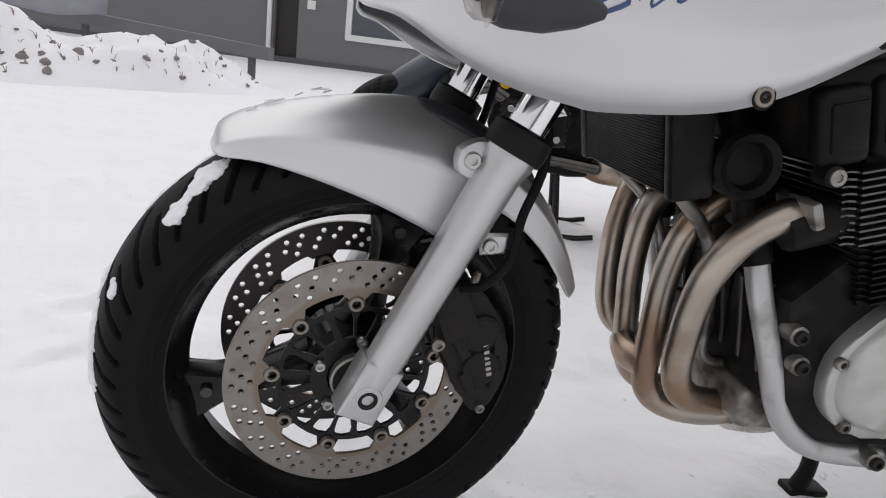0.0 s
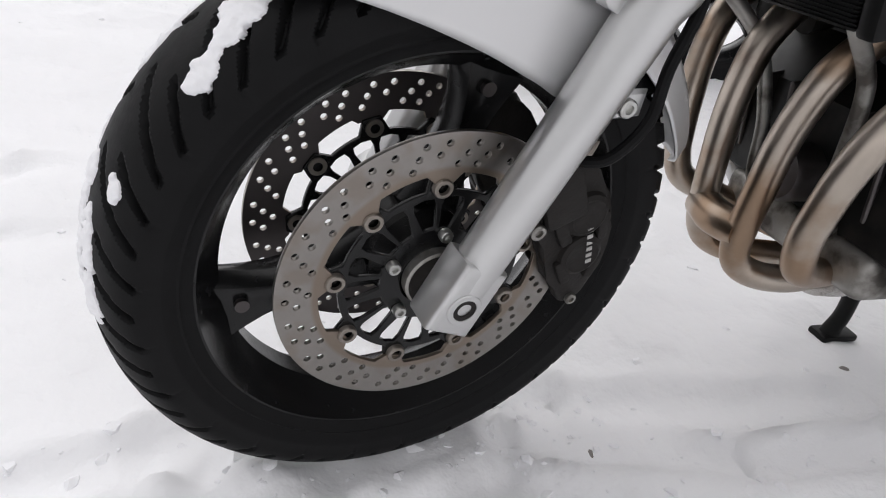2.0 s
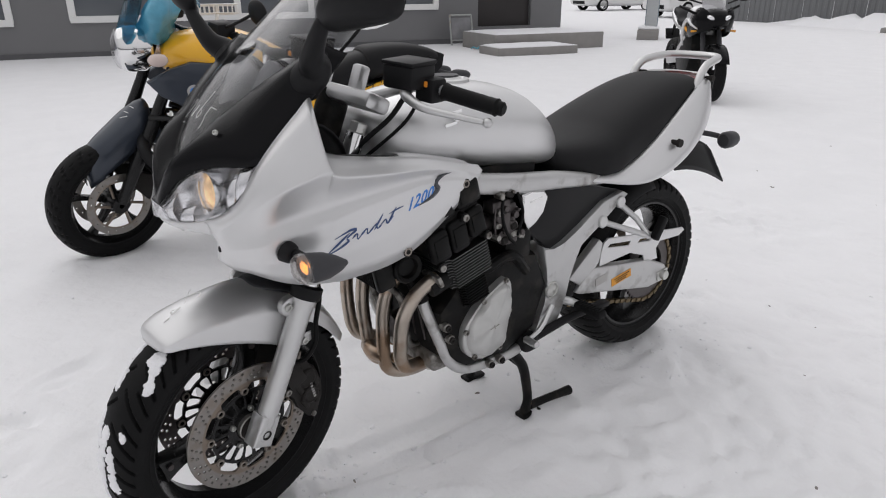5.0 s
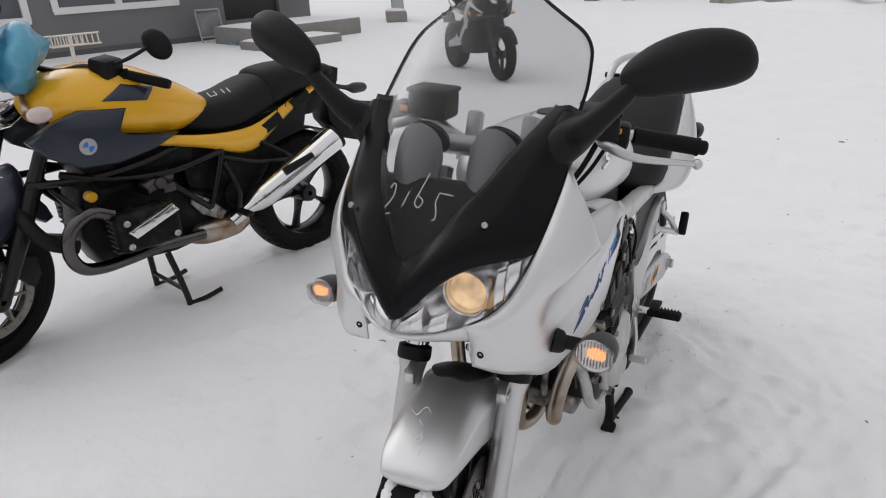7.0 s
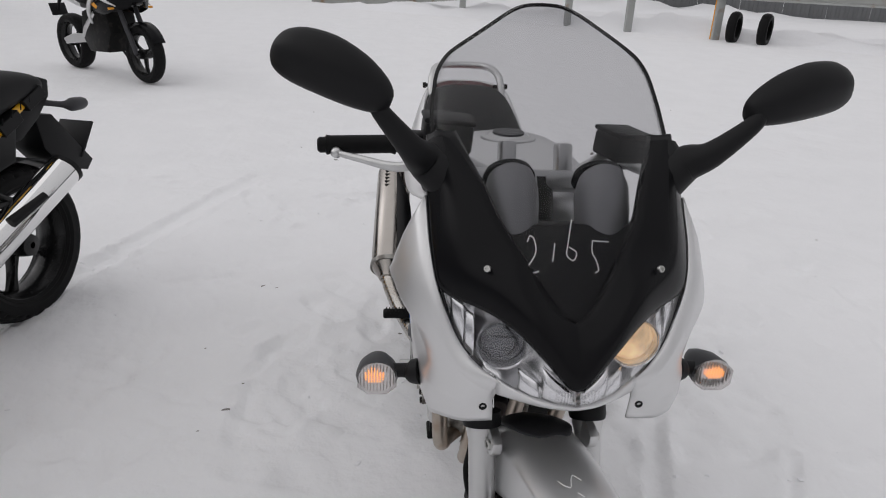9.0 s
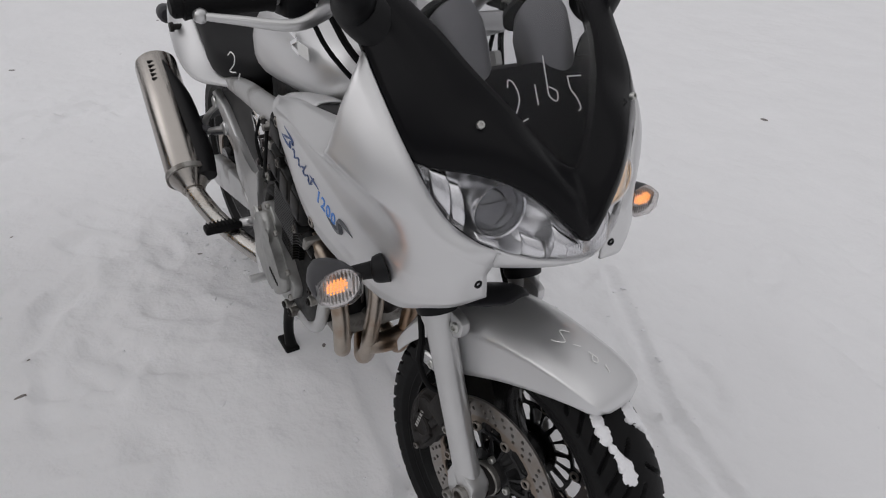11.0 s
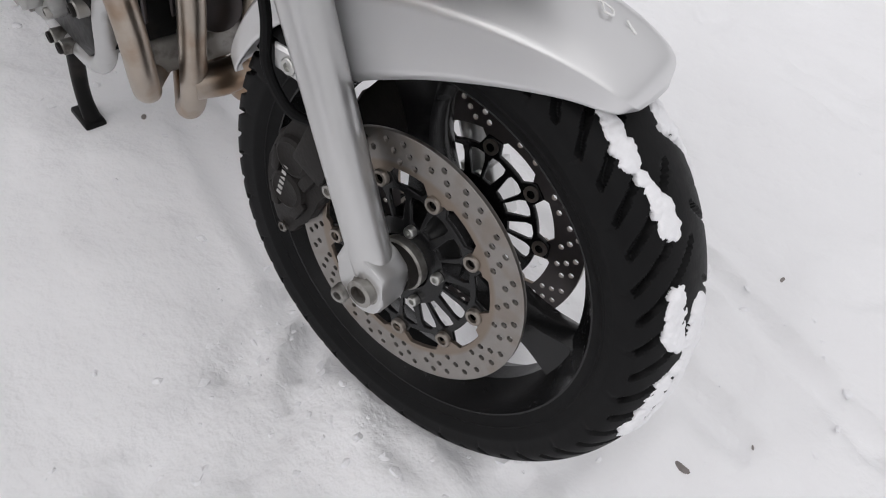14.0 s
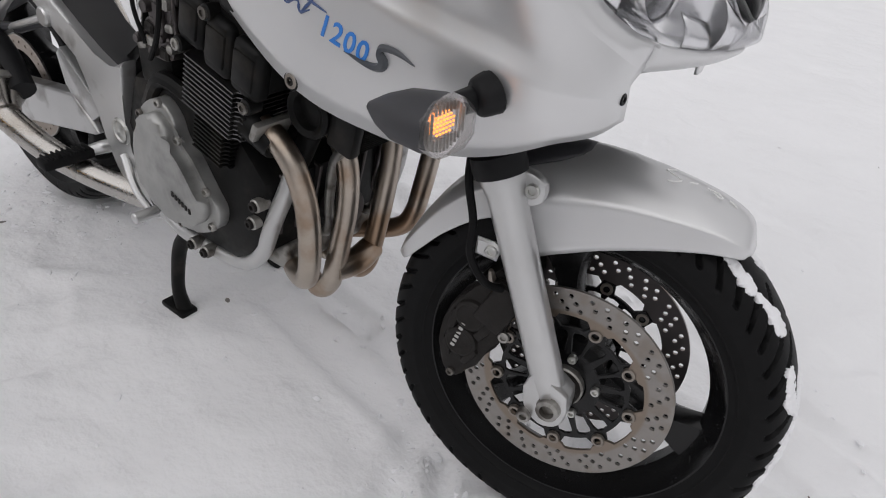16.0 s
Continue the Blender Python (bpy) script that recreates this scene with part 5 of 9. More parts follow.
part("seat", bm, SEAT_VINYL, bike, "black vinyl dual seat, stepped up at the back", sharp=80)
bm = bmesh.new()
for L in ([(-0.985, 0.800), (-0.965, 0.812), (-0.945, 0.806), (-0.955, 0.785), (-0.985, 0.762), (-0.950, 0.768)], [(-0.915, 0.775), (-0.930, 0.755), (-0.905, 0.735), (-0.895, 0.752)]):
    tube(bm, smooth_line([V(x, -0.1500 - 0.12 * (-0.95 - x) * (x < -0.95) - 0.004, z - 0.02) for x, z in L], 4), 0.0014, 6)
part("chalk_mark", bm, CHALK, bike, "faint white hand-written marks on the seat side")
bm = bmesh.new()
box(bm, (-0.47, -0.1625, 0.925), (0.050, 0.002, 0.022), None, 0.0005, 1)
part("tank_label", bm, WHITE_PAINT, tank, "small white sticker")
bm = bmesh.new()
for s in (1, -1):
    rows = []
    for x, yt, y, zt, zb in ((-0.985, 0.146, 0.150, 0.708, 0.702), (-1.06, 0.158, 0.180, 0.706, 0.690), (-1.12, 0.162, 0.196, 0.710, 0.678), (-1.19, 0.165, 0.207, 0.730, 0.672), (-1.27, 0.165, 0.212, 0.772, 0.682), (-1.35, 0.162, 0.208, 0.822, 0.704), (-1.43, 0.156, 0.196, 0.872, 0.738), (-1.51, 0.142, 0.172, 0.912, 0.778), (-1.58, 0.118, 0.138, 0.926, 0.820), (-1.645, 0.074, 0.086, 0.929, 0.862), (-1.69, 0.03, 0.034, 0.925, 0.885), (-1.695, 0.0, 0.0, 0.924, 0.890)):
        h = zt - zb
        rows.append([V(x, s * max(0.0, yt - 0.010), zt - 0.002), V(x, s * yt, zt), V(x, s * (yt + (y - yt) * 0.62), zt - h * 0.38), V(x, s * y, zt - h * 0.78), V(x, s * max(0.0, y - 0.004), zb + h * 0.06), V(x, s * max(0.0, y - 0.030), zb)])
    grid(bm, resample(rows, 3, 3), s > 0)
tail = part("tail_cowl", bm, SILVER, bike, "silver tail cowl sweeping up behind the seat", sharp=70)
thick(tail, 0.004)
bm = bmesh.new()
body(bm, [(-1.60, 0.07, 0.905, 0.850), (-1.68, 0.055, 0.915, 0.862), (-1.715, 0.03, 0.905, 0.875)], e=3.0)
part("tail_light", bm, mat("red_lens", (0.25, 0.012, 0.012), 0.2, coat=0.4), tail)
bm = bmesh.new()
rail = [(-1.50, 0.124, 0.880), (-1.53, 0.122, 0.938), (-1.57, 0.115, 0.968), (-1.66, 0.095, 0.980), (-1.70, 0.042, 0.981)]
tube(bm, rail + [(x, -y, z) for x, y, z in rail[::-1]], 0.0125, 14, 5)
rail_ob = part("grab_rail", bm, ALLOY, bike, "silver grab rail round the seat end")
for s in (1, -1):
    bm = bmesh.new()
    tube(bm, [(-1.56, s * 0.100, 0.930), (-1.56, s * 0.138, 0.930), (-1.56, s * 0.140, 0.930), (-1.56, s * 0.150, 0.930)], [0.006, 0.006, 0.010, 0.009], 12)
    part("rail_knob", bm, CALIPER, rail_ob, "small dark knob")
for s in (1, -1):
    bm = bmesh.new()
    tube(bm, [(-1.320, s * 0.170, 0.770), (-1.320, s * 0.206, 0.771), (-1.320, s * 0.208, 0.771), (-1.320, s * 0.218, 0.771)], [0.008, 0.008, 0.013, 0.012], 14)
    part("luggage_peg", bm, CALIPER, tail)
    bm = bmesh.new()
    tube(bm, [(-1.62, s * 0.05, 0.745), (-1.67, s * 0.10, 0.735), (-1.69, s * 0.13, 0.728)], 0.009, 10, 4)
    tube(bm, [(-1.66, s * 0.155, 0.722), (-1.675, s * 0.155, 0.722), (-1.72, s * 0.155, 0.722), (-1.735, s * 0.155, 0.722)], [0.020, 0.028, 0.025, 0.012], 14, 3)
    part("rear_indicator", bm, GREY_PLASTIC, bike, "dark rear indicator on a stalk")
bm = bmesh.new()
grid(bm, resample([[V(x, y, z + 0.02 * (1 - (y / 0.1) ** 2)) for y in (-0.10, -0.05, 0, 0.05, 0.10)] for x, z in ((-1.22, 0.66), (-1.40, 0.69), (-1.55, 0.72), (-1.66, 0.70), (-1.74, 0.62), (-1.80, 0.55))], 2, 3))
thick(part("rear_mudguard", bm, BLACK_PLASTIC, bike, "black rear mudguard"), 0.005)

# frame
for s in (1, -1):
    bm = bmesh.new()
    lp = []
    for x, y, z, h in ((-0.44, 0.150, 0.815, 0.024), (-0.56, 0.162, 0.775, 0.026), (-0.70, 0.160, 0.748, 0.026), (-0.86, 0.152, 0.728, 0.024), (-1.00, 0.145, 0.705, 0.018), (-1.10, 0.138, 0.690, 0.012)):
        lp.append([V(x, s * (y + 0.018 * math.copysign(abs(math.cos(a)) ** 0.6, math.cos(a))), z + h * math.copysign(abs(math.sin(a)) ** 0.6, math.sin(a))) for a in (2 * math.pi * k / 16 for k in range(16))])
    lp = [list(r) for r in zip(*[smooth_line(c, 3) for c in zip(*lp)])]
    loft(bm, lp)
    part("frame_rail", bm, FRAME_SILVER, bike, "silver frame rail under the tank")
    # upper end of the silver tube, its shade put in as black
    bm = bmesh.new()
    tube(bm, [(-0.38, s * 0.040, 0.74), (-0.415, s * 0.080, 0.62), (-0.436, s * 0.105, 0.54), (-0.450, s * 0.122, 0.488)], 0.0180, 16, 5)
    part("upper_downtube", bm, ENGINE_BLACK, bike, "upper end of the downtube, coloured black for shade")
    bm = bmesh.new()
    tube(bm, [(-0.447, s * 0.118, 0.500), (-0.456, s * 0.132, 0.455), (-0.478, s * 0.148, 0.385), (-0.508, s * 0.150, 0.315), (-0.555, s * 0.150, 0.275), (-0.63, s * 0.150, 0.262), (-0.74, s * 0.150, 0.262), (-0.84, s * 0.145, 0.30)], 0.0142, 18, 6)
    dt = part("frame_downtube", bm, FRAME_SILVER, bike, "silver frame downtube")
    for x, z in ((-0.478, 0.418), (-0.490, 0.382), (-0.625, 0.262), (-0.662, 0.262)):
        bm = bmesh.new()
        cyl(bm, (x - 0.008, s * 0.150, z + 0.006), (x - 0.008, s * 0.176, z + 0.006), 0.0115, seg=18, bevel=0.002)
        part("frame_boss", bm, CARB, dt)
        bolt("frame_bolt", (x - 0.008, s * 0.1755, z + 0.006), (0, s, 0), 0.0085, 0.006, CALIPER, dt)
    # pivot plate and rear subframe
    bm = bmesh.new()
    slab(bm, [(-0.814, 0.556), (-0.856, 0.532), (-0.902, 0.548), (-0.971, 0.583), (-1.057, 0.633), (-1.137, 0.650), (-1.163, 0.637), (-1.036, 0.562), (-0.966, 0.529), (-0.953, 0.492), (-0.929, 0.433), (-0.918, 0.386), (-0.905, 0.339), (-0.886, 0.308), (-0.838, 0.275), (-0.780, 0.282), (-0.815, 0.325), (-0.838, 0.384), (-0.839, 0.447), (-0.833, 0.493)], *sorted((s * 0.140, s * 0.168)), 0.006, 2)
    pv = part("pivot_plate", bm, FRAME_SILVER, bike, "silver frame plate at the swingarm pivot")
    bm = bmesh.new()
    lathe(bm, [(s * 0.167, 0.026), (s * 0.172, 0.024), (s * 0.172, 0.020), (s * 0.169, 0.0185), (s * 0.171, 0.014), (s * 0.174, 0.008), (s * 0.1745, 0.0)], centre=(-0.858, 0, 0.418), axis="Y", seg=28)
    part("pivot_cap", bm, BOLT, pv, "bright cap over the swingarm pivot")
    bm = bmesh.new()
    slab(bm, [(-0.763, 0.608), (-0.791, 0.598), (-0.821, 0.554), (-0.858, 0.524), (-0.970, 0.575), (-1.097, 0.638), (-1.145, 0.648), (-1.057, 0.672), (-0.92, 0.710), (-0.836, 0.723), (-0.767, 0.721)], *sorted((s * 0.128, s * 0.150)), 0.009, 3)
    part("side_cover", bm, PANEL_GREY, bike, "black side cover under the seat")
    bm = bmesh.new()
    slab(bm, [(-0.735, 0.712), (-0.767, 0.720), (-0.815, 0.712), (-0.832, 0.690), (-0.818, 0.650), (-0.790, 0.625), (-0.762, 0.612), (-0.745, 0.645)], *sorted((s * 0.110, s * 0.163)), 0.007, 3)
    box(bm, (-0.785, s * 0.1635, 0.690), (0.045, 0.003, 0.004), Matrix.Rotation(radians(8), 4, "Y"), 0.001, 1)
    part("airbox_cap", bm, CHROME, bike, "chromed cap beside the carburettors")

# engine
CYL = Matrix.Translation((-0.545, 0, 0.50)) @ Matrix.Rotation(radians(15), 4, "Y")
bm = bmesh.new()
box(bm, (-0.022, 0, 0.07), (0.068, 0.35, 0.22), None, 0.01)
eng = part("cylinder_block", bm, ENGINE_BLACK, bike, "black air-cooled four-cylinder engine with fins", m=CYL)
bm = bmesh.new()
box(bm, (-0.004, 0, 0.184), (0.160, 0.385, 0.100), None, 0.016)
part("cylinder_head", bm, ENGINE_BLACK, eng)
bm = bmesh.new()
box(bm, (0.0, 0, 0.264), (0.155, 0.375, 0.05), None, 0.018)
part("valve_cover", bm, ENGINE_BLACK, eng)
for y in (0.162, 0.058, -0.065, -0.162):
    bm = bmesh.new()
    tube(bm, [(0.010, y, 0.072), (0.060, y, 0.068), (0.084, y, 0.064), (0.092, y, 0.063)], [0.030, 0.026, 0.024, 0.022], 16)
    part("exhaust_port", bm, ENGINE_BLACK, eng)
fin = bmesh.new()
box(fin, (-0.019, 0, 0), (0.130, 0.40, 0.0022), None, 0.0)
bmesh.ops.bevel(fin, geom=[e for e in fin.edges if abs((e.verts[0].co - e.verts[1].co).z) > 0.001], offset=0.012, segments=3, affect="EDGES")
fin_me = bpy.data.meshes.new("fin")
fin.to_mesh(fin_me)
fin.free()
fin_dark = fin_me.copy()
fin_dark.transform(Matrix.Translation((-0.026, 0, 0)) @ Matrix.Diagonal((0.62, 0.94, 1, 1)) @ Matrix.Translation((0.019, 0, 0)))
fin_me.materials.append(FIN_EDGE)
fin_dark.materials.append(ENGINE_BLACK)
for k in range(-5, 16):
    f = new("fin", fin_me if k >= 5 else fin_dark)
    f.parent = eng
    f.matrix_basis = at(0, 0, 0.010 + 0.0076 * k)
for s in (1, -1):
    for x, z in ((-0.021, 0.214), (-0.074, 0.140), (0.070, 0.128)):
        bm = bmesh.new()
        cyl(bm, (x, s * 0.185, z), (x, s * 0.212, z), 0.0110, seg=18, bevel=0.003)
        bs = part("engine_boss", bm, ENGINE_BLACK, eng)
        bolt("boss_bolt", (x, s * 0.211, z), (0, s, 0), 0.0085, 0.004, CARB, bs)
    for j, (hx, hz, hw, hh) in enumerate(((0.056, 0.174, 0.054, 0.078), (0.000, 0.176, 0.052, 0.080), (-0.056, 0.184, 0.050, 0.074), (0.034, 0.258, 0.078, 0.058), (-0.046, 0.262, 0.074, 0.060))):
        bm = bmesh.new()
        box(bm, (hx, s * 0.192, hz), (hw, 0.030, hh), None, 0.011, 3)
        box(bm, (hx, s * 0.206, hz), (hw * 0.72, 0.008, hh * 0.62), None, 0.0035)
        part("head_pad", bm, ENGINE_BLACK, eng)
bm = bmesh.new()
slab(bm, [(-0.47, 0.46), (-0.54, 0.53), (-0.70, 0.56), (-0.80, 0.54), (-0.845, 0.44), (-0.80, 0.32), (-0.70, 0.275), (-0.56, 0.28), (-0.485, 0.33)], -0.165, 0.165, 0.02, 2)
part("crankcase", bm, ENGINE_BLACK, bike, "black crankcase")
bm = bmesh.new()
box(bm, (-0.512, 0, 0.302), (0.070, 0.25, 0.055), None, 0.014, 3)
part("sump", bm, CARB, bike, "grey stained alloy sump")
bm = bmesh.new()
lathe(bm, [(-0.500, 0.036), (-0.448, 0.036), (-0.440, 0.032), (-0.436, 0.018), (-0.436, 0.0)], centre=(0, -0.012, 0.372), axis="X", seg=28)
part("oil_filter", bm, DISC_DARK, bike, "dark round oil filter")
for y in (-0.130, -0.098, -0.060, 0.045, 0.085, 0.125):
    bm = bmesh.new()
    box(bm, (-0.484, y, 0.412), (0.030, 0.007, 0.110), Matrix.Rotation(radians(12), 4, "Y"), 0.002, 1)
    part("case_rib", bm, DISC_DARK, bike)
for y in (-0.052, 0.052):
    bm = bmesh.new()
    tube(bm, [(-0.490, y, 0.330), (-0.452, y * 1.05, 0.345), (-0.440, y * 1.2, 0.420), (-0.410, y * 1.5, 0.500), (-0.355, y * 1.8, 0.552), (-0.335, y * 1.8, 0.575)], 0.0085, 12, 5)
    part("oil_line", bm, CARB, bike, "grey alloy oil line to the cooler")
COVER = [(-0.668, 0.512), (-0.640, 0.500), (-0.590, 0.472), (-0.555, 0.440), (-0.530, 0.400), (-0.532, 0.350), (-0.560, 0.318), (-0.605, 0.306), (-0.650, 0.318), (-0.672, 0.352), (-0.682, 0.420), (-0.686, 0.490)]
COVER_R = [(-0.752, 0.498), (-0.724, 0.522), (-0.690, 0.535), (-0.659, 0.512), (-0.648, 0.482), (-0.619, 0.457), (-0.584, 0.411), (-0.564, 0.383), (-0.578, 0.345), (-0.631, 0.316), (-0.671, 0.313), (-0.736, 0.321), (-0.767, 0.363), (-0.772, 0.425)]
for s, C in ((1, COVER), (-1, COVER_R)):
    bm = bmesh.new()
    slab(bm, C, *sorted((s * 0.150, s * 0.186)), 0.004, 2, smooth=3)
    cx, cz = sum(p[0] for p in C) / len(C), sum(p[1] for p in C) / len(C)
    if s < 0:
        slab(bm, [(cx + (x - cx) * 0.84, cz + (z - cz) * 0.84) for x, z in C], *sorted((s * 0.180, s * 0.206)), 0.012, 3, smooth=3)
    else:
        loop = smooth_line([(x, 0, z) for x, z in C + C[:1]], 3)[:-1]
        rings = []
        for q, y in ((0.90, 0.184), (0.86, 0.194), (0.80, 0.2005), (0.50, 0.204), (0.22, 0.2065), (0.03, 0.2072)):
            rings.append([V(cx + (p.x - cx) * q, y + (0.0026 if j % 6 < 3 else -0.0026) * min(1.0, q * 1.6) * (q < 0.85), cz + (p.z - cz) * q) for j, p in enumerate(loop)])
        loft(bm, rings)
    cv = part("alternator_cover" if s > 0 else "clutch_cover", bm, CAST if s > 0 else CAST_DULL, bike, "polished cast engine cover, scuffed and stained", sharp=50)
    for k in range(0, len(C), 2):
        bolt("cover_bolt", (cx + (C[k][0] - cx) * 0.95, s * 0.184, cz + (C[k][1] - cz) * 0.95), (0, s, 0), 0.0075, 0.008, CARB, cv)
    bm = bmesh.new()
    if s > 0:
        box(bm, (-0.612, 0.207, 0.400), (0.030, 0.003, 0.0025), Matrix.Rotation(radians(12), 4, "Y"), 0.0008, 1)
        box(bm, (-0.612, 0.207, 0.400), (0.0035, 0.003, 0.011), Matrix.Rotation(radians(12), 4, "Y"), 0.0008, 1)
    else:
        for k in range(6):
            box(bm, (-0.655 + 0.0085 * k, -0.2068, 0.388 - 0.003 * k), (0.0052, 0.0015, 0.009))
    part("cover_mark", bm, CARB if s > 0 else CALIPER, cv)
# carburettors
for s in (1, -1):
    bm = bmesh.new()
    for k, (x, y, z, r, l) in enumerate(((-0.665, 0.150, 0.672, 0.026, 0.05), (-0.690, 0.160, 0.640, 0.020, 0.04), (-0.660, 0.155, 0.620, 0.018, 0.05), (-0.700, 0.150, 0.680, 0.014, 0.05))):
        cyl(bm, (x, s * (y - l / 2), z), (x, s * (y + l / 2), z), r, seg=18, bevel=0.003)
    box(bm, (-0.680, s * 0.15, 0.655), (0.05, 0.05, 0.10), None, 0.008)
    box(bm, (-0.655, s * 0.155, 0.700), (0.060, 0.040, 0.030), None, 0.006)
    box(bm, (-0.690, s * 0.158, 0.612), (0.045, 0.036, 0.034), None, 0.008)
    box(bm, (-0.668, s * 0.172, 0.660), (0.022, 0.020, 0.050), None, 0.004)
    for dx, dz, rr in ((0.012, 0.040, 0.007), (-0.020, 0.020, 0.009), (0.014, -0.020, 0.006), (-0.014, -0.045, 0.008)):
        cyl(bm, (-0.675 + dx, s * 0.165, 0.655 + dz), (-0.675 + dx, s * 0.186, 0.655 + dz), rr, seg=12, bevel=0.001)
    tube(bm, [(-0.640, s * 0.17, 0.71), (-0.628, s * 0.178, 0.67), (-0.640, s * 0.172, 0.62)], 0.0035, 8, 4)
    cyl(bm, (-0.60, s * 0.13, 0.650), (-0.68, s * 0.13, 0.655), 0.024, seg=18)
    carb = part("carburettor", bm, DISC_DARK, bike, "weathered alloy carburettor")
    random.seed(31)
    for k in range(16):
        bm = bmesh.new()
        x, z = random.uniform(-0.720, -0.635), random.uniform(0.600, 0.735)
        if k % 2:
            cyl(bm, (x, s * 0.168, z), (x, s * random.uniform(0.184, 0.196), z), random.uniform(0.004, 0.008), seg=14, bevel=0.001)
        else:
            box(bm, (x, s * 0.176, z), (random.uniform(0.014, 0.03), 0.018, random.uniform(0.008, 0.02)), Matrix.Rotation(random.uniform(-0.4, 0.4), 4, "Y"), 0.003, 1)
        part("fitting", bm, (CARB, DISC_DARK, CALIPER, CARB)[k % 4], carb)
    bm = bmesh.new()
    tube(bm, [(-0.655, s * 0.180, 0.735), (-0.640, s * 0.192, 0.690), (-0.655, s * 0.194, 0.640), (-0.690, s * 0.188, 0.600)], 0.004, 8, 5)
    tube(bm, [(-0.70, s * 0.180, 0.73), (-0.712, s * 0.190, 0.68), (-0.70, s * 0.186, 0.62)], 0.0035, 8, 5)
    part("fuel_hose", bm, RUBBER, carb, "thin black hoses")
    bm = bmesh.new()
    box(bm, (-0.735, s * 0.12, 0.560), (0.10, 0.08, 0.12), None, 0.02)
    tube(bm, [(-0.62, s * 0.15, 0.53), (-0.70, s * 0.165, 0.56), (-0.76, s * 0.16, 0.50)], 0.014, 10, 4)
    part("engine_pipework", bm, ENGINE_BLACK, bike)

# exhaust: four header pipes into a collector, one chrome silencer
def header(L):
    """One header pipe with its flange, from the port down."""
    bm = bmesh.new()
    tube(bm, L, 0.0178, 20, 6)
    hp = part("header_pipe", bm, STEEL_PIPE, bike, "heat-browned steel exhaust header pipe")
    bm = bmesh.new()
    box(bm, (-0.452, L[0][1], 0.562), (0.012, 0.066, 0.030), Matrix.Rotation(radians(25), 4, "Y"), 0.004)
    part("exhaust_flange", bm, CARB, hp)


header([(-0.462, 0.162, 0.560), (-0.436, 0.160, 0.552), (-0.405, 0.148, 0.520), (-0.387, 0.135, 0.475), (-0.385, 0.122, 0.430), (-0.388, 0.112, 0.385), (-0.393, 0.104, 0.345), (-0.410, 0.096, 0.310), (-0.448, 0.080, 0.290), (-0.52, 0.05, 0.272), (-0.60, 0.0, 0.25)])
header([(-0.455, 0.060, 0.560), (-0.428, 0.055, 0.545), (-0.403, 0.043, 0.505), (-0.396, 0.032, 0.460), (-0.396, 0.023, 0.415), (-0.400, 0.016, 0.365), (-0.405, 0.008, 0.315), (-0.412, 0.003, 0.275), (-0.430, 0.002, 0.249), (-0.465, 0.010, 0.237), (-0.52, 0.014, 0.236), (-0.60, 0.0, 0.245)])
header([(-0.455, -0.065, 0.560), (-0.428, -0.065, 0.545), (-0.402, -0.066, 0.505), (-0.394, -0.067, 0.460), (-0.395, -0.070, 0.410), (-0.402, -0.074, 0.360), (-0.410, -0.077, 0.310), (-0.422, -0.079, 0.265), (-0.447, -0.078, 0.239), (-0.49, -0.060, 0.232), (-0.60, -0.01, 0.245)])
header([(-0.470, -0.162, 0.560), (-0.438, -0.162, 0.546), (-0.410, -0.158, 0.510), (-0.397, -0.152, 0.460), (-0.395, -0.148, 0.410), (-0.397, -0.146, 0.370), (-0.402, -0.144, 0.335), (-0.417, -0.138, 0.305), (-0.455, -0.122, 0.290), (-0.52, -0.08, 0.27), (-0.60, -0.02, 0.25)])
bm = bmesh.new()
tube(bm, [(-0.408, 0.008, 0.302), (-0.402, -0.036, 0.298), (-0.412, -0.078, 0.296)], [0.022, 0.0235, 0.022], 18, 4)
part("balance_pipe", bm, STEEL_PIPE, bike, "steel balance pipe between the headers")
bm = bmesh.new()
tube(bm, [(-0.54, 0.01, 0.252), (-0.60, 0.0, 0.250), (-0.68, -0.03, 0.252), (-0.80, -0.12, 0.272), (-0.90, -0.180, 0.300), (-1.00, -0.228, 0.338), (-1.06, -0.258, 0.385), (-1.092, -0.268, 0.412)], [0.040, 0.045, 0.032, 0.026, 0.025, 0.025, 0.025, 0.025], 20, 5)
part("collector_pipe", bm, mat("pipe_steel", (0.52, 0.50, 0.475), 0.26, metal=1.0, vary=0.12, scale=16, rvary=0.1, second=(0.36, 0.31, 0.26), amount=0.25, mscale=7), bike, "steel collector and link pipe")
bm = bmesh.new()
m0, m1 = V(-1.088, -0.267, 0.410), V(-1.462, -0.248, 0.640)
md_ = (m1 - m0).normalized()
tube(bm, [m0 - md_ * 0.01, m0, m0 + md_ * 0.03, m0 + md_ * 0.034, m1 - md_ * 0.02, m1 - md_ * 0.006, m1, m1 - md_ * 0.002], [0.030, 0.034, 0.056, 0.058, 0.058, 0.056, 0.050, 0.030], 32)
muf = part("silencer", bm, SILENCER_STEEL, bike, "brownish polished steel exhaust silencer")
bm = bmesh.new()
tube(bm, [m0 + md_ * 0.030, m0 + md_ * 0.045], 0.0605, 32)
part("silencer_band", bm, CARB, muf)
bm = bmesh.new()
tube(bm, [m0.lerp(m1, u) + V(a, b, c) for u, a, b, c in ((0.02, 0.012, 0.040, 0.024), (0.20, 0.014, 0.044, 0.028), (0.40, 0.016, 0.040, 0.034), (0.60, 0.018, 0.034, 0.040), (0.78, 0.018, 0.020, 0.046), (0.93, 0.016, 0.006, 0.050))], [0.026, 0.030, 0.028, 0.024, 0.012, 0.004], 14, 4)
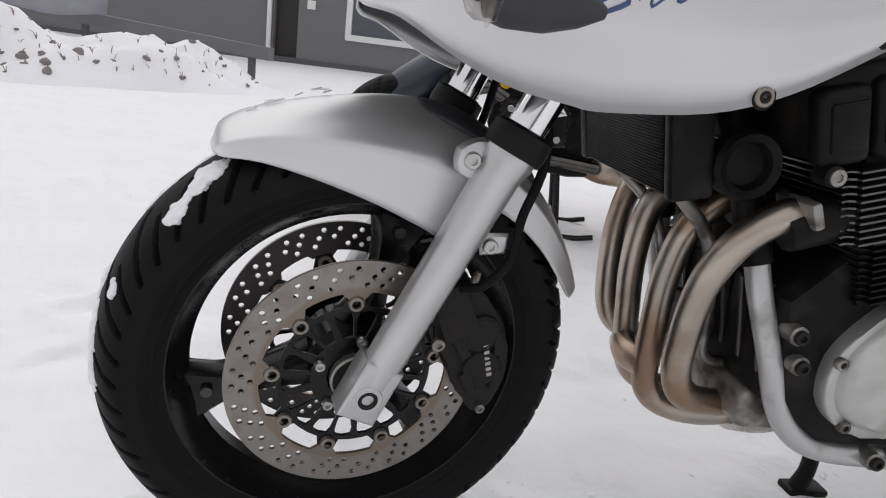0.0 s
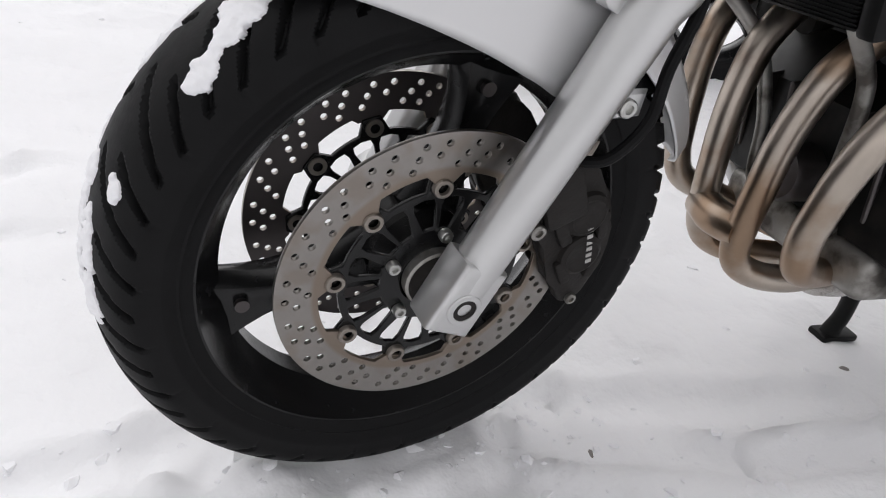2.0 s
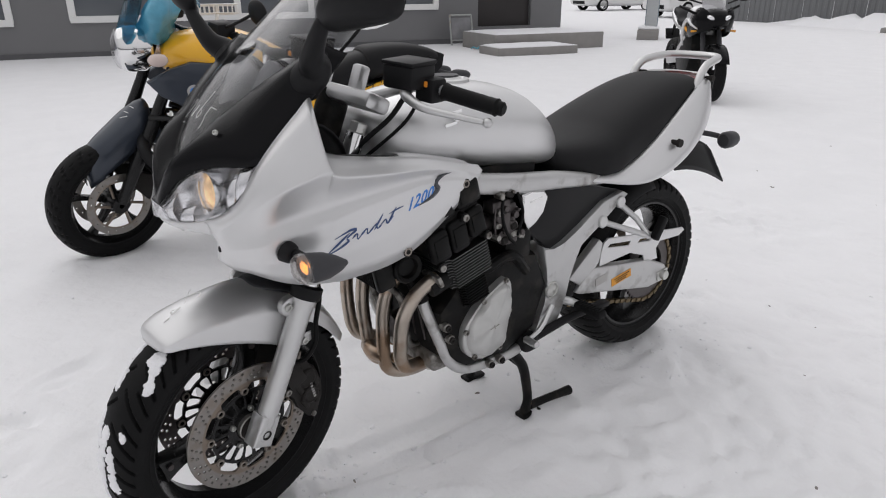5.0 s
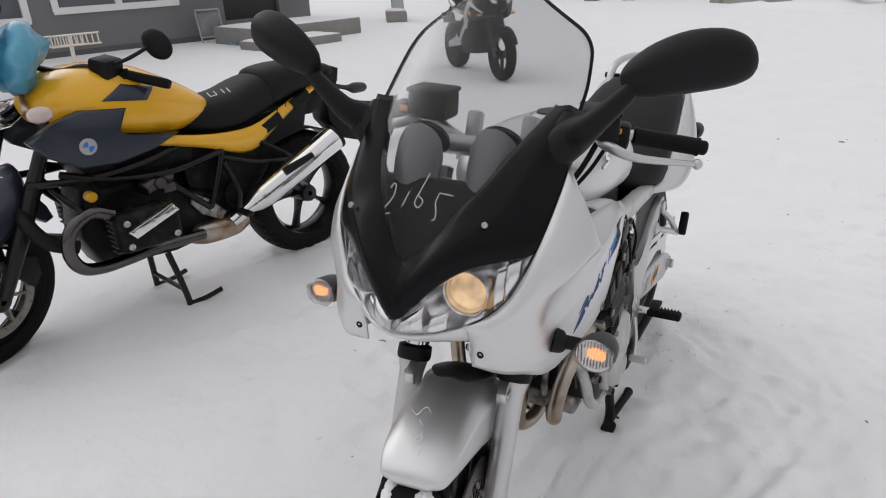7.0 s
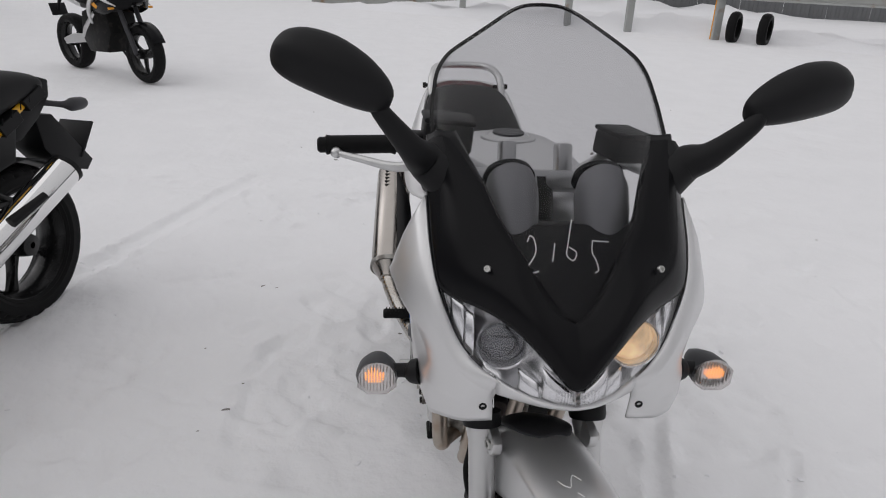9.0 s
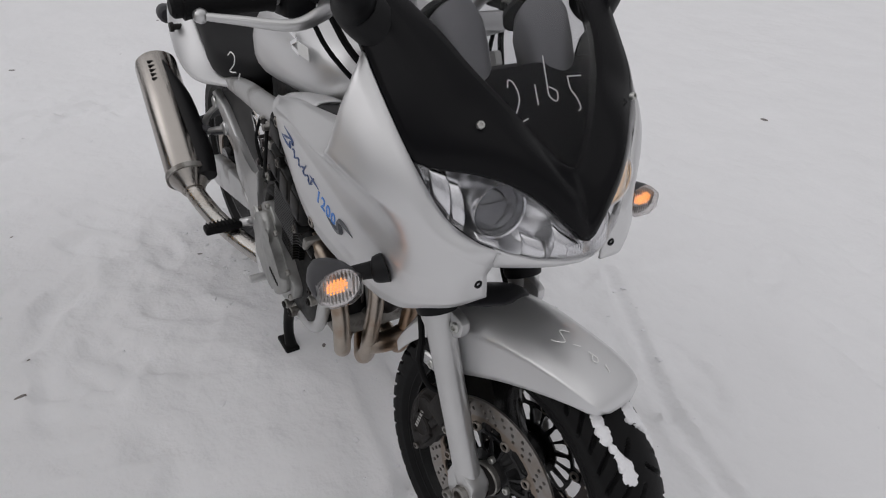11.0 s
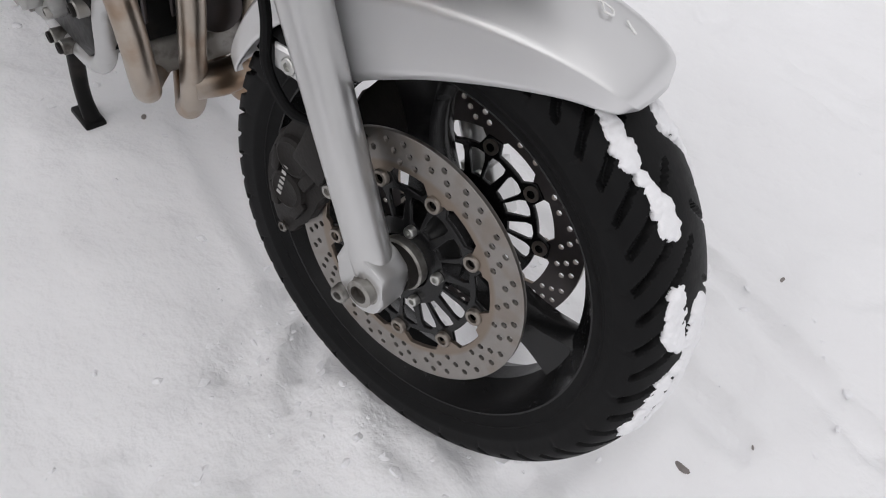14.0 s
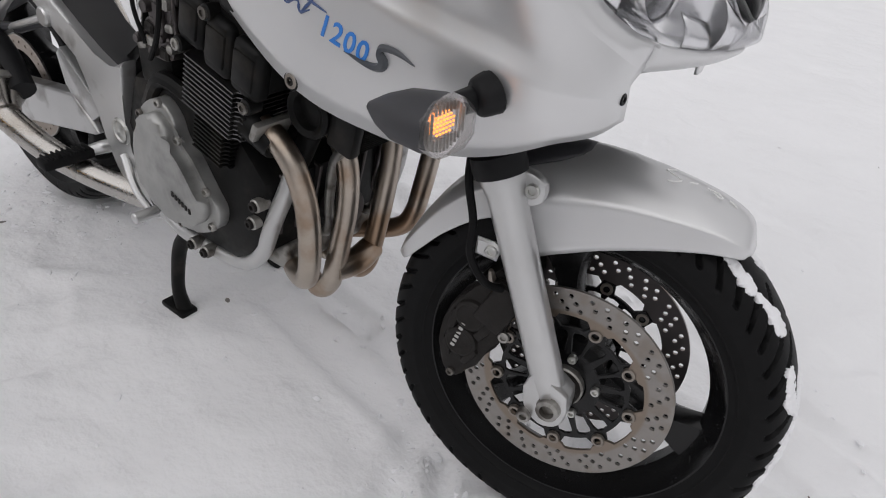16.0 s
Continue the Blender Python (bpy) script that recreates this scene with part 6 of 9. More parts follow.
part("silencer_guard", bm, BLACK_PLASTIC, muf, "black heat guard along the silencer")
for k in range(5):
    bm = bmesh.new()
    c = m0.lerp(m1, 0.74 + 0.035 * k) + V(0.020, -0.016, 0.0) + V(0, 0, 0.0515)
    box(bm, c, (0.004, 0.024, 0.003), md_.to_track_quat("X", "Z").to_matrix().to_4x4(), 0.0008, 1)
    part("guard_slot", bm, CALIPER, muf)
bm = bmesh.new()
tube(bm, [(-1.125, -0.150, 0.60), (-1.20, -0.180, 0.555), (-1.26, -0.215, 0.520)], 0.010, 10)
tube(bm, [(-1.05, -0.150, 0.570), (-1.14, -0.18, 0.535), (-1.26, -0.215, 0.520)], 0.010, 10)
part("silencer_hanger", bm, GREY_PLASTIC, bike, "dark grey silencer hanger")

# oil cooler ahead of the engine
bm = bmesh.new()
OC = Matrix.Translation((-0.325, 0, 0.625)) @ Matrix.Rotation(radians(12), 4, "Y")
box(bm, (0, 0, 0), (0.045, 0.245, 0.150), OC.to_3x3().to_4x4(), 0.006)
oc = part("oil_cooler", bm, ENGINE_BLACK, bike, "black finned oil cooler", m=Matrix.Translation((-0.325, 0, 0.633)))
for s in (1, -1):
    bm = bmesh.new()
    box(bm, (0, s * 0.134, 0), (0.048, 0.022, 0.156), OC.to_3x3().to_4x4(), 0.006)
    part("cooler_tank", bm, ENGINE_BLACK, oc)
cooler_fin = bmesh.new()
box(cooler_fin, (0, 0, 0), (0.048, 0.250, 0.0008))
cf = bpy.data.meshes.new("cooler_fin")
cooler_fin.to_mesh(cf)
cooler_fin.free()
cf.materials.append(ENGINE_BLACK)
for k in range(41):
    f = new("cooler_fin", cf)
    f.parent = oc
    f.matrix_basis = Matrix.Rotation(radians(12), 4, "Y") @ at(0, 0, -0.070 + 0.00345 * k)
for s in (1, -1):
    bm = bmesh.new()
    lathe(bm, [(s * 0.125, 0.036), (s * 0.148, 0.038), (s * 0.154, 0.034), (s * 0.150, 0.026), (s * 0.140, 0.022), (s * 0.140, 0.0)], centre=(-0.392, 0, 0.600), axis="Y", seg=28)
    part("horn", bm, ENGINE_BLACK, bike, "round black horn")

# rear wheel, swingarm, chain
# curved black sheet, added so that the gap ahead of the tyre stays dark
bm = bmesh.new()
rows = []
for k in range(15):
    a = radians(6 + 6 * k)
    rows.append([V(-1.400 + (0.322 - 0.05 * (abs(w) / 0.098) ** 4) * math.cos(a), w, 0.322 + (0.322 - 0.05 * (abs(w) / 0.098) ** 4) * math.sin(a)) for w in (-0.098, -0.094, -0.080, -0.04, 0.0, 0.04, 0.080, 0.094, 0.098)])
grid(bm, rows)
thick(part("inner_mudguard", bm, BLACK_PLASTIC, bike, "black sheet added to darken the gap ahead of the rear tyre", sharp=60), 0.004)
RW = at(-1.400, 0, 0.322)
part("rear_tyre", tyre_mesh(0.299, 0.178, 0.216, 24, 520, 0.1, 18), RUBBER, bike, "wide black rear tyre", m=RW)
bm = bmesh.new()
wheel_rim(bm, 0.216, 0.140)
rim2 = part("rear_rim", bm, BLACK_RIM, bike, "black cast rear rim", m=RW)
for k in range(3):
    part("spoke", spoke_bm(radians(40 + 120 * k), 0.045, 0.200, 0.034, 0.030), BLACK_RIM, rim2)
bm = bmesh.new()
lathe(bm, [(0.10, 0.015), (0.10, 0.045), (0.07, 0.055), (-0.07, 0.055), (-0.10, 0.045), (-0.10, 0.015)], axis="Y", seg=32)
part("hub", bm, BLACK_RIM, rim2)
me = flat([ring_pts(0.120, 96), ring_pts(0.085, 60)] + [ring_pts(0.003, 8, 0.103 * math.cos(a), 0.103 * math.sin(a)) for a in (2 * math.pi * k / 24 for k in range(24))], 0.005, 0.0004)
me.transform(Matrix.Rotation(radians(90), 4, "X"))
obj("rear_disc", me, DISC, rim2, "rear brake disc", False, at(0, -0.085, 0))
teeth = []
for k in range(44 * 4):
    a = 2 * math.pi * k / 176
    r = 0.118 if k % 4 in (0, 1) else 0.110
    teeth.append((r * math.cos(a), r * math.sin(a)))
me = flat([teeth, ring_pts(0.075, 48)], 0.006, 0.0)
me.transform(Matrix.Rotation(radians(90), 4, "X"))
obj("sprocket", me, DISC_DARK, rim2, "rear sprocket", False, at(0, 0.096, 0))
bm = bmesh.new()
cpts = []
for k in range(25):
    a = radians(-100 + 200 * k / 24)
    cpts.append(V(-1.400 - 0.116 * math.cos(a), 0.096, 0.322 + 0.116 * math.sin(a)))
top, low = cpts[-1], cpts[0]
n = 0
line = [V(-0.80, 0.096, 0.355).lerp(low, u / 40) for u in range(40)] + cpts + [top.lerp(V(-0.80, 0.096, 0.43), u / 40) for u in range(41)]
for a, b in zip(line, line[1:]):
    d = b - a
    mrot = d.to_track_quat("X", "Z").to_matrix().to_4x4()
    box(bm, (a + b) / 2, (d.length * 0.86, 0.012 if n % 2 else 0.018, 0.012), mrot)
    n += 1
part("chain", bm, CHAIN, bike, "brassy drive chain")
for s in (1, -1):
    bm = bmesh.new()
    slab(bm, [(-0.981, 0.366), (-1.003, 0.388), (-1.057, 0.424), (-1.331, 0.381), (-1.415, 0.346), (-1.440, 0.318), (-1.420, 0.287), (-1.338, 0.282), (-1.0, 0.356)], *sorted((s * 0.118, s * 0.152)), 0.006, 3)
    slab(bm, [(-0.950, 0.416), (-1.072, 0.511), (-1.090, 0.496), (-1.080, 0.436), (-1.057, 0.419), (-1.000, 0.384)], *sorted((s * 0.122, s * 0.149)), 0.004, 2)
    sw = part("swingarm", bm, FRAME_SILVER, bike, "silver box-section swingarm")
    bm = bmesh.new()
    cyl(bm, (-1.405, s * 0.150, 0.313), (-1.405, s * 0.170, 0.313), 0.016, seg=20, bevel=0.003)
    box(bm, (-1.405, s * 0.1535, 0.313), (0.055, 0.005, 0.030), Matrix.Rotation(radians(8.5), 4, "Y"), 0.002)
    part("rear_axle_nut", bm, BOLT, sw)
    if s > 0:
        bm = bmesh.new()
        box(bm, (-1.187, 0.1532, 0.360), (0.092, 0.0015, 0.026), Matrix.Rotation(radians(8.5), 4, "Y"))
        tag = part("warning_label", bm, ORANGE, sw, "orange warning label with black bars")
        bm = bmesh.new()
        for k in range(3):
            box(bm, (-1.187, 0.1544, 0.367 - 0.007 * k), (0.070 - 0.012 * k, 0.0008, 0.0025), Matrix.Rotation(radians(8.5), 4, "Y"))
        part("label_bars", bm, BLACK_PLASTIC, tag)
        bm = bmesh.new()
        box(bm, (-1.090, 0.1529, 0.378), (0.050, 0.0012, 0.026), Matrix.Rotation(radians(8.5), 4, "Y"))
        part("pale_label", bm, LABEL_GREY, sw, "pale label")
bm = bmesh.new()
me = flat([[(-1.087, 0.420), (-1.089, 0.460), (-1.10, 0.491), (-1.119, 0.502), (-1.30, 0.478), (-1.505, 0.452), (-1.517, 0.441), (-1.489, 0.427), (-1.384, 0.432), (-1.367, 0.411), (-1.38, 0.373), (-1.309, 0.377), (-1.301, 0.403), (-1.229, 0.428)],
           [(-1.116, 0.472), (-1.130, 0.481), (-1.229, 0.468), (-1.220, 0.456)], [(-1.265, 0.454), (-1.277, 0.463), (-1.338, 0.455), (-1.329, 0.445)]], 0.006, 0.0012)
me.transform(Matrix.Rotation(radians(90), 4, "X"))
obj("chain_guard", me, SILVER, bike, "slotted silver chain guard", False, at(0, 0.142, 0))
for s in (1, -1):
    b2 = bmesh.new()
    slab(b2, [(-0.905, 0.470), (-0.945, 0.450), (-0.960, 0.420), (-1.000, 0.385), (-0.985, 0.350), (-0.955, 0.318), (-0.915, 0.300), (-0.885, 0.330), (-0.890, 0.400)], *sorted((s * 0.105, s * 0.140)), 0.008, 2)
    cyl(b2, (-0.945, s * 0.138, 0.395), (-0.945, s * 0.152, 0.395), 0.013, seg=16, bevel=0.003)
    cyl(b2, (-0.935, s * 0.138, 0.345), (-0.935, s * 0.150, 0.345), 0.010, seg=16, bevel=0.003)
    part("pivot_bracket", b2, ENGINE_BLACK, bike, "black bracket behind the frame plate")
bm.free()

# footrests, levers and brackets
for s in (1, -1):
    bm = bmesh.new()
    box(bm, (-0.945, s * 0.235, 0.356), (0.034, 0.095, 0.020), None, 0.006)
    pg = part("footrest", bm, RUBBER, bike, "black rubber rider footrest")
    for k in range(9):
        bm = bmesh.new()
        box(bm, (-0.945, s * (0.196 + 0.0095 * k), 0.367), (0.030, 0.004, 0.006), None, 0.001, 1)
        part("rib", bm, RUBBER, pg)
    bm = bmesh.new()
    tube(bm, [(-0.945, s * 0.19, 0.356), (-0.935, s * 0.165, 0.360), (-0.90, s * 0.155, 0.375), (-0.86, s * 0.155, 0.40)], [0.011, 0.013, 0.012, 0.014], 12, 4)
    tube(bm, [(-0.86, s * 0.17, 0.37), (-0.80, s * 0.19, 0.33), (-0.74, s * 0.20, 0.315)], [0.008, 0.007, 0.006], 10, 4)
    cyl(bm, (-0.74, s * 0.190, 0.315), (-0.74, s * 0.235, 0.315), 0.010, seg=14, bevel=0.002)
    part("foot_lever", bm, ALLOY, pg, "silver lever and hanger")
    bm = bmesh.new()
    tube(bm, [(-1.052, s * 0.155, 0.575), (-1.15, s * 0.185, 0.535), (-1.245, s * 0.197, 0.495)], 0.0090, 12)
    tube(bm, [(-1.125, s * 0.155, 0.620), (-1.19, s * 0.182, 0.560), (-1.245, s * 0.197, 0.495)], 0.0090, 12)
    for x, z in ((-1.052, 0.575), (-1.125, 0.620)):
        cyl(bm, (x, s * 0.150, z), (x, s * 0.176, z), 0.018, seg=18, bevel=0.003)
    pb = part("pillion_bracket", bm, ALLOY, bike, "silver V-shaped pillion footrest bracket")
    bm = bmesh.new()
    box(bm, (-1.268, s * 0.212, 0.520), (0.026, 0.024, 0.075), Matrix.Rotation(radians(-32), 4, "Y"), 0.006)
    part("pillion_footrest", bm, RUBBER, pb, "folded black pillion footrest")

# centre stand with two feet pressed into the snow
bm = bmesh.new()
for s in (1, -1):
    tube(bm, [(-0.745, s * 0.105, 0.275), (-0.772, s * 0.112, 0.225), (-0.808, s * 0.118, 0.170), (-0.822, s * 0.124, 0.10), (-0.826, s * 0.126, 0.050), (-0.815, s * 0.126, 0.012)], [0.019, 0.016, 0.015, 0.014, 0.014, 0.016], 14, 5)
    box(bm, (-0.830, s * 0.128, 0.010), (0.075, 0.040, 0.014), None, 0.005)
    if s > 0:
        tube(bm, [(-0.835, s * 0.128, 0.030), (-0.90, s * 0.135, 0.032), (-0.960, s * 0.140, 0.030), (-0.995, s * 0.140, 0.026)], [0.013, 0.012, 0.013, 0.015], 12, 4)
cyl(bm, (-0.750, -0.14, 0.268), (-0.750, 0.14, 0.268), 0.018)
tube(bm, [(-0.800, -0.115, 0.180), (-0.805, 0.0, 0.19), (-0.800, 0.115, 0.180)], 0.011, 12)
part("centre_stand", bm, ENGINE_BLACK, bike, "black two-legged centre stand")
bm = bmesh.new()
tube(bm, [(-0.775, 0.165, 0.285), (-0.90, 0.180, 0.315), (-1.02, 0.188, 0.325)], [0.013, 0.012, 0.011], 12)
box(bm, (-1.045, 0.190, 0.325), (0.06, 0.03, 0.014), None, 0.004)
box(bm, (-0.775, 0.160, 0.285), (0.05, 0.05, 0.05), None, 0.01)
part("side_stand", bm, BLACK_PLASTIC, bike, "folded black side stand")
bm = bmesh.new()
box(bm, (-0.66, 0.0, 0.74), (0.36, 0.22, 0.10), None, 0.02)
box(bm, (-0.90, 0.0, 0.62), (0.20, 0.22, 0.16), None, 0.03)
box(bm, (-0.42, 0.0, 0.75), (0.22, 0.12, 0.10), None, 0.02)
part("frame_spine", bm, ENGINE_BLACK, bike)

# ---- the yellow roadster beside it ----
YB = Matrix.Translation((-0.243, -2.010, 0.0)) @ Matrix.Rotation(radians(-13.3), 4, "Z")
yb = thing("motorcycle", "yellow and slate-blue naked motorcycle on a centre stand in snow", "motorcycle", m=YB)


def simple_wheel(parent, x, R, w, rim_r, phase, n_sp, label, seg=160):
    t = part("tyre", tyre_mesh(R, w, rim_r, 18, seg, 0.2), RUBBER, parent, label, m=at(x, 0, R - 0.005))
    bm = bmesh.new()
    wheel_rim(bm, rim_r, w * 0.75)
    r = part("rim", bm, BLACK_RIM, parent, m=at(x, 0, R - 0.005))
    for k in range(n_sp):
        part("spoke", spoke_bm(radians(phase + 360 / n_sp * k), 0.04, rim_r - 0.022, 0.017, 0.022), BLACK_RIM, r)
    bm = bmesh.new()
    lathe(bm, [(0.09, 0.012), (0.085, 0.040), (0.05, 0.048), (-0.05, 0.048), (-0.085, 0.040), (-0.09, 0.012)], axis="Y", seg=24)
    part("hub", bm, BLACK_RIM, r)
    return r


r1 = simple_wheel(yb, 0.0, 0.288, 0.12, 0.212, 20, 5, "black front tyre with snow in the tread")
for s in (1, -1):
    me = flat([ring_pts(0.15, 80), ring_pts(0.112, 60)] + [ring_pts(0.0035, 8, q * math.cos(a), q * math.sin(a)) for k in range(24) for q, a in ((0.122 + 0.009 * (k % 3), 2 * math.pi * k / 24),)], 0.005, 0.0004)
    me.transform(Matrix.Rotation(radians(90), 4, "X"))
    d = obj("brake_disc", me, DISC, r1, "rusty drilled brake disc", False, at(0, s * 0.07, 0))
    bm = bmesh.new()
    for k in range(6):
        a = radians(60 * k)
        tube(bm, [(0.045 * math.cos(a), 0, 0.045 * math.sin(a)), (0.115 * math.cos(a + 0.2), 0, 0.115 * math.sin(a + 0.2))], 0.007, 8)
    part("disc_carrier", bm, DISC, d)
r2 = simple_wheel(yb, -1.390, 0.305, 0.172, 0.212, 70, 5, "wide black rear tyre")
# front fender
rows = []
for x, z, w in ((0.115, 0.500, 0.02), (0.095, 0.535, 0.060), (0.04, 0.585, 0.078), (-0.04, 0.640, 0.088), (-0.11, 0.690, 0.088), (-0.165, 0.725, 0.070), (-0.20, 0.735, 0.045)):
    rows.append([V(x - 0.02 * (1 - c), w * y, z - d) for y, d, c in ((-1.0, 0.13, 0), (-0.98, 0.07, 0.5), (-0.7, 0.02, 0.8), (0, 0, 1), (0.7, 0.02, 0.8), (0.98, 0.07, 0.5), (1.0, 0.13, 0))])
bm = bmesh.new()
grid(bm, resample(rows, 2, 3))
thick(part("front_fender", bm, SLATE, yb, "slate-blue front mudguard", sharp=60), 0.004)
bm = bmesh.new()
for k, pts in enumerate(([(-0.06, 0.05, 0.685), (-0.09, 0.06, 0.69)], [(-0.09, 0.035, 0.705), (-0.10, 0.05, 0.70)], [(-0.12, 0.03, 0.722), (-0.13, 0.045, 0.715)])):
    tube(bm, pts, 0.0016, 6)
part("chalk_marks", bm, CHALK, yb, "faint white chalk marks")
for s in (1, -1):
    bm = bmesh.new()
    tube(bm, [(0.0, s * 0.095, 0.30), (-0.07, s * 0.10, 0.44), (-0.16, s * 0.10, 0.60), (-0.25, s * 0.10, 0.78), (-0.34, s * 0.10, 0.98)], [0.024, 0.030, 0.030, 0.024, 0.022], 16, 3)
    f = part("fork_leg", bm, BLACK_RIM, yb, "black fork leg")
    bm = bmesh.new()
    slab(bm, [(-0.05, 0.40), (-0.10, 0.43), (-0.16, 0.40), (-0.17, 0.32), (-0.13, 0.28), (-0.09, 0.33)], *sorted((s * 0.06, s * 0.10)), 0.006, 2)
    part("brake_caliper", bm, CALIPER, f)
bm = bmesh.new()
slab(bm, [(-0.13, 0.60), (-0.20, 0.66), (-0.26, 0.56), (-0.29, 0.50), (-0.25, 0.49), (-0.20, 0.54)], -0.075, 0.075, 0.01, 2)
part("fender_stay", bm, SLATE, yb)
# headlight, blue wrapped, and small screen
bm = bmesh.new()
lathe(bm, [(-0.24, 0.02), (-0.24, 0.075), (-0.20, 0.098), (-0.13, 0.100), (-0.115, 0.092), (-0.10, 0.075), (-0.09, 0.04), (-0.088, 0.0)], centre=(-0.06, 0, 0.95), axis="X", seg=32)
part("headlight", bm, CHROME, yb, "round chrome headlight")
bm = bmesh.new()
lathe(bm, [(-0.06, 0.088), (-0.045, 0.07), (-0.035, 0.04), (-0.032, 0.0)], centre=(-0.105, 0, 0.95), axis="X", seg=32)
part("headlight_glass", bm, LENS, yb)
bm = bmesh.new()
rows = [[V(-0.16 - 0.10 * v + 0.03 * math.sin(9 * u + v * 5) * 0.2 - 0.06 * abs(u) ** 2, 0.13 * u * (1 - 0.25 * v), 0.99 + 0.27 * v + 0.01 * math.sin(13 * u)) for u in [k / 6 for k in range(-6, 7)]] for v in [k / 6 for k in range(7)]]
grid(bm, rows)
thick(part("wrapped_screen", bm, BLUE_FILM, yb, "small screen wrapped in blue film"), 0.003)
bm = bmesh.new()
bmesh.ops.create_icosphere(bm, subdivisions=3, radius=1.0, matrix=Matrix.Translation((-0.345, 0.02, 1.085)) @ Matrix.Rotation(radians(-18), 4, "Y") @ Matrix.Diagonal((0.085, 0.150, 0.135, 1)))
for v in bm.verts:
    v.co += v.normal * (0.045 * noise.noise(v.co * 9) + 0.030 * abs(noise.noise(v.co * 22)) - 0.02)
part("instrument_wrap", bm, mat("blue_wrap", (0.10, 0.34, 0.48), 0.25, vary=0.25, scale=25, bump=0.3, bscale=40), yb, "instruments wrapped in crumpled blue film", sharp=180)
bm = bmesh.new()
bar = [(-0.56, 0.37, 1.025), (-0.52, 0.25, 1.04), (-0.46, 0.14, 1.055), (-0.42, 0.06, 1.03)]
tube(bm, bar + [(x, -y, z) for x, y, z in bar[::-1]], 0.012, 12, 4)
hb = part("handlebar", bm, BLACK_RIM, yb)
for s in (1, -1):
    bm = bmesh.new()
    tube(bm, [(-0.515, s * 0.24, 1.041), (-0.522, s * 0.262, 1.039), (-0.527, s * 0.265, 1.037), (-0.572, s * 0.395, 1.022), (-0.576, s * 0.408, 1.020)], [0.015, 0.024, 0.019, 0.019, 0.016], 14)
    part("grip", bm, RUBBER, hb)
    bm = bmesh.new()
    box(bm, (-0.49, s * 0.205, 1.060), (0.095, 0.085, 0.075), None, 0.016)
    part("switch_block", bm, BLACK_PLASTIC, hb)
    bm = bmesh.new()
    tube(bm, [(-0.48, s * 0.22, 1.07), (-0.50, s * 0.29, 1.105), (-0.545, s * 0.345, 1.150)], 0.007, 8, 4)
    a = part("mirror_arm", bm, BLACK_PLASTIC, hb)
    bm = bmesh.new()
    bmesh.ops.create_uvsphere(bm, u_segments=24, v_segments=12, radius=1.0, matrix=Matrix.Translation((-0.560, s * 0.375, 1.165)) @ Matrix.Rotation(radians(-s * 20), 4, "X") @ Matrix.Diagonal((0.024, 0.064, 0.052, 1)))
    part("mirror", bm, BLACK_PLASTIC, a, "round black mirror")
    bm = bmesh.new()
    tube(bm, [(-0.47, s * 0.20, 1.03), (-0.36, s * 0.16, 0.98), (-0.30, s * 0.08, 0.86)], 0.006, 8, 4)
    part("control_cable", bm, RUBBER, hb)
    bm = bmesh.new()
    bmesh.ops.create_uvsphere(bm, u_segments=16, v_segments=10, radius=1.0, matrix=Matrix.Translation((-0.305, s * 0.225, 0.915)) @ Matrix.Diagonal((0.040, 0.030, 0.028, 1)))
    part("indicator", bm, mat("clear_indicator", (0.62, 0.50, 0.46), 0.15, coat=0.5), yb, "clear front indicator")
    # tank flank, lower blue panel, side panel
# tank
TANK = [(-0.33, 0.10, 0.96, 0.86), (-0.38, 0.155, 1.005, 0.83), (-0.48, 0.195, 1.035, 0.77), (-0.60, 0.205, 1.035, 0.735), (-0.70, 0.196, 1.008, 0.725), (-0.79, 0.182, 0.962, 0.728), (-0.86, 0.160, 0.920, 0.738), (-0.92, 0.130, 0.878, 0.750), (-0.955, 0.09, 0.850, 0.765), (-0.970, 0.05, 0.830, 0.775)]


def tank_side(x, z):
    """Half the width of the yellow tank at x, z."""
    w, top, low = (interp(-x, [(-q[0], q[k]) for q in TANK]) for k in (1, 2, 3))
    q = min(0.985, abs(z - (top + low) / 2) / ((top - low) / 2))
    return w * (1 - q ** 2.6) ** (1 / 2.6)


bm = bmesh.new()
body(bm, TANK, e=2.6, shoulder=0.1)
ytank = part("fuel_tank", bm, YELLOW, yb, "yellow fuel tank with dark squares", sharp=80)
for s in (1, -1):
    bm = bmesh.new()
    slab(bm, [(-0.25, 0.825), (-0.35, 0.875), (-0.43, 0.900), (-0.59, 0.885), (-0.53, 0.800), (-0.58, 0.775), (-0.76, 0.757), (-0.66, 0.715), (-0.52, 0.690), (-0.40, 0.700), (-0.30, 0.760)], *sorted((s * 0.160, s * 0.2085)), 0.010, 3)
    part("lower_panel", bm, SLATE, yb, "slate-blue panel below the tank")
bm = bmesh.new()
lathe(bm, [(0.208, 0.030), (0.2115, 0.028), (0.2115, 0.0)], centre=(-0.43, 0, 0.775), axis="Y", seg=28)
part("round_badge", bm, LABEL_GREY, yb, "round badge in blue and white quarters")
bm = bmesh.new()
for a0 in (0, math.pi):
    lathe(bm, [(0.2123, 0.002), (0.2127, 0.019)], centre=(-0.43, 0, 0.775), axis="Y", seg=8, a0=a0, a1=a0 + math.pi / 2)
part("badge_quarters", bm, BLUE_DECAL, yb)
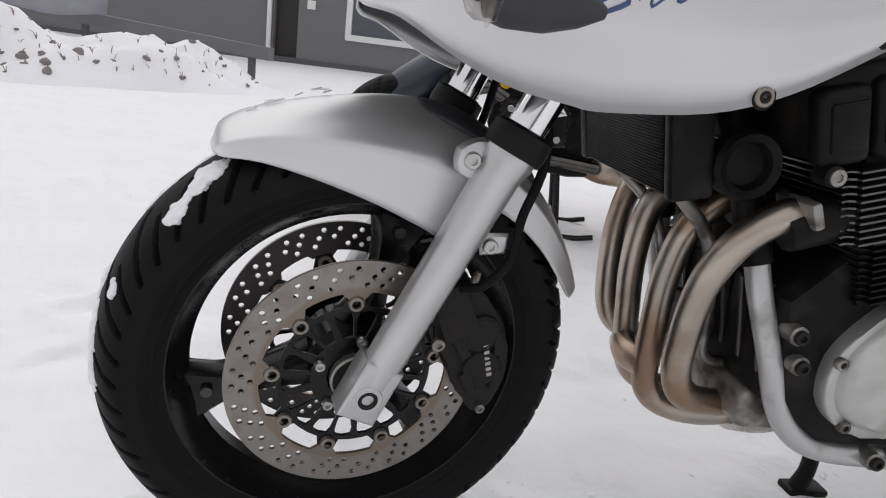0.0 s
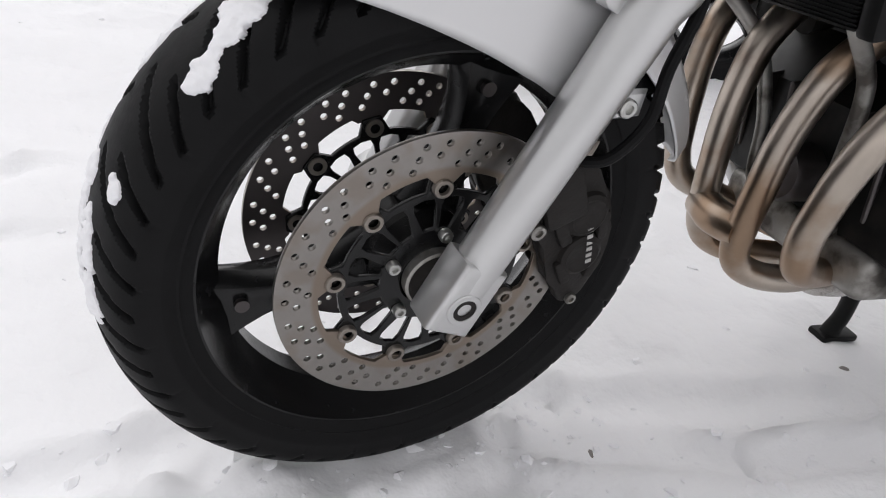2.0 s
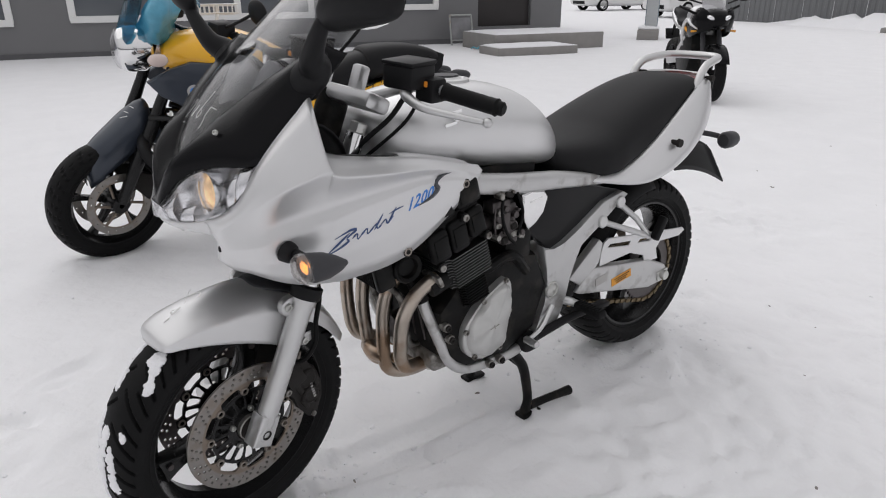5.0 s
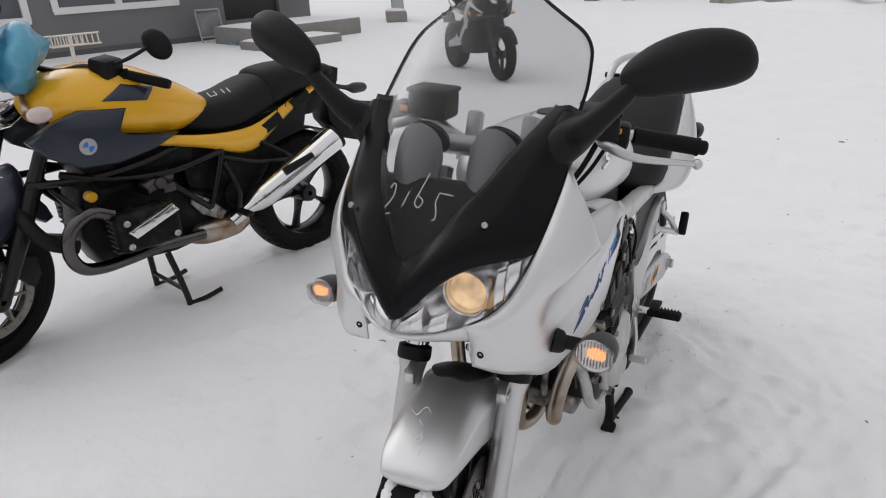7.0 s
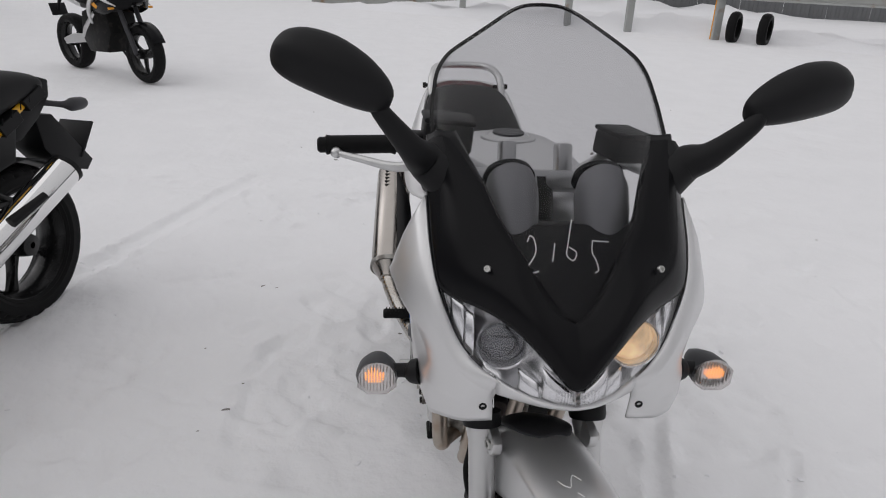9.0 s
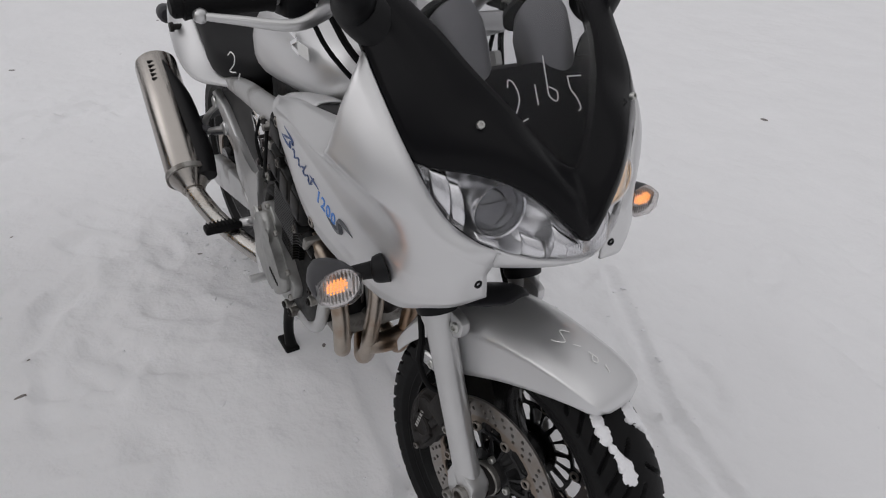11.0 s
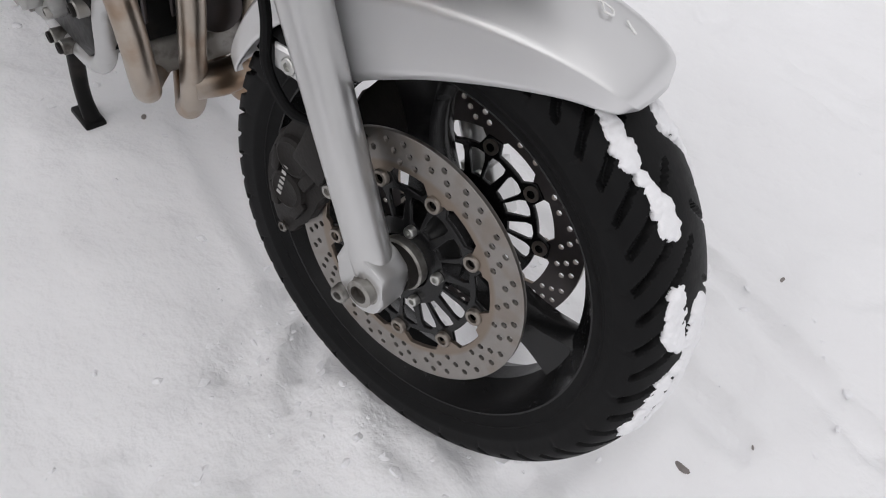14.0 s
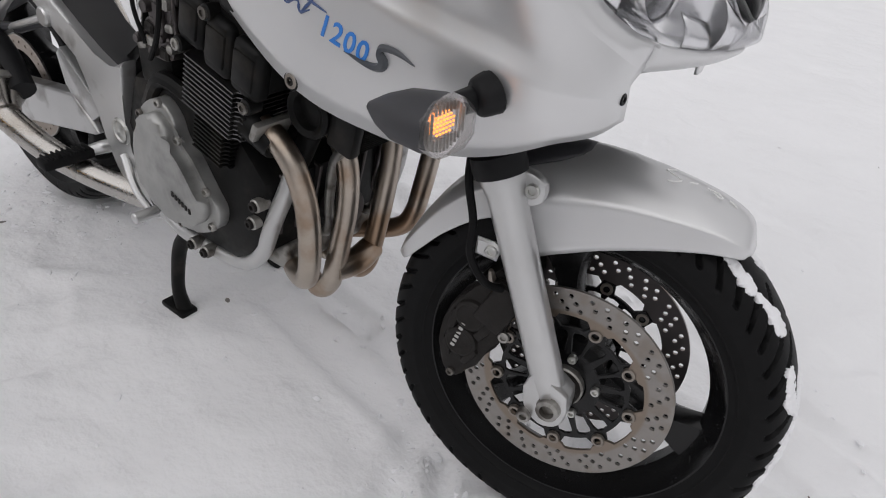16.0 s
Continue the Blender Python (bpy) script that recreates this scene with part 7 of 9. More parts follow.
for s in (1, -1):
    for pts in ([(-0.590, 0.968), (-0.705, 0.940), (-0.665, 0.898), (-0.510, 0.920)], [(-0.640, 1.005), (-0.735, 0.970), (-0.720, 0.950), (-0.620, 0.982)]):
        bm = bmesh.new()
        a, b, c, d = (V(x, 0, z) for x, z in pts)
        rows = []
        for j in range(7):
            rows.append([])
            for i in range(7):
                p = a.lerp(b, i / 6).lerp(d.lerp(c, i / 6), j / 6)
                rows[-1].append(V(p.x, s * (tank_side(p.x, p.z) + 0.003), p.z))
        grid(bm, rows, s > 0)
        thick(part("dark_square", bm, SLATE, ytank, "dark square decal"), 0.004, 0.0)
    bm = bmesh.new()
    rows = []
    for x, y, zt, zb in ((-0.60, 0.190, 0.770, 0.735), (-0.74, 0.185, 0.745, 0.700), (-0.90, 0.168, 0.712, 0.650), (-1.03, 0.155, 0.700, 0.598), (-1.12, 0.148, 0.706, 0.598), (-1.21, 0.138, 0.732, 0.650), (-1.32, 0.120, 0.770, 0.710), (-1.45, 0.105, 0.815, 0.775), (-1.58, 0.09, 0.855, 0.835)):
        rows.append([V(x, s * (y - 0.01), zt), V(x, s * y, zt - (zt - zb) * 0.3), V(x, s * y, zt - (zt - zb) * 0.7), V(x, s * (y - 0.02), zb)])
    grid(bm, resample(rows, 3, 3), s > 0)
    sp = part("side_panel", bm, YELLOW, yb, "yellow side panel with dark squares", sharp=70)
    thick(sp, 0.004)
    for x, z in ((-1.19, 0.690), (-1.36, 0.762), (-1.50, 0.822)):
        bm = bmesh.new()
        slab(bm, [(x + 0.04, z + 0.005), (x - 0.055, z + 0.045), (x - 0.075, z + 0.005), (x + 0.015, z - 0.035)], *sorted((s * 0.08, s * (0.1445 - 0.09 * (-1.19 - x)))), 0.002, 1)
        part("dark_square", bm, BLACK_PLASTIC, sp)
    for k in range(6):
        x = -1.24 - 0.045 * k
        z = 0.735 + 0.018 * k
        bm = bmesh.new()
        tube(bm, [(x, s * 0.137, z), (x - 0.006, s * 0.136, z + 0.025)], 0.0022, 6)
        part("tail_marking", bm, BLACK_PLASTIC, sp, "dark marking bar")
bm = bmesh.new()
body(bm, [(-0.80, 0.06, 0.845, 0.76), (-0.84, 0.13, 0.850, 0.720), (-0.94, 0.150, 0.845, 0.695), (-1.05, 0.155, 0.855, 0.695), (-1.14, 0.145, 0.885, 0.71), (-1.20, 0.135, 0.900, 0.725), (-1.23, 0.130, 0.898, 0.735)], e=2.8)
part("rider_seat", bm, SEAT_VINYL, yb, "black rider seat with chalk writing", sharp=80)
bm = bmesh.new()
body(bm, [(-1.215, 0.115, 0.905, 0.745), (-1.24, 0.135, 0.925, 0.75), (-1.34, 0.135, 0.935, 0.775), (-1.46, 0.120, 0.930, 0.805), (-1.57, 0.10, 0.905, 0.825), (-1.63, 0.06, 0.875, 0.835)], e=2.8)
part("pillion_seat", bm, SEAT_VINYL, yb, "black pillion seat", sharp=80)
bm = bmesh.new()
for k, dx in enumerate((0.0, 0.03, 0.065, 0.09)):
    tube(bm, [(-0.97 - dx, 0.09, 0.848 + 0.06 * dx), (-0.985 - dx, 0.035, 0.857 + 0.06 * dx)], 0.0016, 6)
tube(bm, [(-0.97, 0.09, 0.848), (-1.0, 0.088, 0.851)], 0.0016, 6)
part("chalk_writing", bm, CHALK, yb, "faint chalk strokes on the seat")
# tail, plate holder
bm = bmesh.new()
slab(bm, [(-1.50, 0.79), (-1.60, 0.85), (-1.66, 0.885), (-1.70, 0.87), (-1.69, 0.81), (-1.62, 0.74), (-1.52, 0.68), (-1.46, 0.68)], -0.075, 0.075, 0.012, 2)
part("tail_unit", bm, BLACK_PLASTIC, yb)
bm = bmesh.new()
slab(bm, [(-1.60, 0.76), (-1.69, 0.74), (-1.87, 0.51), (-1.83, 0.475), (-1.70, 0.52), (-1.62, 0.62)], -0.07, 0.07, 0.008, 2)
part("plate_holder", bm, BLACK_PLASTIC, yb, "black plate holder")
bm = bmesh.new()
box(bm, (-1.85, 0, 0.60), (0.012, 0.15, 0.16), Matrix.Rotation(radians(-38), 4, "Y"), 0.004)
part("plate_flap", bm, BLACK_PLASTIC, yb)
for s in (1, -1):
    bm = bmesh.new()
    tube(bm, [(-1.66, s * 0.05, 0.79), (-1.71, s * 0.10, 0.775), (-1.74, s * 0.12, 0.77), (-1.80, s * 0.12, 0.765), (-1.82, s * 0.12, 0.765)], [0.012, 0.012, 0.026, 0.022, 0.008], 12, 4)
    part("rear_indicator", bm, GREY_PLASTIC, yb)
# engine: flat twin
bm = bmesh.new()
slab(bm, [(-0.40, 0.60), (-0.37, 0.42), (-0.42, 0.27), (-0.70, 0.245), (-0.90, 0.27), (-0.95, 0.36), (-0.90, 0.47), (-0.72, 0.50), (-0.62, 0.62), (-0.48, 0.64)], -0.115, 0.115, 0.025, 2)
part("engine_block", bm, ENGINE_BLACK, yb, "black engine block")
for s in (1, -1):
    bm = bmesh.new()
    tube(bm, [(-0.34, s * 0.13, 0.68), (-0.50, s * 0.150, 0.625), (-0.72, s * 0.155, 0.60), (-0.95, s * 0.14, 0.63)], 0.014, 12, 4)
    tube(bm, [(-0.66, s * 0.155, 0.605), (-0.76, s * 0.150, 0.50), (-0.86, s * 0.14, 0.40)], 0.013, 12, 3)
    tube(bm, [(-0.95, s * 0.14, 0.63), (-0.90, s * 0.145, 0.50), (-0.86, s * 0.14, 0.40)], 0.013, 12, 3)
    part("side_frame", bm, BLACK_RIM, yb, "black tubular frame beside the engine")
    bm = bmesh.new()
    cyl(bm, (-0.60, s * 0.15, 0.555), (-0.72, s * 0.13, 0.590), 0.030, seg=18, bevel=0.004)
    cyl(bm, (-0.66, s * 0.13, 0.57), (-0.66, s * 0.185, 0.57), 0.022, seg=16, bevel=0.003)
    box(bm, (-0.69, s * 0.165, 0.545), (0.05, 0.04, 0.035), None, 0.006)
    part("throttle_body", bm, DISC_DARK, yb, "dark alloy throttle body")
    bm = bmesh.new()
    slab(bm, [(-0.80, 0.48), (-0.87, 0.43), (-0.93, 0.36), (-0.90, 0.33), (-0.82, 0.38), (-0.78, 0.44)], *sorted((s * 0.120, s * 0.138)), 0.006, 2)
    cyl(bm, (-0.87, s * 0.13, 0.39), (-0.87, s * 0.150, 0.39), 0.020, seg=16, bevel=0.003)
    part("footrest_plate", bm, CARB, yb, "grey footrest plate")
    bm = bmesh.new()
    cyl(bm, (-0.42, s * 0.11, 0.575), (-0.42, s * 0.150, 0.575), 0.020, seg=16, bevel=0.004)
    part("filler_cap", bm, YELLOW, yb, "small yellow cap")
    for k in range(7):
        bm = bmesh.new()
        box(bm, (-0.535, s * 0.262, 0.385 + 0.020 * k), (0.245, 0.052, 0.006), None, 0.002, 1)
        part("head_fin", bm, DISC_DARK, yb)
    bm = bmesh.new()
    cyl(bm, (-0.53, s * 0.12, 0.46), (-0.53, s * 0.25, 0.455), 0.085, seg=24)
    box(bm, (-0.535, s * 0.285, 0.455), (0.235, 0.085, 0.155), None, 0.030, 3)
    cy = part("cylinder", bm, ENGINE_BLACK, yb, "black boxer cylinder and head")
    for k in range(6):
        bm = bmesh.new()
        lathe(bm, [(s * (0.15 + 0.017 * k), 0.08), (s * (0.15 + 0.017 * k), 0.105), (s * (0.154 + 0.017 * k), 0.105), (s * (0.154 + 0.017 * k), 0.08)], centre=(-0.53, 0, 0.457), axis="Y", seg=24)
        part("cooling_fin", bm, ENGINE_BLACK, cy)
    bm = bmesh.new()
    slab(bm, [(-0.44, 0.47), (-0.62, 0.535), (-0.645, 0.50), (-0.47, 0.435)], *sorted((s * 0.31, s * 0.345)), 0.012, 2)
    part("bright_cover", bm, CHROME, cy, "polished cylinder head strip")
    for x, z in ((-0.45, 0.50), (-0.45, 0.41), (-0.62, 0.41)):
        bolt("cover_bolt", (x, s * 0.326, z), (0, s, 0), 0.012, 0.010, BOLT, cy)
    bm = bmesh.new()
    tube(bm, [(-0.43, s * 0.27, 0.53), (-0.36, s * 0.28, 0.56), (-0.285, s * 0.285, 0.52), (-0.262, s * 0.28, 0.44), (-0.29, s * 0.27, 0.37), (-0.36, s * 0.24, 0.335), (-0.46, s * 0.20, 0.318), (-0.62, s * 0.17, 0.315), (-0.80, s * 0.155, 0.30)], 0.023, 14, 5)
    part("header_pipe", bm, mat("dark_chrome", (0.11, 0.105, 0.10), 0.22, metal=1.0, vary=0.3, scale=20), yb, "dark steel header pipe looping round the cylinder")
bm = bmesh.new()
tube(bm, [(-0.30, -0.05, 0.60), (-0.22, 0.05, 0.58), (-0.20, 0.14, 0.53), (-0.24, 0.18, 0.46), (-0.32, 0.19, 0.42)], 0.026, 14, 5)
part("front_duct", bm, BLACK_PLASTIC, yb)
bm = bmesh.new()
body(bm, [(-0.76, 0.10, 0.33, 0.25), (-0.82, 0.16, 0.345, 0.235), (-0.95, 0.17, 0.345, 0.235), (-1.03, 0.13, 0.34, 0.25)], e=4)
part("catalyst_box", bm, STEEL_PIPE, yb, "stained steel exhaust box")
bm = bmesh.new()
m0, m1 = V(-0.98, 0.165, 0.318), V(-1.535, 0.215, 0.585)
d = (m1 - m0).normalized()
tube(bm, [m0, m0 + d * 0.10, m0 + d * 0.13, m0 + d * 0.18, m1 - d * 0.03, m1 - d * 0.004, m1, m1 - d * 0.004], [0.028, 0.030, 0.046, 0.058, 0.060, 0.058, 0.052, 0.030], 28)
ym = part("silencer", bm, CHROME, yb, "polished chrome silencer")
bm = bmesh.new()
tube(bm, [m1 - d * 0.012, m1 + d * 0.004], [0.061, 0.061], 28)
part("silencer_cap", bm, BLACK_PLASTIC, ym)
bm = bmesh.new()
tube(bm, [m0.lerp(m1, 0.45) + V(0.0, 0.04, 0.05), m0.lerp(m1, 0.7) + V(0, 0.055, 0.035)], [0.020, 0.014], 10)
part("silencer_bracket", bm, BLACK_PLASTIC, ym)
for s in (1, -1):
    bm = bmesh.new()
    tube(bm, [(-0.24, s * 0.10, 0.66), (-0.42, s * 0.14, 0.645), (-0.62, s * 0.15, 0.66), (-0.80, s * 0.14, 0.70)], 0.014, 10, 4)
    tube(bm, [(-0.30, s * 0.06, 0.66), (-0.34, s * 0.11, 0.58), (-0.40, s * 0.13, 0.50)], 0.012, 10, 4)
    tube(bm, [(-0.95, s * 0.14, 0.60), (-1.10, s * 0.15, 0.545), (-1.28, s * 0.16, 0.52)], 0.012, 10, 4)
    tube(bm, [(-1.10, s * 0.12, 0.65), (-1.20, s * 0.15, 0.58), (-1.28, s * 0.16, 0.52)], 0.012, 10, 4)
    tube(bm, [(-0.95, s * 0.14, 0.58), (-0.98, s * 0.17, 0.45), (-0.96, s * 0.18, 0.37)], 0.014, 10, 4)
    box(bm, (-0.96, s * 0.225, 0.365), (0.035, 0.10, 0.018), None, 0.005)
    part("frame_stay", bm, BLACK_RIM, yb, "black tubular stay and footrest")
bm = bmesh.new()
slab(bm, [(-0.80, 0.72), (-1.30, 0.72), (-1.45, 0.80), (-1.40, 0.62), (-1.10, 0.56), (-0.85, 0.60)], -0.10, 0.10, 0.02, 2)
part("rear_subframe", bm, BLACK_PLASTIC, yb)
bm = bmesh.new()
tube(bm, [(-0.90, -0.11, 0.45), (-1.10, -0.12, 0.36), (-1.385, -0.11, 0.30)], [0.05, 0.045, 0.06], 14, 4)
part("drive_arm", bm, BLACK_RIM, yb, "black shaft-drive arm")
bm = bmesh.new()
lathe(bm, [(-0.12, 0.06), (0.12, 0.06), (0.12, 0.0)], centre=(-1.0, 0, 0.42), axis="Y", seg=20)
slab(bm, [(-0.78, 0.66), (-1.16, 0.66), (-1.24, 0.57), (-1.14, 0.44), (-1.0, 0.34), (-0.82, 0.34)], -0.105, 0.105, 0.02, 2)
slab(bm, [(-0.40, 0.70), (-0.84, 0.72), (-0.84, 0.58), (-0.46, 0.58)], -0.13, 0.13, 0.02, 2)
part("gearbox", bm, ENGINE_BLACK, yb)
bm = bmesh.new()
rows = [[V(-1.385 + 0.325 * math.cos(a), y, 0.30 + 0.325 * math.sin(a)) for y in (-0.09, 0.0, 0.09)] for a in (radians(40 + 12 * k) for k in range(9))]
grid(bm, rows)
thick(part("rear_hugger", bm, BLACK_PLASTIC, yb), 0.004)
bm = bmesh.new()
for s in (1, -1):
    tube(bm, [(-0.66, s * 0.10, 0.25), (-0.675, s * 0.13, 0.13), (-0.685, s * 0.15, 0.03), (-0.685, s * 0.15, 0.012)], 0.013, 10, 3)
    tube(bm, [(-0.685, s * 0.15, 0.014), (-0.76, s * 0.155, 0.016), (-0.83, s * 0.16, 0.03)], 0.011, 10, 3)
tube(bm, [(-0.68, -0.14, 0.08), (-0.68, 0.14, 0.08)], 0.010, 10)
part("centre_stand", bm, BLACK_RIM, yb, "black centre stand")
# wire rack on the far side of the bars
bm = bmesh.new()
tube(bm, [(-0.62, -0.27, 1.118), (-0.60, -0.22, 1.02)], 0.008, 8)
rack = part("wire_rack", bm, WHITE_PAINT, yb, "white wire rack")
for k in range(9):
    x = -0.53 - 0.021 * k
    bm = bmesh.new()
    tube(bm, [(x, -0.36, 1.075), (x, -0.355, 1.115), (x, -0.20, 1.125), (x, -0.195, 1.085)], 0.003, 6)
    part("cross_wire", bm, WHITE_PAINT, rack)
for y, z in ((-0.36, 1.075), (-0.355, 1.115), (-0.28, 1.120), (-0.20, 1.125), (-0.195, 1.085)):
    bm = bmesh.new()
    tube(bm, [(-0.525, y, z), (-0.705, y, z)], 0.0035, 6)
    part("long_wire", bm, WHITE_PAINT, rack)

# a slightly longer wheelbase, and the front wheel turned to the left
LONG = Matrix.Translation((-1.385, 0, 0)) @ Matrix.Diagonal((1.045, 1, 1, 1)) @ Matrix.Translation((1.385, 0, 0))
HEAD = V(-0.30, 0, 0.90)
TURN = Matrix.Translation(HEAD) @ Matrix.Rotation(radians(28), 4, V(-0.42, 0, 0.907)) @ Matrix.Translation(-HEAD)
FRONT_END = ("front_fender", "chalk_marks", "fork_leg", "fender_stay", "handlebar")
for ch in list(yb.children):
    kind = ch.name.split(".")[0]
    if kind in ("tyre", "rim", "brake_disc"):
        if ch.matrix_basis.translation.x > -0.7:
            ch.matrix_basis = Matrix.Translation((0.025, 0, 0)) @ TURN @ ch.matrix_basis
        continue
    for ob in [ch] + list(ch.children_recursive):
        if ob is ch and kind in FRONT_END:
            continue
        if kind not in FRONT_END:
            ob.data.transform(LONG)
            if kind in ("plate_holder", "plate_flap", "rear_indicator", "tail_unit", "silencer"):
                ob.data.transform(Matrix.Translation((0.055, 0, 0)))
    if kind in FRONT_END:
        ch.matrix_basis = Matrix.Translation((0.025, 0, 0)) @ TURN

# ---- the far motorcycle ----
FB = Matrix.Translation((-6.56, -2.82, 0.0)) @ Matrix.Rotation(radians(50), 4, "Z")
fb = thing("motorcycle", "black sports motorcycle with silver trim and small orange marks", "motorcycle", m=FB)
simple_wheel(fb, 0.0, 0.295, 0.12, 0.215, 30, 3, "front tyre", 96)
simple_wheel(fb, -1.38, 0.30, 0.16, 0.215, 50, 3, "rear tyre", 96)
for s in (1, -1):
    bm = bmesh.new()
    tube(bm, [(0.0, s * 0.09, 0.29), (-0.16, s * 0.09, 0.60), (-0.30, s * 0.09, 0.90)], [0.024, 0.026, 0.020], 12)
    part("fork_leg", bm, GREY_PLASTIC, fb, "dark fork leg")
    bm = bmesh.new()
    bmesh.ops.create_uvsphere(bm, u_segments=18, v_segments=10, radius=1.0, matrix=Matrix.Translation((-0.28, s * 0.33, 1.08)) @ Matrix.Diagonal((0.03, 0.075, 0.04, 1)))
    tube(bm, [(-0.20, s * 0.14, 1.02), (-0.26, s * 0.27, 1.06)], 0.009, 8)
    part("mirror", bm, BLACK_PLASTIC, fb, "black mirror")
    bm = bmesh.new()
    tube(bm, [(-0.15, s * 0.15, 0.74), (-0.15, s * 0.24, 0.735)], [0.007, 0.013], 10)
    part("indicator", bm, ORANGE, fb, "orange indicator")
    bm = bmesh.new()
    rows = [[V(*p) for p in r] for r in ([(0.02, s * 0.03, 0.86), (0.0, s * 0.06, 0.80), (-0.02, s * 0.08, 0.74)], [(-0.10, s * 0.16, 0.98), (-0.12, s * 0.20, 0.86), (-0.12, s * 0.17, 0.72)], [(-0.32, s * 0.17, 0.94), (-0.34, s * 0.21, 0.80), (-0.34, s * 0.19, 0.66)], [(-0.55, s * 0.15, 0.84), (-0.58, s * 0.18, 0.74), (-0.60, s * 0.16, 0.66)])]
    grid(bm, resample(rows, 4, 4), s > 0)
    f = part("side_fairing", bm, BLACK_GLOSS, fb, "black side fairing with an orange flash", sharp=70)
    thick(f, 0.004)
    bm = bmesh.new()
    slab(bm, [(-0.42, 0.74), (-0.50, 0.77), (-0.56, 0.75), (-0.47, 0.71)], *sorted((s * 0.17, s * 0.200)), 0.004, 1)
    part("orange_flash", bm, ORANGE, f)
    bm = bmesh.new()
    tube(bm, [(-0.10, s * 0.190, 0.76), (-0.24, s * 0.212, 0.80), (-0.40, s * 0.208, 0.84), (-0.56, s * 0.19, 0.79), (-0.66, s * 0.175, 0.66), (-0.64, s * 0.165, 0.55)], [0.006, 0.016, 0.024, 0.026, 0.022, 0.012], 12, 4)
    part("silver_trim", bm, SILVER, f, "silver side trim")
    bm = bmesh.new()
    tube(bm, [(-0.60, s * 0.14, 0.66), (-0.80, s * 0.15, 0.50), (-0.88, s * 0.14, 0.40)], 0.03, 12, 3)
    part("frame_spar", bm, ALLOY, fb, "silver frame spar")
    bm = bmesh.new()
    bmesh.ops.create_uvsphere(bm, u_segments=18, v_segments=10, radius=1.0, matrix=Matrix.Translation((-0.025, s * 0.080, 0.875)) @ Matrix.Rotation(radians(s * 25), 4, "X") @ Matrix.Diagonal((0.045, 0.052, 0.026, 1)))
    part("headlight", bm, REFLECTOR, fb, "twin headlight")
bm = bmesh.new()
rows = [[V(-0.06 - 0.26 * v - 0.10 * u * u, 0.13 * u * (1 - 0.2 * v), 0.92 + 0.26 * v) for u in (-1, -0.5, 0, 0.5, 1)] for v in (0, 0.33, 0.66, 1)]
grid(bm, resample(rows, 3, 3))
thick(part("windscreen", bm, SCREEN, fb, "tinted screen"), 0.003)
bm = bmesh.new()
body(bm, [(0.02, 0.05, 0.90, 0.80), (-0.05, 0.13, 0.95, 0.76), (-0.18, 0.15, 0.97, 0.74), (-0.28, 0.13, 0.95, 0.76)], e=2.6)
part("nose_fairing", bm, BLACK_GLOSS, fb, "black nose fairing", sharp=80)
bm = bmesh.new()
body(bm, [(-0.34, 0.09, 0.95, 0.82), (-0.48, 0.15, 1.0, 0.78), (-0.64, 0.15, 0.98, 0.76), (-0.76, 0.11, 0.90, 0.76), (-0.80, 0.06, 0.85, 0.77)], e=2.6)
part("fuel_tank", bm, SILVER, fb, "silver tank", sharp=80)
bm = bmesh.new()
body(bm, [(-0.76, 0.08, 0.84, 0.76), (-0.86, 0.13, 0.83, 0.74), (-1.02, 0.14, 0.85, 0.74), (-1.14, 0.12, 0.92, 0.80), (-1.36, 0.10, 0.96, 0.86), (-1.44, 0.05, 0.95, 0.88)], e=2.8)
part("seat", bm, SEAT_VINYL, fb, "black stepped seat", sharp=80)
bm = bmesh.new()
body(bm, [(-0.95, 0.11, 0.74, 0.68), (-1.15, 0.13, 0.82, 0.72), (-1.38, 0.11, 0.90, 0.80), (-1.58, 0.05, 0.94, 0.88)], e=3)
part("tail_cowl", bm, SILVER, fb, "silver tail", sharp=80)
bm = bmesh.new()
slab(bm, [(-0.36, 0.68), (-0.33, 0.48), (-0.45, 0.27), (-0.80, 0.25), (-0.92, 0.40), (-0.86, 0.66), (-0.60, 0.74)], -0.16, 0.16, 0.03, 2)
part("engine", bm, ENGINE_BLACK, fb, "black engine")
bm = bmesh.new()
rows = [[V(0.315 * math.cos(a), y, 0.295 + 0.315 * math.sin(a) - 0.4 * y * y) for y in (-0.07, 0, 0.07)] for a in (radians(25 + 14 * k) for k in range(9))]
grid(bm, rows)
thick(part("front_fender", bm, BLACK_GLOSS, fb, "black front mudguard"), 0.004)
bm = bmesh.new()
slab(bm, [(-0.86, 0.42), (-0.86, 0.34), (-1.38, 0.27), (-1.42, 0.33), (-1.20, 0.40)], -0.12, -0.08, 0.008, 1)
slab(bm, [(-0.86, 0.42), (-0.86, 0.34), (-1.38, 0.27), (-1.42, 0.33), (-1.20, 0.40)], 0.08, 0.12, 0.008, 1)
part("swingarm", bm, ALLOY, fb, "silver swingarm")
bm = bmesh.new()
tube(bm, [(-0.36, 0.17, 0.92), (-0.38, 0.33, 0.99)], 0.014, 10)
tube(bm, [(-0.36, -0.17, 0.92), (-0.38, -0.33, 0.99)], 0.014, 10)
tube(bm, [(-0.36, -0.17, 0.92), (-0.34, 0, 0.93), (-0.36, 0.17, 0.92)], 0.011, 10)
part("handlebar", bm, BLACK_PLASTIC, fb, "black handlebar")
bm = bmesh.new()
tube(bm, [(-0.75, 0.16, 0.28), (-0.72, 0.24, 0.12), (-0.70, 0.30, 0.0)], 0.012, 10)
part("side_stand", bm, BLACK_PLASTIC, fb, "side stand")
bm = bmesh.new()
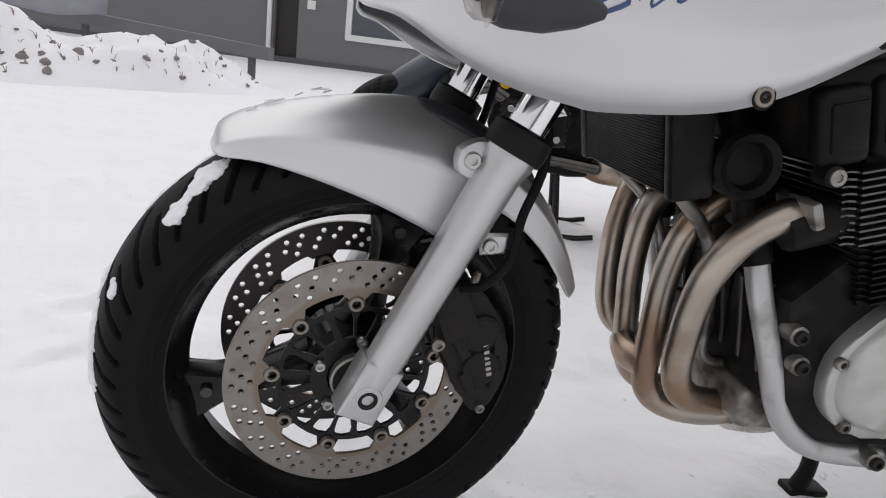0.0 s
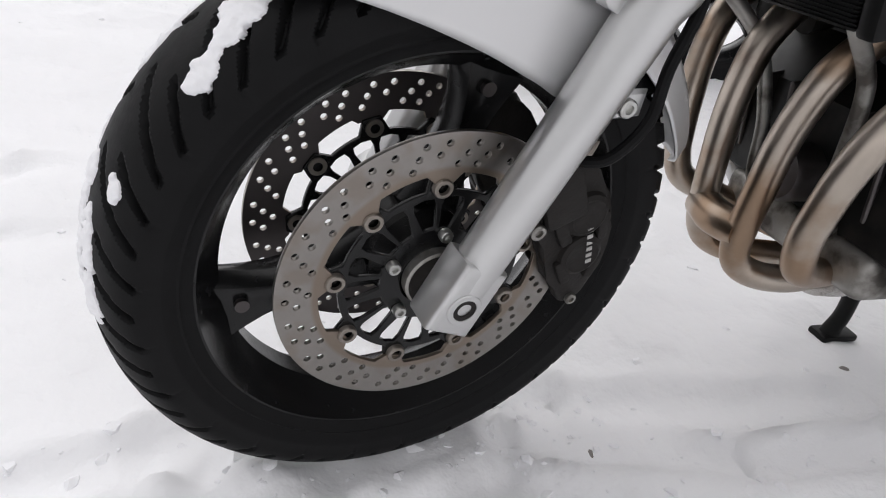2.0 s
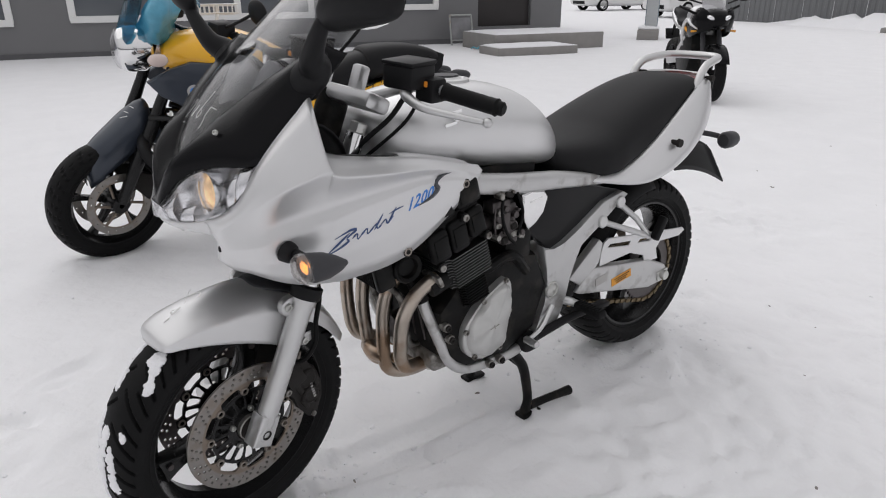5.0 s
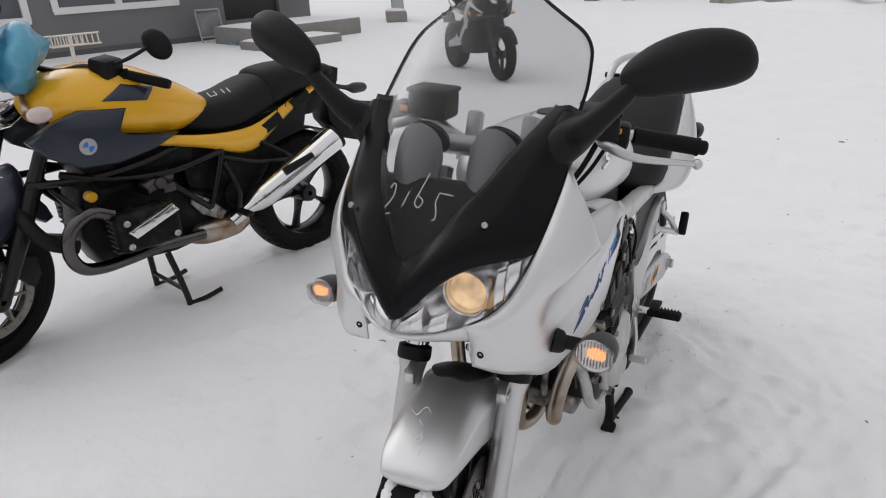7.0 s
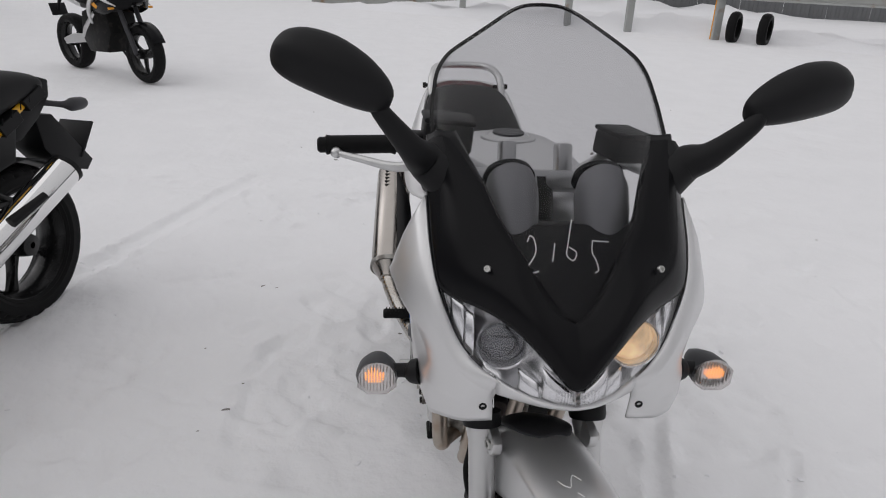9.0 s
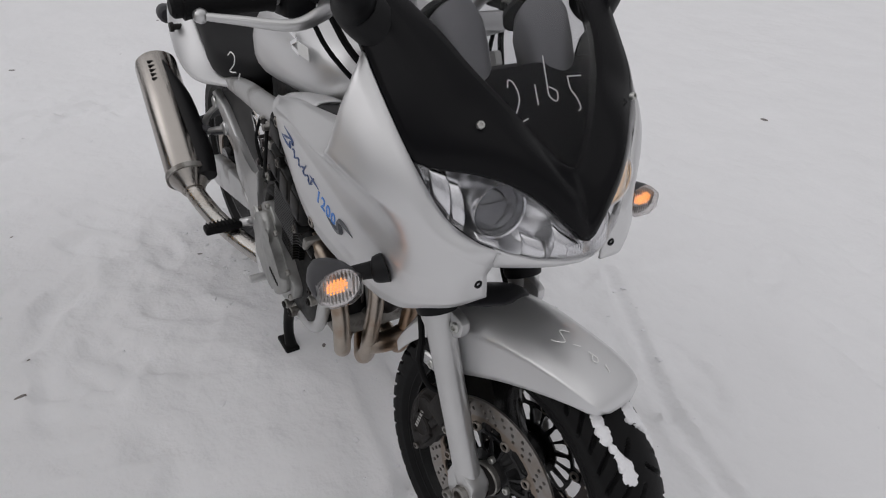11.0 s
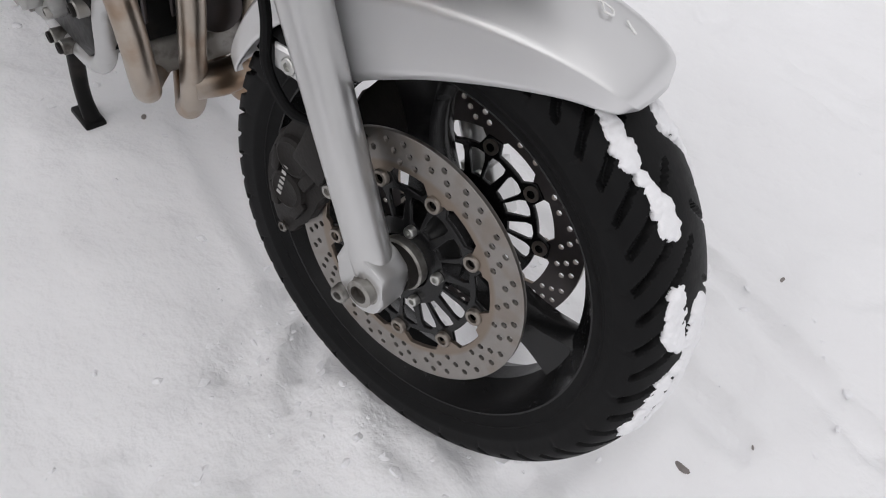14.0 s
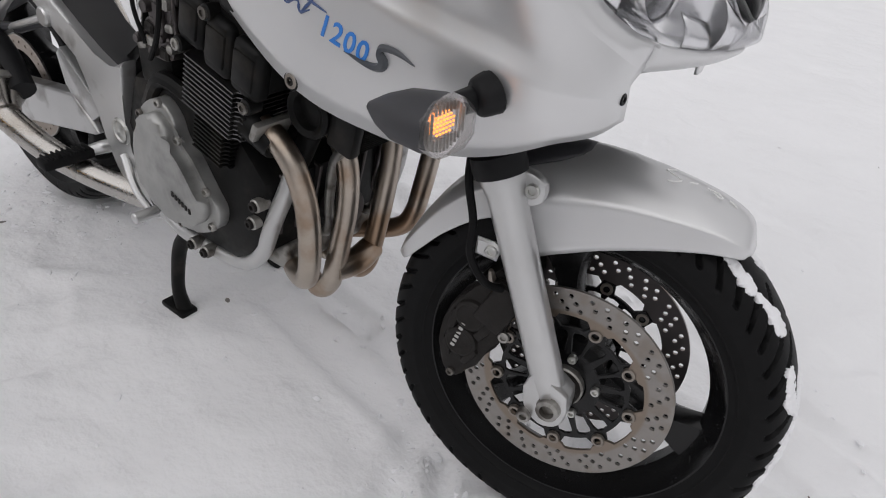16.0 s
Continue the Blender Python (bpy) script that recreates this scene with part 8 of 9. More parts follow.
tube(bm, [(-1.46, 0.0, 0.82), (-1.60, 0.0, 0.72), (-1.66, 0.0, 0.60)], [0.03, 0.02, 0.015], 8)
box(bm, (-1.66, 0, 0.62), (0.012, 0.18, 0.14), Matrix.Rotation(radians(-25), 4, "Y"), 0.004)
part("plate_holder", bm, BLACK_PLASTIC, fb, "black plate holder")

# ---- surroundings ----
WALL_GREY = mat("grey_wall_panel", (0.17, 0.17, 0.175), 0.6, vary=0.06, scale=1.5, bump=0.05, bscale=60)
WALL_BASE = mat("dark_plinth", (0.10, 0.10, 0.105), 0.7, vary=0.12, scale=4)
FENCE_GREY = mat("fence_sheet", (0.16, 0.165, 0.17), 0.45, metal=0.3, vary=0.08, scale=1.2)
CONCRETE = mat("concrete", (0.26, 0.25, 0.24), 0.85, vary=0.18, scale=6, bump=0.25, bscale=50)
DARK_DOOR = mat("dark_door", (0.022, 0.018, 0.018), 0.45, vary=0.1, scale=4)
BEAM_PAINT = mat("weathered_beam", (0.36, 0.37, 0.36), 0.55, vary=0.12, scale=3, second=(0.24, 0.17, 0.11), amount=0.15, mscale=3)
PANE = mat("window_pane", (0.12, 0.13, 0.145), 0.08, vary=0.2, scale=1.0)
STONE = mat("stones", (0.22, 0.20, 0.19), 0.85, vary=0.35, scale=5, bump=0.3, bscale=30)
CAR_WHITE = mat("car_white", (0.70, 0.70, 0.70), 0.25, vary=0.03, scale=3, coat=0.5)
RED = mat("red_paint", (0.50, 0.03, 0.03), 0.5, vary=0.1, scale=20)
COLUMN_BLUE = mat("blue_grey_column", (0.20, 0.26, 0.30), 0.5, vary=0.1, scale=4)

# the building: its front runs along u from the point P0
BW = Matrix.Translation((-0.3, -13.5, 0.0)) @ Matrix.Rotation(math.atan2(0.2425, -0.9701), 4, "Z")   # local x along the front, local -y outwards... z up
# in this frame x runs to the far end, y points away from the lot's side


def bbox(bm, x0, x1, y0, y1, z0, z1, bevel=0.0):
    box(bm, ((x0 + x1) / 2, (y0 + y1) / 2, (z0 + z1) / 2), (x1 - x0, y1 - y0, z1 - z0), None, bevel, 1)


wall = tagged(new("wall_front"), "grey panelled building front with white-framed windows", "wall", kind="structure")
wall.matrix_basis = BW
OPEN = [(-1.9, -1.4, -0.3, 2.1), (-0.35, 1.0, 0.62, 2.2), (2.0, 6.4, 0.66, 2.2), (6.9, 9.2, 0.78, 2.2), (10.25, 11.65, 0.34, 2.4)]
xs = [-22.0] + [v for o in OPEN for v in o[:2]] + [12.5]
bm = bmesh.new()
for a, b in zip(xs[::2], xs[1::2]):
    bbox(bm, a, b, 0.0, 0.3, -0.4, 3.6)
for x0, x1, z0, z1 in OPEN:
    bbox(bm, x0, x1, 0.0, 0.3, -0.4, z0)
    bbox(bm, x0, x1, 0.0, 0.3, z1, 3.6)
bbox(bm, 12.2, 12.5, 0.3, 8.0, -0.4, 3.6)
part("wall_panel", bm, WALL_GREY, wall, smooth=False)
bm = bmesh.new()
for a, b in ((-22, 10.2), (11.7, 12.52)):
    bbox(bm, a, b, -0.02, 0.004, -0.4, 0.10)
part("baseboard", bm, WALL_BASE, wall, smooth=False)
bm = bmesh.new()
bbox(bm, -22.3, 12.9, -0.35, 8.3, 3.6, 3.8)
part("roof", bm, WHITE_PAINT, wall, "snow-covered flat roof", smooth=False)
n = 0
for x0, x1, z0, z1 in OPEN[1:4]:
    n += 1
    w = tagged(new("window_%d" % n), "white-framed window in the grey front", "window", kind="structure")
    w.matrix_basis = BW
    bm = bmesh.new()
    k = max(1, round((x1 - x0) / 1.4))
    for j in range(k + 1):
        x = x0 + (x1 - x0) * j / k
        bbox(bm, x - 0.06, x + 0.06, -0.035, 0.10, z0, z1, 0.006)
    bbox(bm, x0 - 0.05, x1 + 0.05, -0.05, 0.10, z0 - 0.05, z0 + 0.07, 0.006)
    bbox(bm, x0 - 0.05, x1 + 0.05, -0.04, 0.10, z1 - 0.07, z1 + 0.05, 0.006)
    part("window_frame", bm, WHITE_PAINT, w, smooth=False)
    for j in range(k):
        bm = bmesh.new()
        bbox(bm, x0 + (x1 - x0) * j / k + 0.06, x0 + (x1 - x0) * (j + 1) / k - 0.06, 0.03, 0.05, z0 + 0.07, z1 - 0.07)
        part("pane", bm, PANE, w, smooth=False)
door = tagged(new("door_1"), "dark entrance door above two concrete steps", "door", kind="structure")
door.matrix_basis = BW
bm = bmesh.new()
bbox(bm, 10.25, 11.65, 0.10, 0.16, 0.34, 2.4, 0.01)
part("door_leaf", bm, DARK_DOOR, door, smooth=False)
bm = bmesh.new()
bbox(bm, 11.45, 11.50, 0.05, 0.10, 1.2, 1.4, 0.01)
part("door_handle", bm, BOLT, door, smooth=False)
bm = bmesh.new()
bbox(bm, -1.9, -1.4, 0.14, 0.18, -0.3, 2.1)
part("side_door", bm, DARK_DOOR, door, smooth=False)
bm = bmesh.new()
tube(bm, [(-1.98, -0.06, -0.3), (-1.98, -0.06, 3.4)], 0.05, 12)
part("downpipe", bm, WHITE_PAINT, door, "white downpipe")
bm = bmesh.new()
bbox(bm, -1.22, -1.05, -0.03, 0.0, 1.08, 1.25, 0.006)
tagged(part("wall_box", bm, WHITE_PAINT, None, smooth=False, m=BW), "small white wall box", "box")

# steps with snow on them
for k, (c, sx, sy, z0, z1) in enumerate((((-10.35, -9.35), 2.6, 1.5, 0.0, 0.34), ((-9.25, -8.35), 1.75, 0.8, 0.0, 0.17))):
    st = thing("concrete_step", "broad concrete entrance step under a layer of snow", "step", "entrance steps", Matrix.Translation((c[0], c[1], 0)) @ Matrix.Rotation(math.atan2(0.2425, -0.9701), 4, "Z"))
    bm = bmesh.new()
    box(bm, (0, 0, (z0 + z1) / 2 - 0.03), (sx, sy, z1 - z0 + 0.0), None, 0.02)
    part("slab", bm, CONCRETE, st)
    bm = bmesh.new()
    rows = [[V(sx * 0.49 * u, sy * 0.49 * v, z1 - 0.028 + 0.035 * (1 - max(abs(u), abs(v)) ** 6) + 0.008 * noise.noise(V(u * 4 + k, v * 4, 3))) for u in [i / 10 for i in range(-10, 11)]] for v in [i / 8 for i in range(-8, 9)]]
    grid(bm, rows)
    thick(part("snow_cover", bm, SNOW_CLUMP, st, "snow lying on the step"), 0.02)

# a street board by the door
sb = thing("pavement_board", "grey metal pavement board leaning by the wall", "sign", m=BW @ Matrix.Translation((9.6, -0.45, 0.0)))
bm = bmesh.new()
for x in (-0.26, 0.26):
    tube(bm, [(x, -0.10, 0.0), (x, 0.02, 0.62)], 0.02, 10)
tube(bm, [(-0.26, 0.02, 0.62), (0.26, 0.02, 0.62)], 0.02, 10)
tube(bm, [(-0.26, -0.08, 0.10), (0.26, -0.08, 0.10)], 0.015, 10)
part("board_frame", bm, BEAM_PAINT, sb)
bm = bmesh.new()
box(bm, (0, -0.035, 0.34), (0.46, 0.012, 0.46), Matrix.Rotation(radians(-11), 4, "X"))
part("board_face", bm, mat("faded_poster", (0.20, 0.20, 0.21), 0.5, vary=0.5, scale=5), sb)

# column with its concrete blocks
co = thing("column", "blue-grey steel column on concrete blocks in the snow", "column", m=Matrix.Translation((-14.15, -9.1, 0)) @ Matrix.Rotation(radians(35), 4, "Z"))
bm = bmesh.new()
box(bm, (0, 0.0, 2.0), (0.26, 0.30, 3.9), None, 0.02)
part("shaft", bm, COLUMN_BLUE, co)
bm = bmesh.new()
box(bm, (0.19, 0.0, 2.0), (0.10, 0.26, 3.9), None, 0.01)
part("pale_side", bm, mat("pale_column_side", (0.45, 0.47, 0.48), 0.5, vary=0.08), co)
for x in (-0.32, 0.30):
    bm = bmesh.new()
    box(bm, (x, -0.05, 0.10), (0.42, 0.50, 0.26), None, 0.03)
    part("concrete_block", bm, CONCRETE, co)
bm = bmesh.new()
bmesh.ops.create_icosphere(bm, subdivisions=3, radius=1.0, matrix=Matrix.Translation((0, -0.05, 0.25)) @ Matrix.Diagonal((0.42, 0.26, 0.08, 1)))
part("snow_cap", bm, SNOW_CLUMP, co)

# fence of profiled sheets
fence = tagged(new("fence_sheets"), "tall grey profiled sheet fence, its unseen stretch added for reflections", "fence", kind="structure")
# past (-15, 24) it is out of view, added as a dark band for reflections
FL = [(-24.0, -13.0), (-22.2, -6.5), (-21.8, -2.0), (-20.5, 4.0), (-18.5, 12.0), (-15.0, 24.0), (6.0, 27.0), (22.0, 20.0), (27.0, 2.0), (26.0, -16.0)]
line = []
for a, b in zip(FL, FL[1:]):
    L = math.hypot(b[0] - a[0], b[1] - a[1])
    k = max(2, round(L / 1.15))
    line += [(a, b, j / k, (j + 1) / k) for j in range(k)]
for a, b, u0, u1 in line:
    p, q = V(a[0] + (b[0] - a[0]) * u0, a[1] + (b[1] - a[1]) * u0, 0), V(a[0] + (b[0] - a[0]) * u1, a[1] + (b[1] - a[1]) * u1, 0)
    d = (q - p).normalized()
    nrm = V(-d.y, d.x, 0)
    bm = bmesh.new()
    prof = []
    k = 5
    for j in range(k):
        for f, o in ((0.03, 0.0), (0.12, 0.022), (0.50, 0.022), (0.60, 0.0)):
            prof.append(p.lerp(q, (j + f) / k) + nrm * o)
    prof.append(q)
    bot, top = [bm.verts.new(v + V(0, 0, -0.2)) for v in prof], [bm.verts.new(v + V(0, 0, 2.4)) for v in prof]
    for i in range(len(prof) - 1):
        bm.faces.new((bot[i], bot[i + 1], top[i + 1], top[i]))
    thick(part("fence_panel", bm, FENCE_GREY, fence, smooth=False), 0.006)

# heavy beam on posts, with snow along it
gr = thing("steel_barrier", "long grey steel barrier beam on posts with snow on top", "barrier")
BL = [(-19.4, -2.5, -0.05), (-14.35, 3.55, 0.80), (-12.25, 5.95, 0.90), (-9.8, 8.8, 0.92)]
bm = bmesh.new()
for (ax, ay, az), (bx, by, bz) in zip(BL, BL[1:]):
    d = V(bx - ax, by - ay, 0).normalized()
    nn = V(-d.y, d.x, 0)
    A, B = V(ax, ay, az), V(bx, by, bz)
    prof = [(-0.07, 0.15), (0.07, 0.15), (0.07, 0.12), (0.015, 0.11), (0.015, -0.11), (0.07, -0.12), (0.07, -0.15), (-0.07, -0.15), (-0.07, -0.12), (-0.015, -0.11), (-0.015, 0.11), (-0.07, 0.12)]
    loft(bm, [[P + nn * a + V(0, 0, b) for a, b in prof] for P in (A - d * 0.02, B + d * 0.02)])
part("beam", bm, BEAM_PAINT, gr, smooth=False)
for (x, y, z) in BL[1:] + [(-16.0, 1.4, 0.52), (-13.4, 4.6, 0.84)]:
    bm = bmesh.new()
    box(bm, (x - 0.05, y, z / 2 - 0.1), (0.12, 0.14, z + 0.1), None, 0.008)
    part("post", bm, BEAM_PAINT, gr)
bm = bmesh.new()
sl = []
for (ax, ay, az), (bx, by, bz) in zip(BL, BL[1:]):
    for j in range(14):
        u = j / 14
        sl.append(V(ax + (bx - ax) * u, ay + (by - ay) * u, az + (bz - az) * u + 0.16))
tube(bm, sl, [0.05 + 0.018 * noise.noise(p * 1.7) for p in sl], 8)
part("snow_strip", bm, SNOW_CLUMP, gr, "snow lying along the beam")
for k, (x, y) in enumerate(((-12.0, 6.15), (-11.7, 6.6))):
    tt = thing("spare_tyre", "old black tyre standing in the snow under the barrier", "tyre", "spare tyres", Matrix.Translation((x, y, 0.26)) @ Matrix.Rotation(radians(-40), 4, "Z"))
    part("carcass", tyre_mesh(0.29, 0.17, 0.18, 16, 64), RUBBER, tt)
bm = bmesh.new()
cyl(bm, (-12.35, 5.9, 0.0), (-12.35, 5.9, 1.9), 0.03, seg=12)
tagged(part("orange_pole", bm, ORANGE, None), "thin orange pole beside the barrier", "pole")

# snow heaped along the barrier and fence, and a bank with stones
def heap(name, pts, wid, h, seed, label):
    bm = bmesh.new()
    P = smooth_line([V(x, y, 0) for x, y in pts], 14)
    rows = []
    for i, p in enumerate(P):
        t = (P[min(i + 1, len(P) - 1)] - P[max(i - 1, 0)]).normalized()
        nn = V(-t.y, t.x, 0)
        e = min(1.0, i / 6, (len(P) - 1 - i) / 6)
        rows.append([p + nn * wid * u * (1 + 0.25 * noise.noise(V(i * 0.35, u * 2, seed))) + V(0, 0, -0.03 + e * h * (1 - abs(u) ** 2.2) * (0.75 + 0.9 * noise.noise(V(p.x * 1.3, p.y * 1.3, seed + u * 1.5)) + 0.3 * noise.noise(V(p.x * 5, p.y * 5, seed + u * 6)))) for u in [k / 8 for k in range(-8, 9)]])
    grid(bm, rows)
    return tagged(part(name, bm, SNOW_CLUMP, None, sharp=180), label, "snow bank", kind="structure")


heap("snow_bank", [(-18.5, -2.5), (-15.2, 3.4), (-13.0, 6.2), (-9.5, 10.0)], 0.7, 0.30, 2.0, "loose snow heaped under the barrier")
heap("snow_bank", [(-24.0, -11.0), (-21.6, -6.0), (-21.1, -2.0), (-19.8, 4.0), (-17.8, 12.0)], 0.9, 0.40, 5.0, "snow drift along the fence")
bank = heap("snow_bank", [(6.5, -4.2), (4.2, -5.2), (2.4, -6.2), (0.75, -7.1)], 0.9, 0.50, 9.0, "snow bank with stones showing through")
random.seed(4)
lotward = [p for p in bank.data.polygons if 0.7 < p.center.x < 3.4 and p.center.z > 0.05 and 0.25 < abs(p.normal.z) < 0.97 and p.center.dot(p.normal) * math.copysign(1, p.normal.z) < 0.05]
for k in range(46):
    c = random.choice(lotward).center
    r = random.choice((0.014, 0.018, 0.022, 0.026, 0.034, 0.045))
    bm = bmesh.new()
    bmesh.ops.create_icosphere(bm, subdivisions=2, radius=r, matrix=Matrix.Translation(c - V(0, 0, r * 0.12)) @ Matrix.Rotation(random.uniform(0, 3), 4, "Z") @ Matrix.Rotation(random.uniform(-0.5, 0.5), 4, "X") @ Matrix.Diagonal((1.35, 0.9, 0.75, 1)))
    for v in bm.verts:
        v.co += v.normal * r * 0.9 * noise.noise(v.co * (0.7 / r))
    tagged(part("stone", bm, STONE, None), "grey-brown stone half buried in the snow bank", "stone", "stones in the bank")
bm = bmesh.new()
for k in range(90):
    c = random.choice(lotward).center
    for j in range(random.randint(1, 3)):
        h = random.uniform(0.02, 0.085)
        lean = V(random.uniform(-1, 1), random.uniform(-1, 1), 0) * h * 0.7
        tube(bm, [c - V(0, 0, 0.01), c + lean * 0.4 + V(0, 0, h * 0.6), c + lean + V(0, 0, h * 0.8)], [0.0035, 0.0028, 0.0012], 5)
tagged(part("dry_grass", bm, mat("dry_stalks", (0.26, 0.20, 0.15), 0.8, vary=0.3, scale=9), None), "thin dry stalks sticking out of the snow bank", "dry grass", kind="stuff")
bm = bmesh.new()
A, B = V(5.32, -8.75, 0.645), V(0.88, -7.40, 0.36)
d = (B - A).normalized()
nn = V(-d.y, d.x, 0)
loft(bm, [[P + nn * a + V(0, 0, b) for a, b in ((-0.07, -0.07), (0.07, -0.07), (0.07, 0.07), (-0.07, 0.07))] for P in (A, B)])
beam = tagged(part("kerb_beam", bm, mat("dark_grey_beam", (0.15, 0.15, 0.155), 0.6, vary=0.15, scale=5), None, smooth=False), "dark grey beam lying along the snow bank", "beam")
for u in (0.06, 0.5, 0.95):
    P = A.lerp(B, u)
    bm = bmesh.new()
    cyl(bm, (P.x, P.y, -0.1), (P.x, P.y, P.z - 0.06), 0.045)
    part("post", bm, WALL_BASE, beam)
bm = bmesh.new()
rows = [[V(4.2 - 1.5 * u, -7.0 - 0.6 * u + 0.06 * math.sin(9 * u + 3 * v), 0.55 + 0.55 * v + 0.04 * math.sin(7 * u)) for u in [k / 10 for k in range(11)]] for v in [k / 4 for k in range(5)]]
grid(bm, rows)
bn = part("banner", bm, mat("grey_banner", (0.30, 0.30, 0.34), 0.6, vary=0.25, scale=6), None)
thick(bn, 0.01)
tagged(bn, "slack grey banner with blue marking bars", "banner")
bm = bmesh.new()
for k in range(6):
    box(bm, (3.75 - 0.15 * k, -7.13 - 0.06 * k, 0.83), (0.09, 0.012, 0.20), Matrix.Rotation(radians(22), 4, "Z"))
part("banner_bars", bm, mat("violet_print", (0.06, 0.06, 0.22), 0.6), bn)

# bollards
for x, y in ((-20.5, -6.1), (-20.7, -5.0)):
    b = thing("bollard", "red and white bollard on a concrete foot", "bollard", "bollards", Matrix.Translation((x, y, 0)))
    for k in range(4):
        bm = bmesh.new()
        cyl(bm, (0, 0, 0.08 + 0.2 * k), (0, 0, 0.28 + 0.2 * k), 0.06, seg=14)
        part("band", bm, RED if k % 2 == 0 else WHITE_PAINT, b)
    bm = bmesh.new()
    box(bm, (0, 0, 0.06), (0.40, 0.40, 0.16), None, 0.03)
    part("foot", bm, CONCRETE, b)


# parked cars
def car(m, label, L, W, H, hood):
    c = thing("car", label, "car", "parked cars", m)
    bm = bmesh.new()
    body(bm, [(-L / 2, W * 0.40, 0.85, 0.42), (-L / 2 + 0.12, W * 0.48, 0.98, 0.28), (-L * 0.25, W * 0.5, 1.0, 0.22), (L * 0.15, W * 0.5, hood + 0.08, 0.22), (L * 0.38, W * 0.49, hood, 0.22), (L / 2 - 0.08, W * 0.45, hood - 0.12, 0.28), (L / 2, W * 0.36, 0.66, 0.40)], e=4.5)
    part("body", bm, CAR_WHITE, c, sharp=60)
    bm = bmesh.new()
    body(bm, [(-L * 0.44, W * 0.38, 1.02, 0.92), (-L * 0.36, W * 0.42, H * 0.92, 0.92), (-L * 0.15, W * 0.42, H, 0.92), (L * 0.05, W * 0.42, H * 0.96, 0.92), (L * 0.22, W * 0.42, 1.0, 0.9)], e=3.5)
    part("cabin", bm, PANE, c, "dark glazed cabin", sharp=60)
    bm = bmesh.new()
    body(bm, [(-L * 0.34, W * 0.36, H * 0.94, H * 0.90), (-L * 0.15, W * 0.38, H + 0.02, H * 0.93), (L * 0.04, W * 0.36, H * 0.975, H * 0.91)], e=4)
    part("roof", bm, CAR_WHITE, c, sharp=60)
    for x in (-L * 0.30, L * 0.31):
        for s in (1, -1):
            bm = bmesh.new()
            lathe(bm, [(s * (W / 2 - 0.20), 0.20), (s * (W / 2 - 0.20), 0.31), (s * (W / 2 - 0.02), 0.32), (s * (W / 2 + 0.01), 0.29), (s * (W / 2 + 0.01), 0.215)], centre=(x, 0, 0.31), axis="Y", seg=32)
            w = part("wheel", bm, RUBBER, c, "black tyre")
            bm = bmesh.new()
            lathe(bm, [(s * (W / 2 + 0.005), 0.215), (s * (W / 2 - 0.01), 0.20), (s * (W / 2 - 0.05), 0.19)], centre=(x, 0, 0.31), axis="Y", seg=28)
            for k in range(7):
                a = 2 * math.pi * k / 7
                tube(bm, [(x + 0.03 * math.cos(a), s * (W / 2 - 0.005), 0.31 + 0.03 * math.sin(a)), (x + 0.2 * math.cos(a), s * (W / 2 - 0.012), 0.31 + 0.2 * math.sin(a))], 0.020, 6)
            part("rim", bm, ALLOY, w)
    for s in (1, -1):
        bm = bmesh.new()
        bmesh.ops.create_uvsphere(bm, u_segments=16, v_segments=8, radius=1.0, matrix=Matrix.Translation((L / 2 - 0.16, s * W * 0.36, hood - 0.20)) @ Matrix.Diagonal((0.14, 0.16, 0.075, 1)))
        part("headlight", bm, PANE, c)
    bm = bmesh.new()
    box(bm, (L / 2 - 0.01, 0, 0.42), (0.05, W * 0.55, 0.16), None, 0.02)
    part("grille", bm, BLACK_PLASTIC, c)
    return c


car(Matrix.Translation((-26.3, -15.6, 0)) @ Matrix.Rotation(radians(-12), 4, "Z"), "white saloon car with alloy wheels parked in snow", 4.6, 1.82, 1.42, 0.92)
car(Matrix.Translation((-30.5, -23.2, 0)) @ Matrix.Rotation(radians(-14), 4, "Z"), "white off-road car parked in snow", 4.7, 1.9, 1.75, 1.08)

